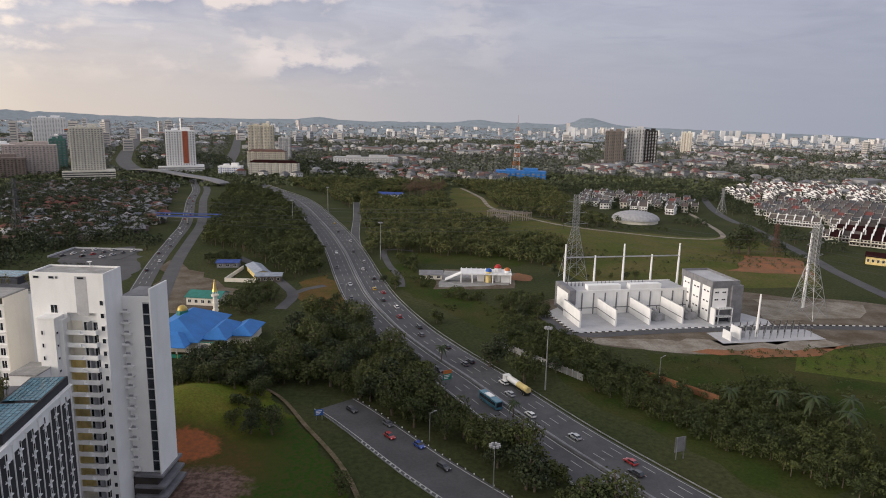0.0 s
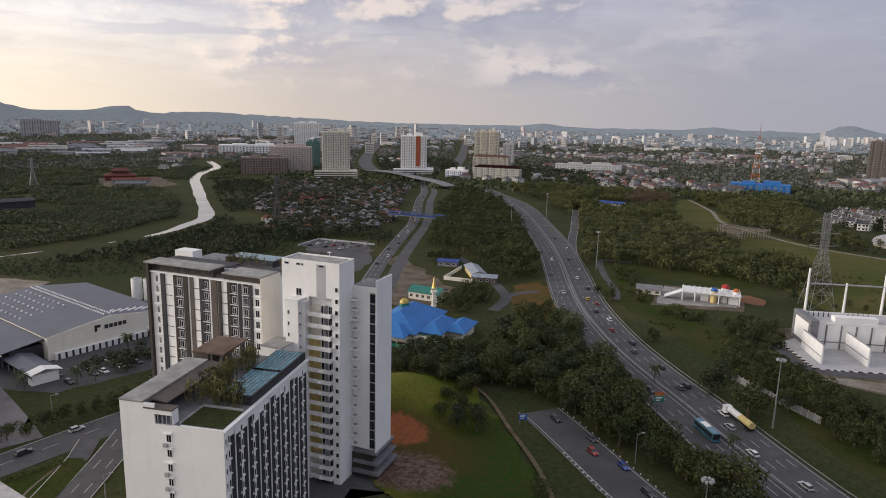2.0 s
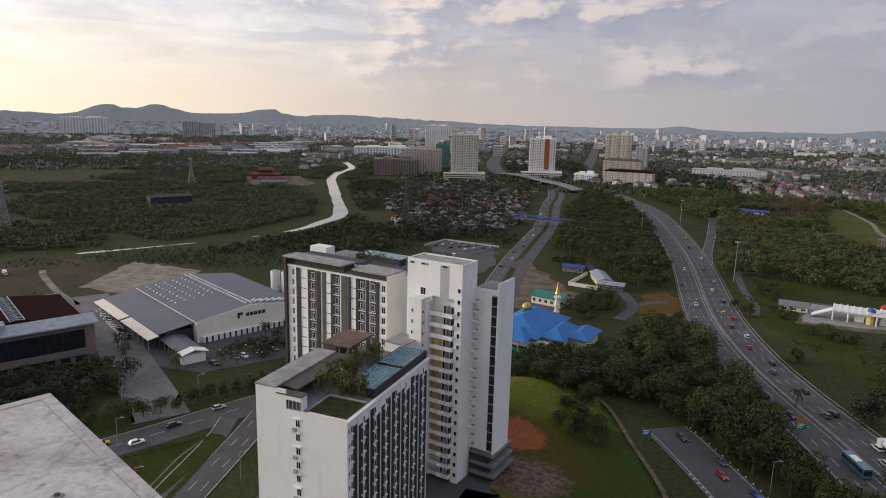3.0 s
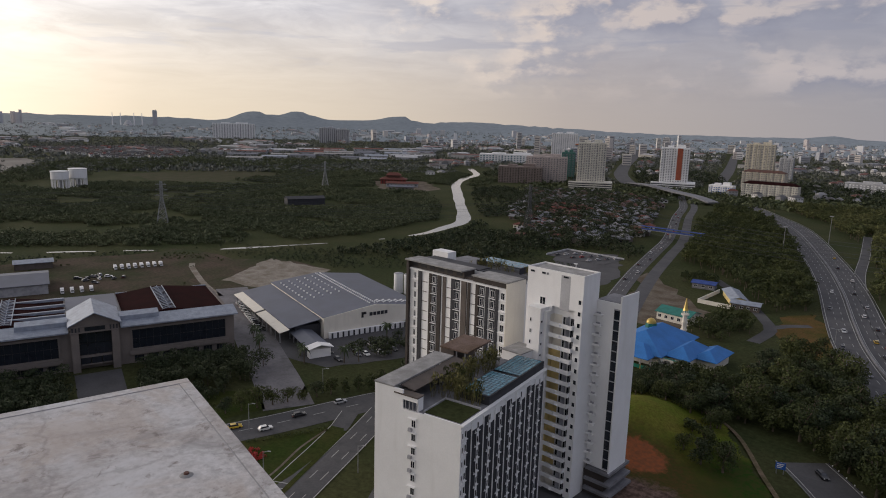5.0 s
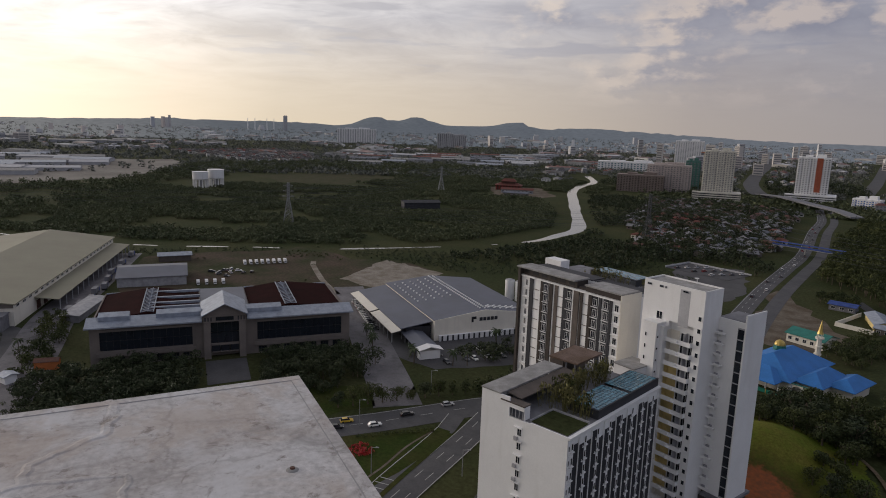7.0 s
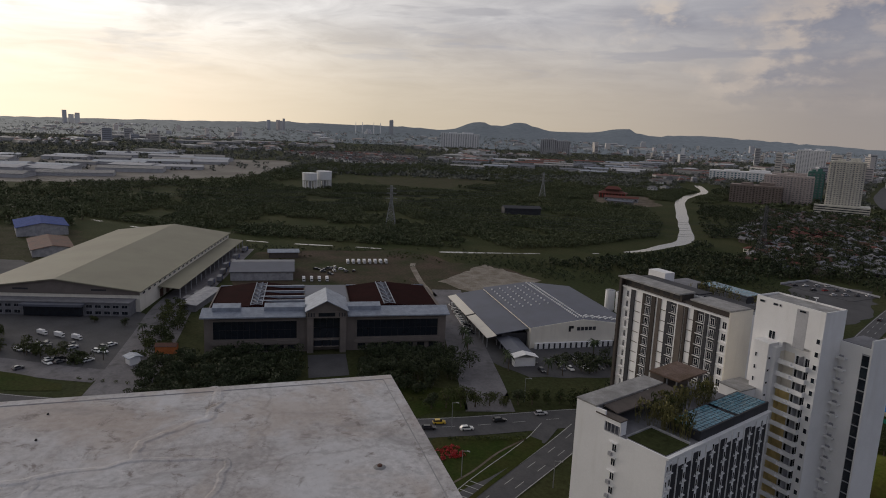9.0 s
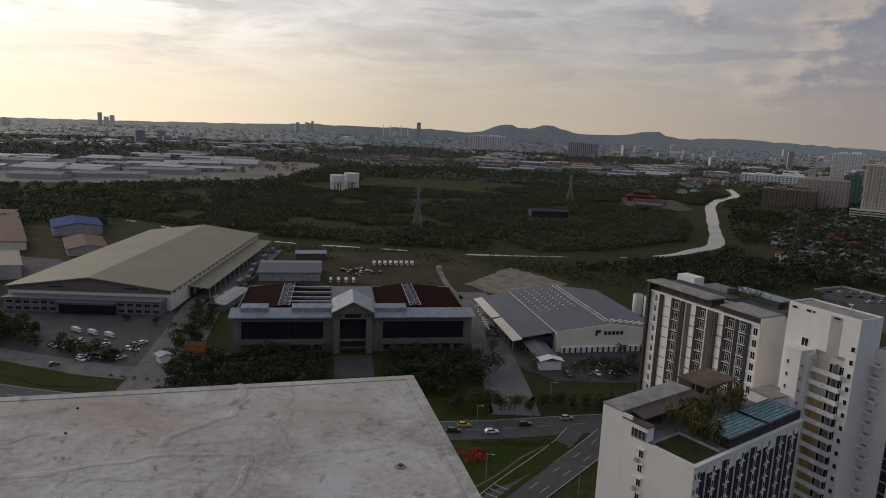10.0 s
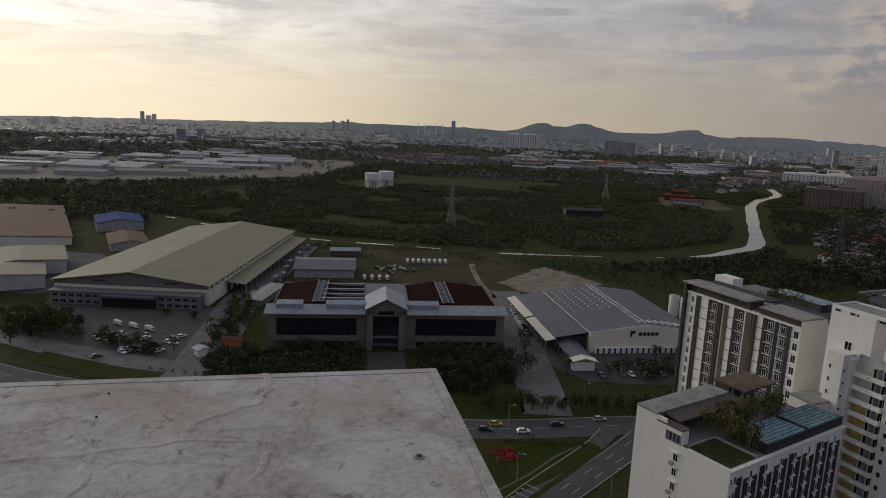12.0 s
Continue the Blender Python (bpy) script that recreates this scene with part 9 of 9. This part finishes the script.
# ---------------------------------------------------------------- street furniture
def lamp_mast(x, y, high, heads, label, turn=0.0):
    t = thing("street_lamp", label, "street lamp", "street lamps", at=(x, y, 0), turn=turn)
    part("pole", post(bmesh.new(), 0, 0, -0.3, high, 0.3 if high > 15 else 0.16, 0.14 if high > 15 else 0.09, 8), "steel", t)
    if heads > 2:
        part("ring", loft(bmesh.new(), [ring(0, 0, high - 0.3, 0.9, 12), ring(0, 0, high, 0.9, 12), ring(0, 0, high, 0.55, 12), ring(0, 0, high - 0.3, 0.55, 12), ring(0, 0, high - 0.3, 0.9, 12)], caps=False), "steel", t)
        for k in range(heads):
            a = k * math.tau / heads
            part("floodlight", blocks((-0.35, 0.35, -0.28, 0.28, -0.2, 0.35)), "midgrey", t, at=(1.15 * math.cos(a), 1.15 * math.sin(a), high), turn=math.degrees(a))
    else:
        for s in (1, -1)[:heads]:
            part("arm", bar(bmesh.new(), (0, 0, high - 0.2), (s * 1.8, 0, high + 0.3), 0.06), "steel", t)
            part("lantern", blocks((s * 1.8 - 0.45, s * 1.8 + 0.45, -0.16, 0.16, high + 0.2, high + 0.38)), "midgrey", t)
    return t


for x, y, h, n, lab in ((-56, 430, 25, 8, "tall high-mast lamp beside the expressway"), (-57, 306, 15, 2, "double-armed lamp beside the expressway"), (30, 222, 23, 8, "tall high-mast lamp on the grass verge"),
                        (9, 156, 12.4, 8, "high-mast lamp with a ring of floodlights"), (-9, 181, 9, 1, "lamp post beside the slip road"), (-136, 645, 24, 8, "tall high-mast lamp above the trees"),
                        (-148, 556, 22, 8, "tall high-mast lamp above the trees"), (-170, 100, 9, 1, "lamp post on the avenue"), (-178, 134, 9, 1, "lamp post on the avenue"),
                        (-196, 58, 9, 1, "lamp post on the avenue"), (-143, 88, 8, 1, "lamp post on the traffic island"), (-128, 108, 8, 1, "lamp post beside the hotel road"), (73, 232, 10, 1, "thin lamp post in the scrub")):
    lamp_mast(x, y, h, n, lab, 30)


def road_sign(x, y, high, w, h, mat, label, turn, bars=3):
    t = thing("road_sign", label, "road sign", at=(x, y, 0), turn=turn)
    for s in (-w * 0.35, w * 0.35):
        part("post", blocks((s - 0.1, s + 0.1, 0.06, 0.26, -0.2, high + h)), "steel", t)
    p = part("board", blocks((-w / 2, w / 2, -0.06, 0.05, high, high + h)), mat, t)
    for k in range(bars):
        part("text_bar", blocks((-w * 0.38, w * (0.1 + 0.12 * k), -0.075, -0.061, high + h * (0.2 + 0.25 * k), high + h * (0.32 + 0.25 * k))), "white", p)


road_sign(-44.5, 192, 1.6, 2.6, 2.0, "sign_blue", "blue direction sign beside the slip road", 20)
road_sign(-5, 222, 2.6, 3.4, 2.2, "sign_green", "green direction sign with an orange top", 30)
solo("sign_top", blocks((-1.7, 1.7, -0.06, 0.05, 4.85, 6.2)), "orange", "orange upper board of a road sign", "sign board", at=(-5, 222, 0), turn=30)
road_sign(63, 176, 2.2, 3.6, 4.6, "grey", "large grey sign seen from behind", 200, 0)


def fences():
    f = thing("concrete_fence", "pale precast concrete panel fence", "fence")
    a, b = Vector((14.5, 267, 0)), Vector((45, 231, 0))
    n = 18
    d = (b - a) / n
    turn = math.degrees(math.atan2(d.y, d.x))
    for i in range(n):
        p = a + d * i
        repeat("fence_panel", (d.length,), lambda: blocks((0.12, d.length - 0.12, -0.05, 0.05, 0.1, 2.7)), "concrete", f, p.x, p.y, 0, turn)
        repeat("fence_post", (2,), lambda: blocks((-0.12, 0.12, -0.12, 0.12, -0.2, 3.0)), "pale_concrete", f, p.x, p.y, 0, turn)
    f = thing("brick_wall", "low red-brown garden wall in scrub", "wall")
    a, b = Vector((69, 238, 0)), Vector((89, 216, 0))
    d = (b - a) / 8
    turn = math.degrees(math.atan2(d.y, d.x))
    for i in range(8):
        p = a + d * i
        repeat("wall_panel", (3,), lambda: blocks((0, d.length - 0.05, -0.12, 0.12, -0.2, 2.6)), "laterite", f, p.x, p.y, 0, turn)
    # rails and painted posts along the slip road
    g = thing("guard_rail", "steel guard rail beside the slip road", "guard rail", kind="structure")
    part("rail", ribbon(bmesh.new(), offset_line(ramp_line, 8.2), -0.06, 0.06, 0.8, 0.32), "steel", g)
    part("rail", ribbon(bmesh.new(), offset_line(hw, -14.8), -0.06, 0.06, 0.95, 0.32), "steel", g)
    part("rail", ribbon(bmesh.new(), offset_line(hw, 13.4), -0.06, 0.06, 0.95, 0.32), "steel", g)
    bw, bb = bmesh.new(), bmesh.new()
    line = offset_line(spline([(*p, 0) for p in RAMP], 1.7), -7.7)
    for i, p in enumerate(line):
        block(bw if i % 2 else bb, p.x - 0.16, p.x + 0.16, p.y - 0.16, p.y + 0.16, 0.0, 0.32)
    part("white_stones", bw, "white", g, kind="stuff")
    part("black_stones", bb, "black", g, kind="stuff")
    # hatched gore
    bm = bmesh.new()
    gl = offset_line(spline([(*p, 0) for p in RAMP], 1.1), 7.1)
    for i in range(24, min(len(gl) - 1, 66), 2):
        p, q = gl[i], gl[i + 1]
        d = (q - p).normalized()
        s = Vector((d.y, -d.x, 0)) * 0.55
        bm.faces.new([bm.verts.new(v + Vector((0, 0, 0.17))) for v in (p - s, p + s + d * 0.5, q + s + d * 0.1, q - s - d * 0.4)])
    solo("hatching", bm, "paint", "white hatched marking on the slip road", "road marking", kind="structure")
    bm = bmesh.new()
    # parking bars of the side street
    d = Vector((-9, 16, 0)).normalized()
    s = Vector((d.y, -d.x, 0))
    for i in range(9):
        c = Vector((-128, 72, 0.18)) + d * i * 2.6
        bm.faces.new([bm.verts.new(v) for v in (c - s * 2.2 - d * 0.15, c + s * 2.2 - d * 0.15, c + s * 2.2 + d * 0.15, c - s * 2.2 + d * 0.15)])
    solo("parking_bars", bm, "paint", "white painted bars on the side street", "road marking", kind="structure")


fences()


def footbridge():
    b = thing("footbridge", "covered blue footbridge over the dual road", "footbridge")
    part("deck", blocks((-262, -208, 546, 549.5, 6.2, 6.6)), "concrete", b)
    part("side_panel", blocks((-262, -208, 545.9, 546.0, 6.6, 8.0)), "dull_blue", b)
    part("roof", blocks((-263, -207, 545.5, 550, 9.2, 9.5)), "dull_blue", b)
    for x in (-260, -236, -212):
        part("pier", blocks((x - 0.6, x + 0.6, 547, 548.5, -0.2, 6.2)), "concrete", b)
    for i in range(10):
        part("roof_post", blocks((-261 + i * 5.8, -260.8 + i * 5.8, 546.1, 546.3, 6.6, 9.2)), "dull_blue", b)


footbridge()

# ---------------------------------------------------------------- vehicles
CAR_MATS = {}


def car_paint(name, c):
    m = material("car_" + name, c, 0.3, tuple(v * 0.95 for v in c), spread=0.02, spec=0.6)
    m.node_tree.nodes["Principled BSDF"].inputs["Coat Weight"].default_value = 0.5
    M["car_" + name] = m
    return "car_" + name


def wheel(parent, x, y, r, w):
    t = repeat("wheel", (r, w), lambda: loft(bmesh.new(), [[(rx, yy, rz) for rx, _, rz in [(r * math.cos(a), 0, r + r * math.sin(a)) for a in [k * math.tau / 10 for k in range(10)]]] for yy in (-w / 2, w / 2)]), "black", parent, x, y, 0)
    if r > 0.4:
        repeat("hub", (r, w), lambda: loft(bmesh.new(), [[(0.55 * r * math.cos(a), yy, r + 0.55 * r * math.sin(a)) for a in [k * math.tau / 8 for k in range(8)]] for yy in (-w / 2 - 0.02, w / 2 + 0.02)]), "steel", t, 0, 0, 0)


def car_kind(colour, label, long=4.4, tall=1.48, van=False):
    t = thing("car", label, "car", "cars")
    L2, w = long / 2, 0.87
    prof = [(-L2, 0.35), (-L2, 0.78), (-L2 + 0.55, 0.92), (L2 - 1.0, 0.9), (L2 - 0.08, 0.72), (L2, 0.35)]
    part("body", loft(bmesh.new(), [[(x, y, z - (0.04 if abs(y) > 0.8 else 0)) for x, z in prof] for y in (-w, -w * 0.9, w * 0.9, w)]), colour, t)
    top0, top1 = (-L2 + 0.45, L2 - 1.55) if not van else (-L2 + 0.1, L2 - 1.1)
    cab = [(top0 - 0.3, 0.88), (top0 + 0.25, tall - 0.06), (top1 - 0.35, tall - 0.06), (top1 + 0.45, 0.88)]
    part("window_glass", loft(bmesh.new(), [[(x, y * (0.86 if z > 1 else 1), z) for x, z in cab] for y in (-w * 0.9, w * 0.9)]), "glass", t)
    part("roof", loft(bmesh.new(), [[(top0 + 0.2, y, tall - 0.08), (top1 - 0.3, y, tall - 0.08), (top1 - 0.4, y * 0.92, tall), (top0 + 0.35, y * 0.92, tall)] for y in (-w * 0.78, w * 0.78)]), colour, t)
    for x in (-L2 + 0.8, L2 - 0.85):
        for y in (-w + 0.08, w - 0.08):
            wheel(t, x, y, 0.31, 0.2)
    for y in (-0.62, 0.62):
        part("headlight", blocks((L2 - 0.1, L2 + 0.01, y - 0.17, y + 0.17, 0.58, 0.72)), "white", t)
        part("tail_light", blocks((-L2 - 0.01, -L2 + 0.06, y - 0.17, y + 0.17, 0.62, 0.78)), "red", t)
    return t


def lorry_kind(body, cab, label, long=9.0, tank=False, bus=False):
    t = thing("bus" if bus else "lorry", label, "bus" if bus else "lorry", "lorries and buses")
    w = 1.22
    if bus:
        part("body", blocks((-long / 2, long / 2, -w, w, 0.35, 3.1)), body, t)
        part("window_band", blocks((-long / 2 + 0.4, long / 2 - 0.6, -w - 0.02, w + 0.02, 1.5, 2.5), (long / 2 - 0.03, long / 2 + 0.02, -w * 0.9, w * 0.9, 1.2, 2.7)), "glass", t)
        part("roof_pod", blocks((-2.4, 1.2, -0.9, 0.9, 3.1, 3.35)), "white", t)
    elif tank:
        part("chassis", blocks((-long / 2, long / 2 - 2.2, -0.9, 0.9, 0.7, 1.1)), "black", t)
        half = (long - 2.6) / 2
        for k, mt in enumerate(("white", body)):
            x0 = -long / 2 + 0.1 + (1 - k) * half
            part("tank", loft(bmesh.new(), [[(x, 1.15 * math.cos(a), 2.15 + 1.05 * math.sin(a)) for a in [j * math.tau / 14 for j in range(14)]] for x in (x0, x0 + half - 0.01)]), mt, t)
        part("cab", blocks((long / 2 - 2.1, long / 2, -w, w, 0.6, 2.9)), cab, t)
        part("windscreen", blocks((long / 2 - 0.02, long / 2 + 0.03, -w * 0.9, w * 0.9, 1.7, 2.6)), "glass", t)
    else:
        part("box", blocks((-long / 2, long / 2 - 2.1, -w, w, 0.95, 3.5)), body, t)
        part("cab", blocks((long / 2 - 2.0, long / 2, -w * 0.95, w * 0.95, 0.5, 2.7)), cab, t)
        part("windscreen", blocks((long / 2 - 0.02, long / 2 + 0.03, -w * 0.85, w * 0.85, 1.6, 2.4)), "glass", t)
    for x in (-long / 2 + 1.2, -long / 2 + 2.4, long / 2 - 1.3):
        for y in (-w + 0.15, w - 0.15):
            wheel(t, x, y, 0.48, 0.3)
    return t


CARS = [car_kind(car_paint(n, c), f"{n} car on the road", *a) for n, c, a in (("white", (0.75, 0.75, 0.74), ()), ("silver", (0.42, 0.43, 0.45), ()), ("black", (0.015, 0.015, 0.018), (4.6,)),
        ("grey", (0.1, 0.1, 0.11), (4.0, 1.52)), ("red", (0.33, 0.02, 0.02), (4.2,)), ("blue", (0.02, 0.06, 0.3), (3.9, 1.52)), ("yellow", (0.6, 0.4, 0.03), (4.2,)))]
for c in CARS:
    c["label"] = c["label"].replace(" on the road", " with dark windows and steel wheels")
TANKER = lorry_kind("yellow", "white", "tanker lorry with a white and yellow tank", 15, tank=True)
BUS = lorry_kind("skyglass", "skyglass", "blue and teal coach on the expressway", 11, bus=True)
GREY_LORRY = lorry_kind("grey", "dull_blue", "grey box lorry backed against a warehouse", 8.5)
VAN = lorry_kind("white", "white", "white box lorry parked in a yard", 7.5)


def along(line, y_at, off, ahead=True):
    """The pose on a road at a given northing, off metres to the right of its middle."""
    q = offset_line(line, off)
    i = min(range(len(q) - 1), key=lambda k: abs(q[k].y - y_at))
    p, d = q[i], q[i + 1] - q[i]
    a = math.degrees(math.atan2(d.y, d.x)) + (0 if ahead else 180)
    u = (y_at - p.y) / d.y if abs(d.y) > 1e-6 else 0
    return p + d * u, a


fine_hw = spline([(*p, 0) for p in HIGHWAY], 3.0)
used = set()


def park(kind, p, a, z):
    if id(kind) in used:
        return copy_thing(kind, pose(p[0], p[1], z, 0, 0, a))
    used.add(id(kind))
    kind.matrix_basis = pose(p[0], p[1], z, 0, 0, a)


# carriageway away from the camera (left of the barrier) and towards it (right)
for y, off, k in ((150, -9.3, 0), (166, -5.9, 2), (172, -9.3, 4), (186, -5.9, 1), (200, -2.8, 0), (216, -5.9, 1), (226, -9.3, 0), (246, -9.3, 2), (243, -5.9, 3), (262, -9.3, 2), (276, -5.9, 3), (287, -9.3, 2), (302, -5.9, 4),
                  (318, -9.3, 0), (330, -5.9, 2), (345, -9.3, 4), (352, -5.9, 6), (376, -9.3, 2), (398, -5.9, 0), (420, -9.3, 1), (452, -5.9, 3), (490, -9.3, 0), (530, -5.9, 2), (570, -9.3, 6)):
    p, a = along(fine_hw, y, off, False)
    park(CARS[k], p, a, 0.15)
for y, off, k in ((236, 6.0, 2), (262, 9.5, 1), (300, 6.0, 3), (331, 9.5, 2), (360, 6.0, 1), (402, 9.5, 2), (446, 6.0, 0), (480, 9.5, 3)):
    p, a = along(fine_hw, y, off, True)
    park(CARS[k], p, a, 0.15)
p, a = along(fine_hw, 222, -11.2, False)
park(TANKER, p, a, 0.15)
p, a = along(fine_hw, 208, 4.2, True)
park(BUS, p, a, 0.15)
fine_ramp = spline([(*p, 0) for p in RAMP], 3.0)
for y, off, k in ((199, -1.0, 2), (190, -5.0, 3), (182, -1.0, 4), (177, -5.0, 5), (165.5, -3.2, 2)):
    p, a = along(fine_ramp, y, off)
    park(CARS[k], p, a, 0.13)
fine_av = spline([(*p, 0) for p in AVENUE[1:9]], 3.0)
for y, off, k in ((98, -3, 6), (104, 2.5, 0), (93, 1.0, 2), (117, -1.5, 2), (133, -4, 1), (6, -4, 1), (-14, 4, 2)):
    p, a = along(fine_av, y, off)
    park(CARS[k], p, a, 0.12)
r = random.Random(21)
for i in range(15):      # car park before the factory
    row, col = divmod(i, 8)
    x, y = -209 + row * 9 + col * 1.6 + r.uniform(-0.2, 0.2), 158 + col * 6.1 + 2.9 * r.randint(0, 1)
    park(CARS[r.choice((2, 3, 1, 2, 3, 3, 0))] if r.random() < 0.85 else CARS[6], (x, y), -12 + 90 * 0, 0.09)
for i in range(18):      # beside the factory wall
    park(CARS[r.choice((0, 0, 1, 2, 3, 0))], (-252 - i * 2.7, 156 + i * 0.95), 76, 0.09)
for i in range(22):      # yard before the warehouse
    park(CARS[r.choice((0, 0, 1, 2, 3))], (-290 + r.uniform(-14, 14), -14 + r.uniform(-14, 22)), 30 + 90 * (i % 2), 0.1)
for i in (0, 1, 2, 4, 5, 7, 9, 10, 12, 15):      # lorries along the warehouse
    park(GREY_LORRY, (-350 - i * 8.4, 45 + i * 3.7 + (i % 3) * 2.4), 154 + 4 * (i % 3), 0.1)
for i in range(8):       # lorries on the bare field
    copy_thing(VAN, pose(-416.5 + i * 1.0, 156.5 + i * 3.6, 0.07, 0, 0, -15) @ Matrix.Scale(0.72, 4))
for i in range(4):       # vans before the grey shed
    copy_thing(VAN, pose(-377 + i * 1.3, 114 + i * 4.4, 0.07, 0, 0, -15) @ Matrix.Scale(0.7, 4))
for i in range(3):
    copy_thing(VAN, pose(-318 + i * 6, -18 + i * 6.5, 0.1, 0, 0, 40) @ Matrix.Scale(0.62, 4))
for i in range(12):      # yard of the low hall
    park(CARS[r.choice((0, 1, 2, 3, 4))], (-262 + 3.3 * i, 412 + 7 * (i % 4)), 80 + r.uniform(-6, 6), 0.23)
for i in range(12):      # scrapped cars on the bare field
    park(CARS[r.choice((0, 1, 2, 3, 3))], (-398 + r.uniform(-9, 12), 128 + r.uniform(-22, 24)), r.uniform(0, 180), 0.07)
for i in range(16):      # dual road
    p, a = along(art, 380 + i * 24, -4 if i % 2 else -8)
    park(CARS[r.choice((0, 1, 2, 3, 4))], p, a, 0.13)

# ---------------------------------------------------------------- small planting
def flower_bed():
    rr = np.random.default_rng(9)
    c = np.stack([rr.uniform(-159.5, -152.5, 64), rr.uniform(87.5, 95.5, 64), np.full(64, 0.4)], 1)
    v = leaf_sheets(c, np.full(64, 0.6), 16, 0.24, rr, 0.6)
    me = flat_mesh("flowers", v, np.arange(len(v)).reshape(-1, 4))
    me.materials.append(M["red"])
    solo("flower_bed", me, None, "bed of bright red flowers on the lawn", "flower bed", kind="stuff")


flower_bed()
hedge_line = spline([(-163.5, 96, 0), (-158.5, 107, 0), (-154.4, 117, 0)], 2)
rr = np.random.default_rng(10)
c = np.array([(p.x, p.y, 0.5) for p in hedge_line] + [(p.x, p.y, 0.5) for p in offset_line(avenue_line, -22)[8:]])
v = leaf_sheets(c, np.full(len(c), 0.9), 26, 0.3, rr, 0.7)
me = flat_mesh("hedge", v, np.arange(len(v)).reshape(-1, 4))
me.materials.append(M["leaf"])
solo("hedge", me, None, "low clipped hedge beside the road", "hedge", kind="stuff")
path_bm = ribbon(bmesh.new(), spline([(-139, 78, 0), (-144, 92, 0), (-150.4, 105, 0), (-154.4, 118, 0)], 3), -0.35, 0.35, 0.19)
solo("footpath", path_bm, "soil", "dull footpath across the traffic island", "path", kind="structure")
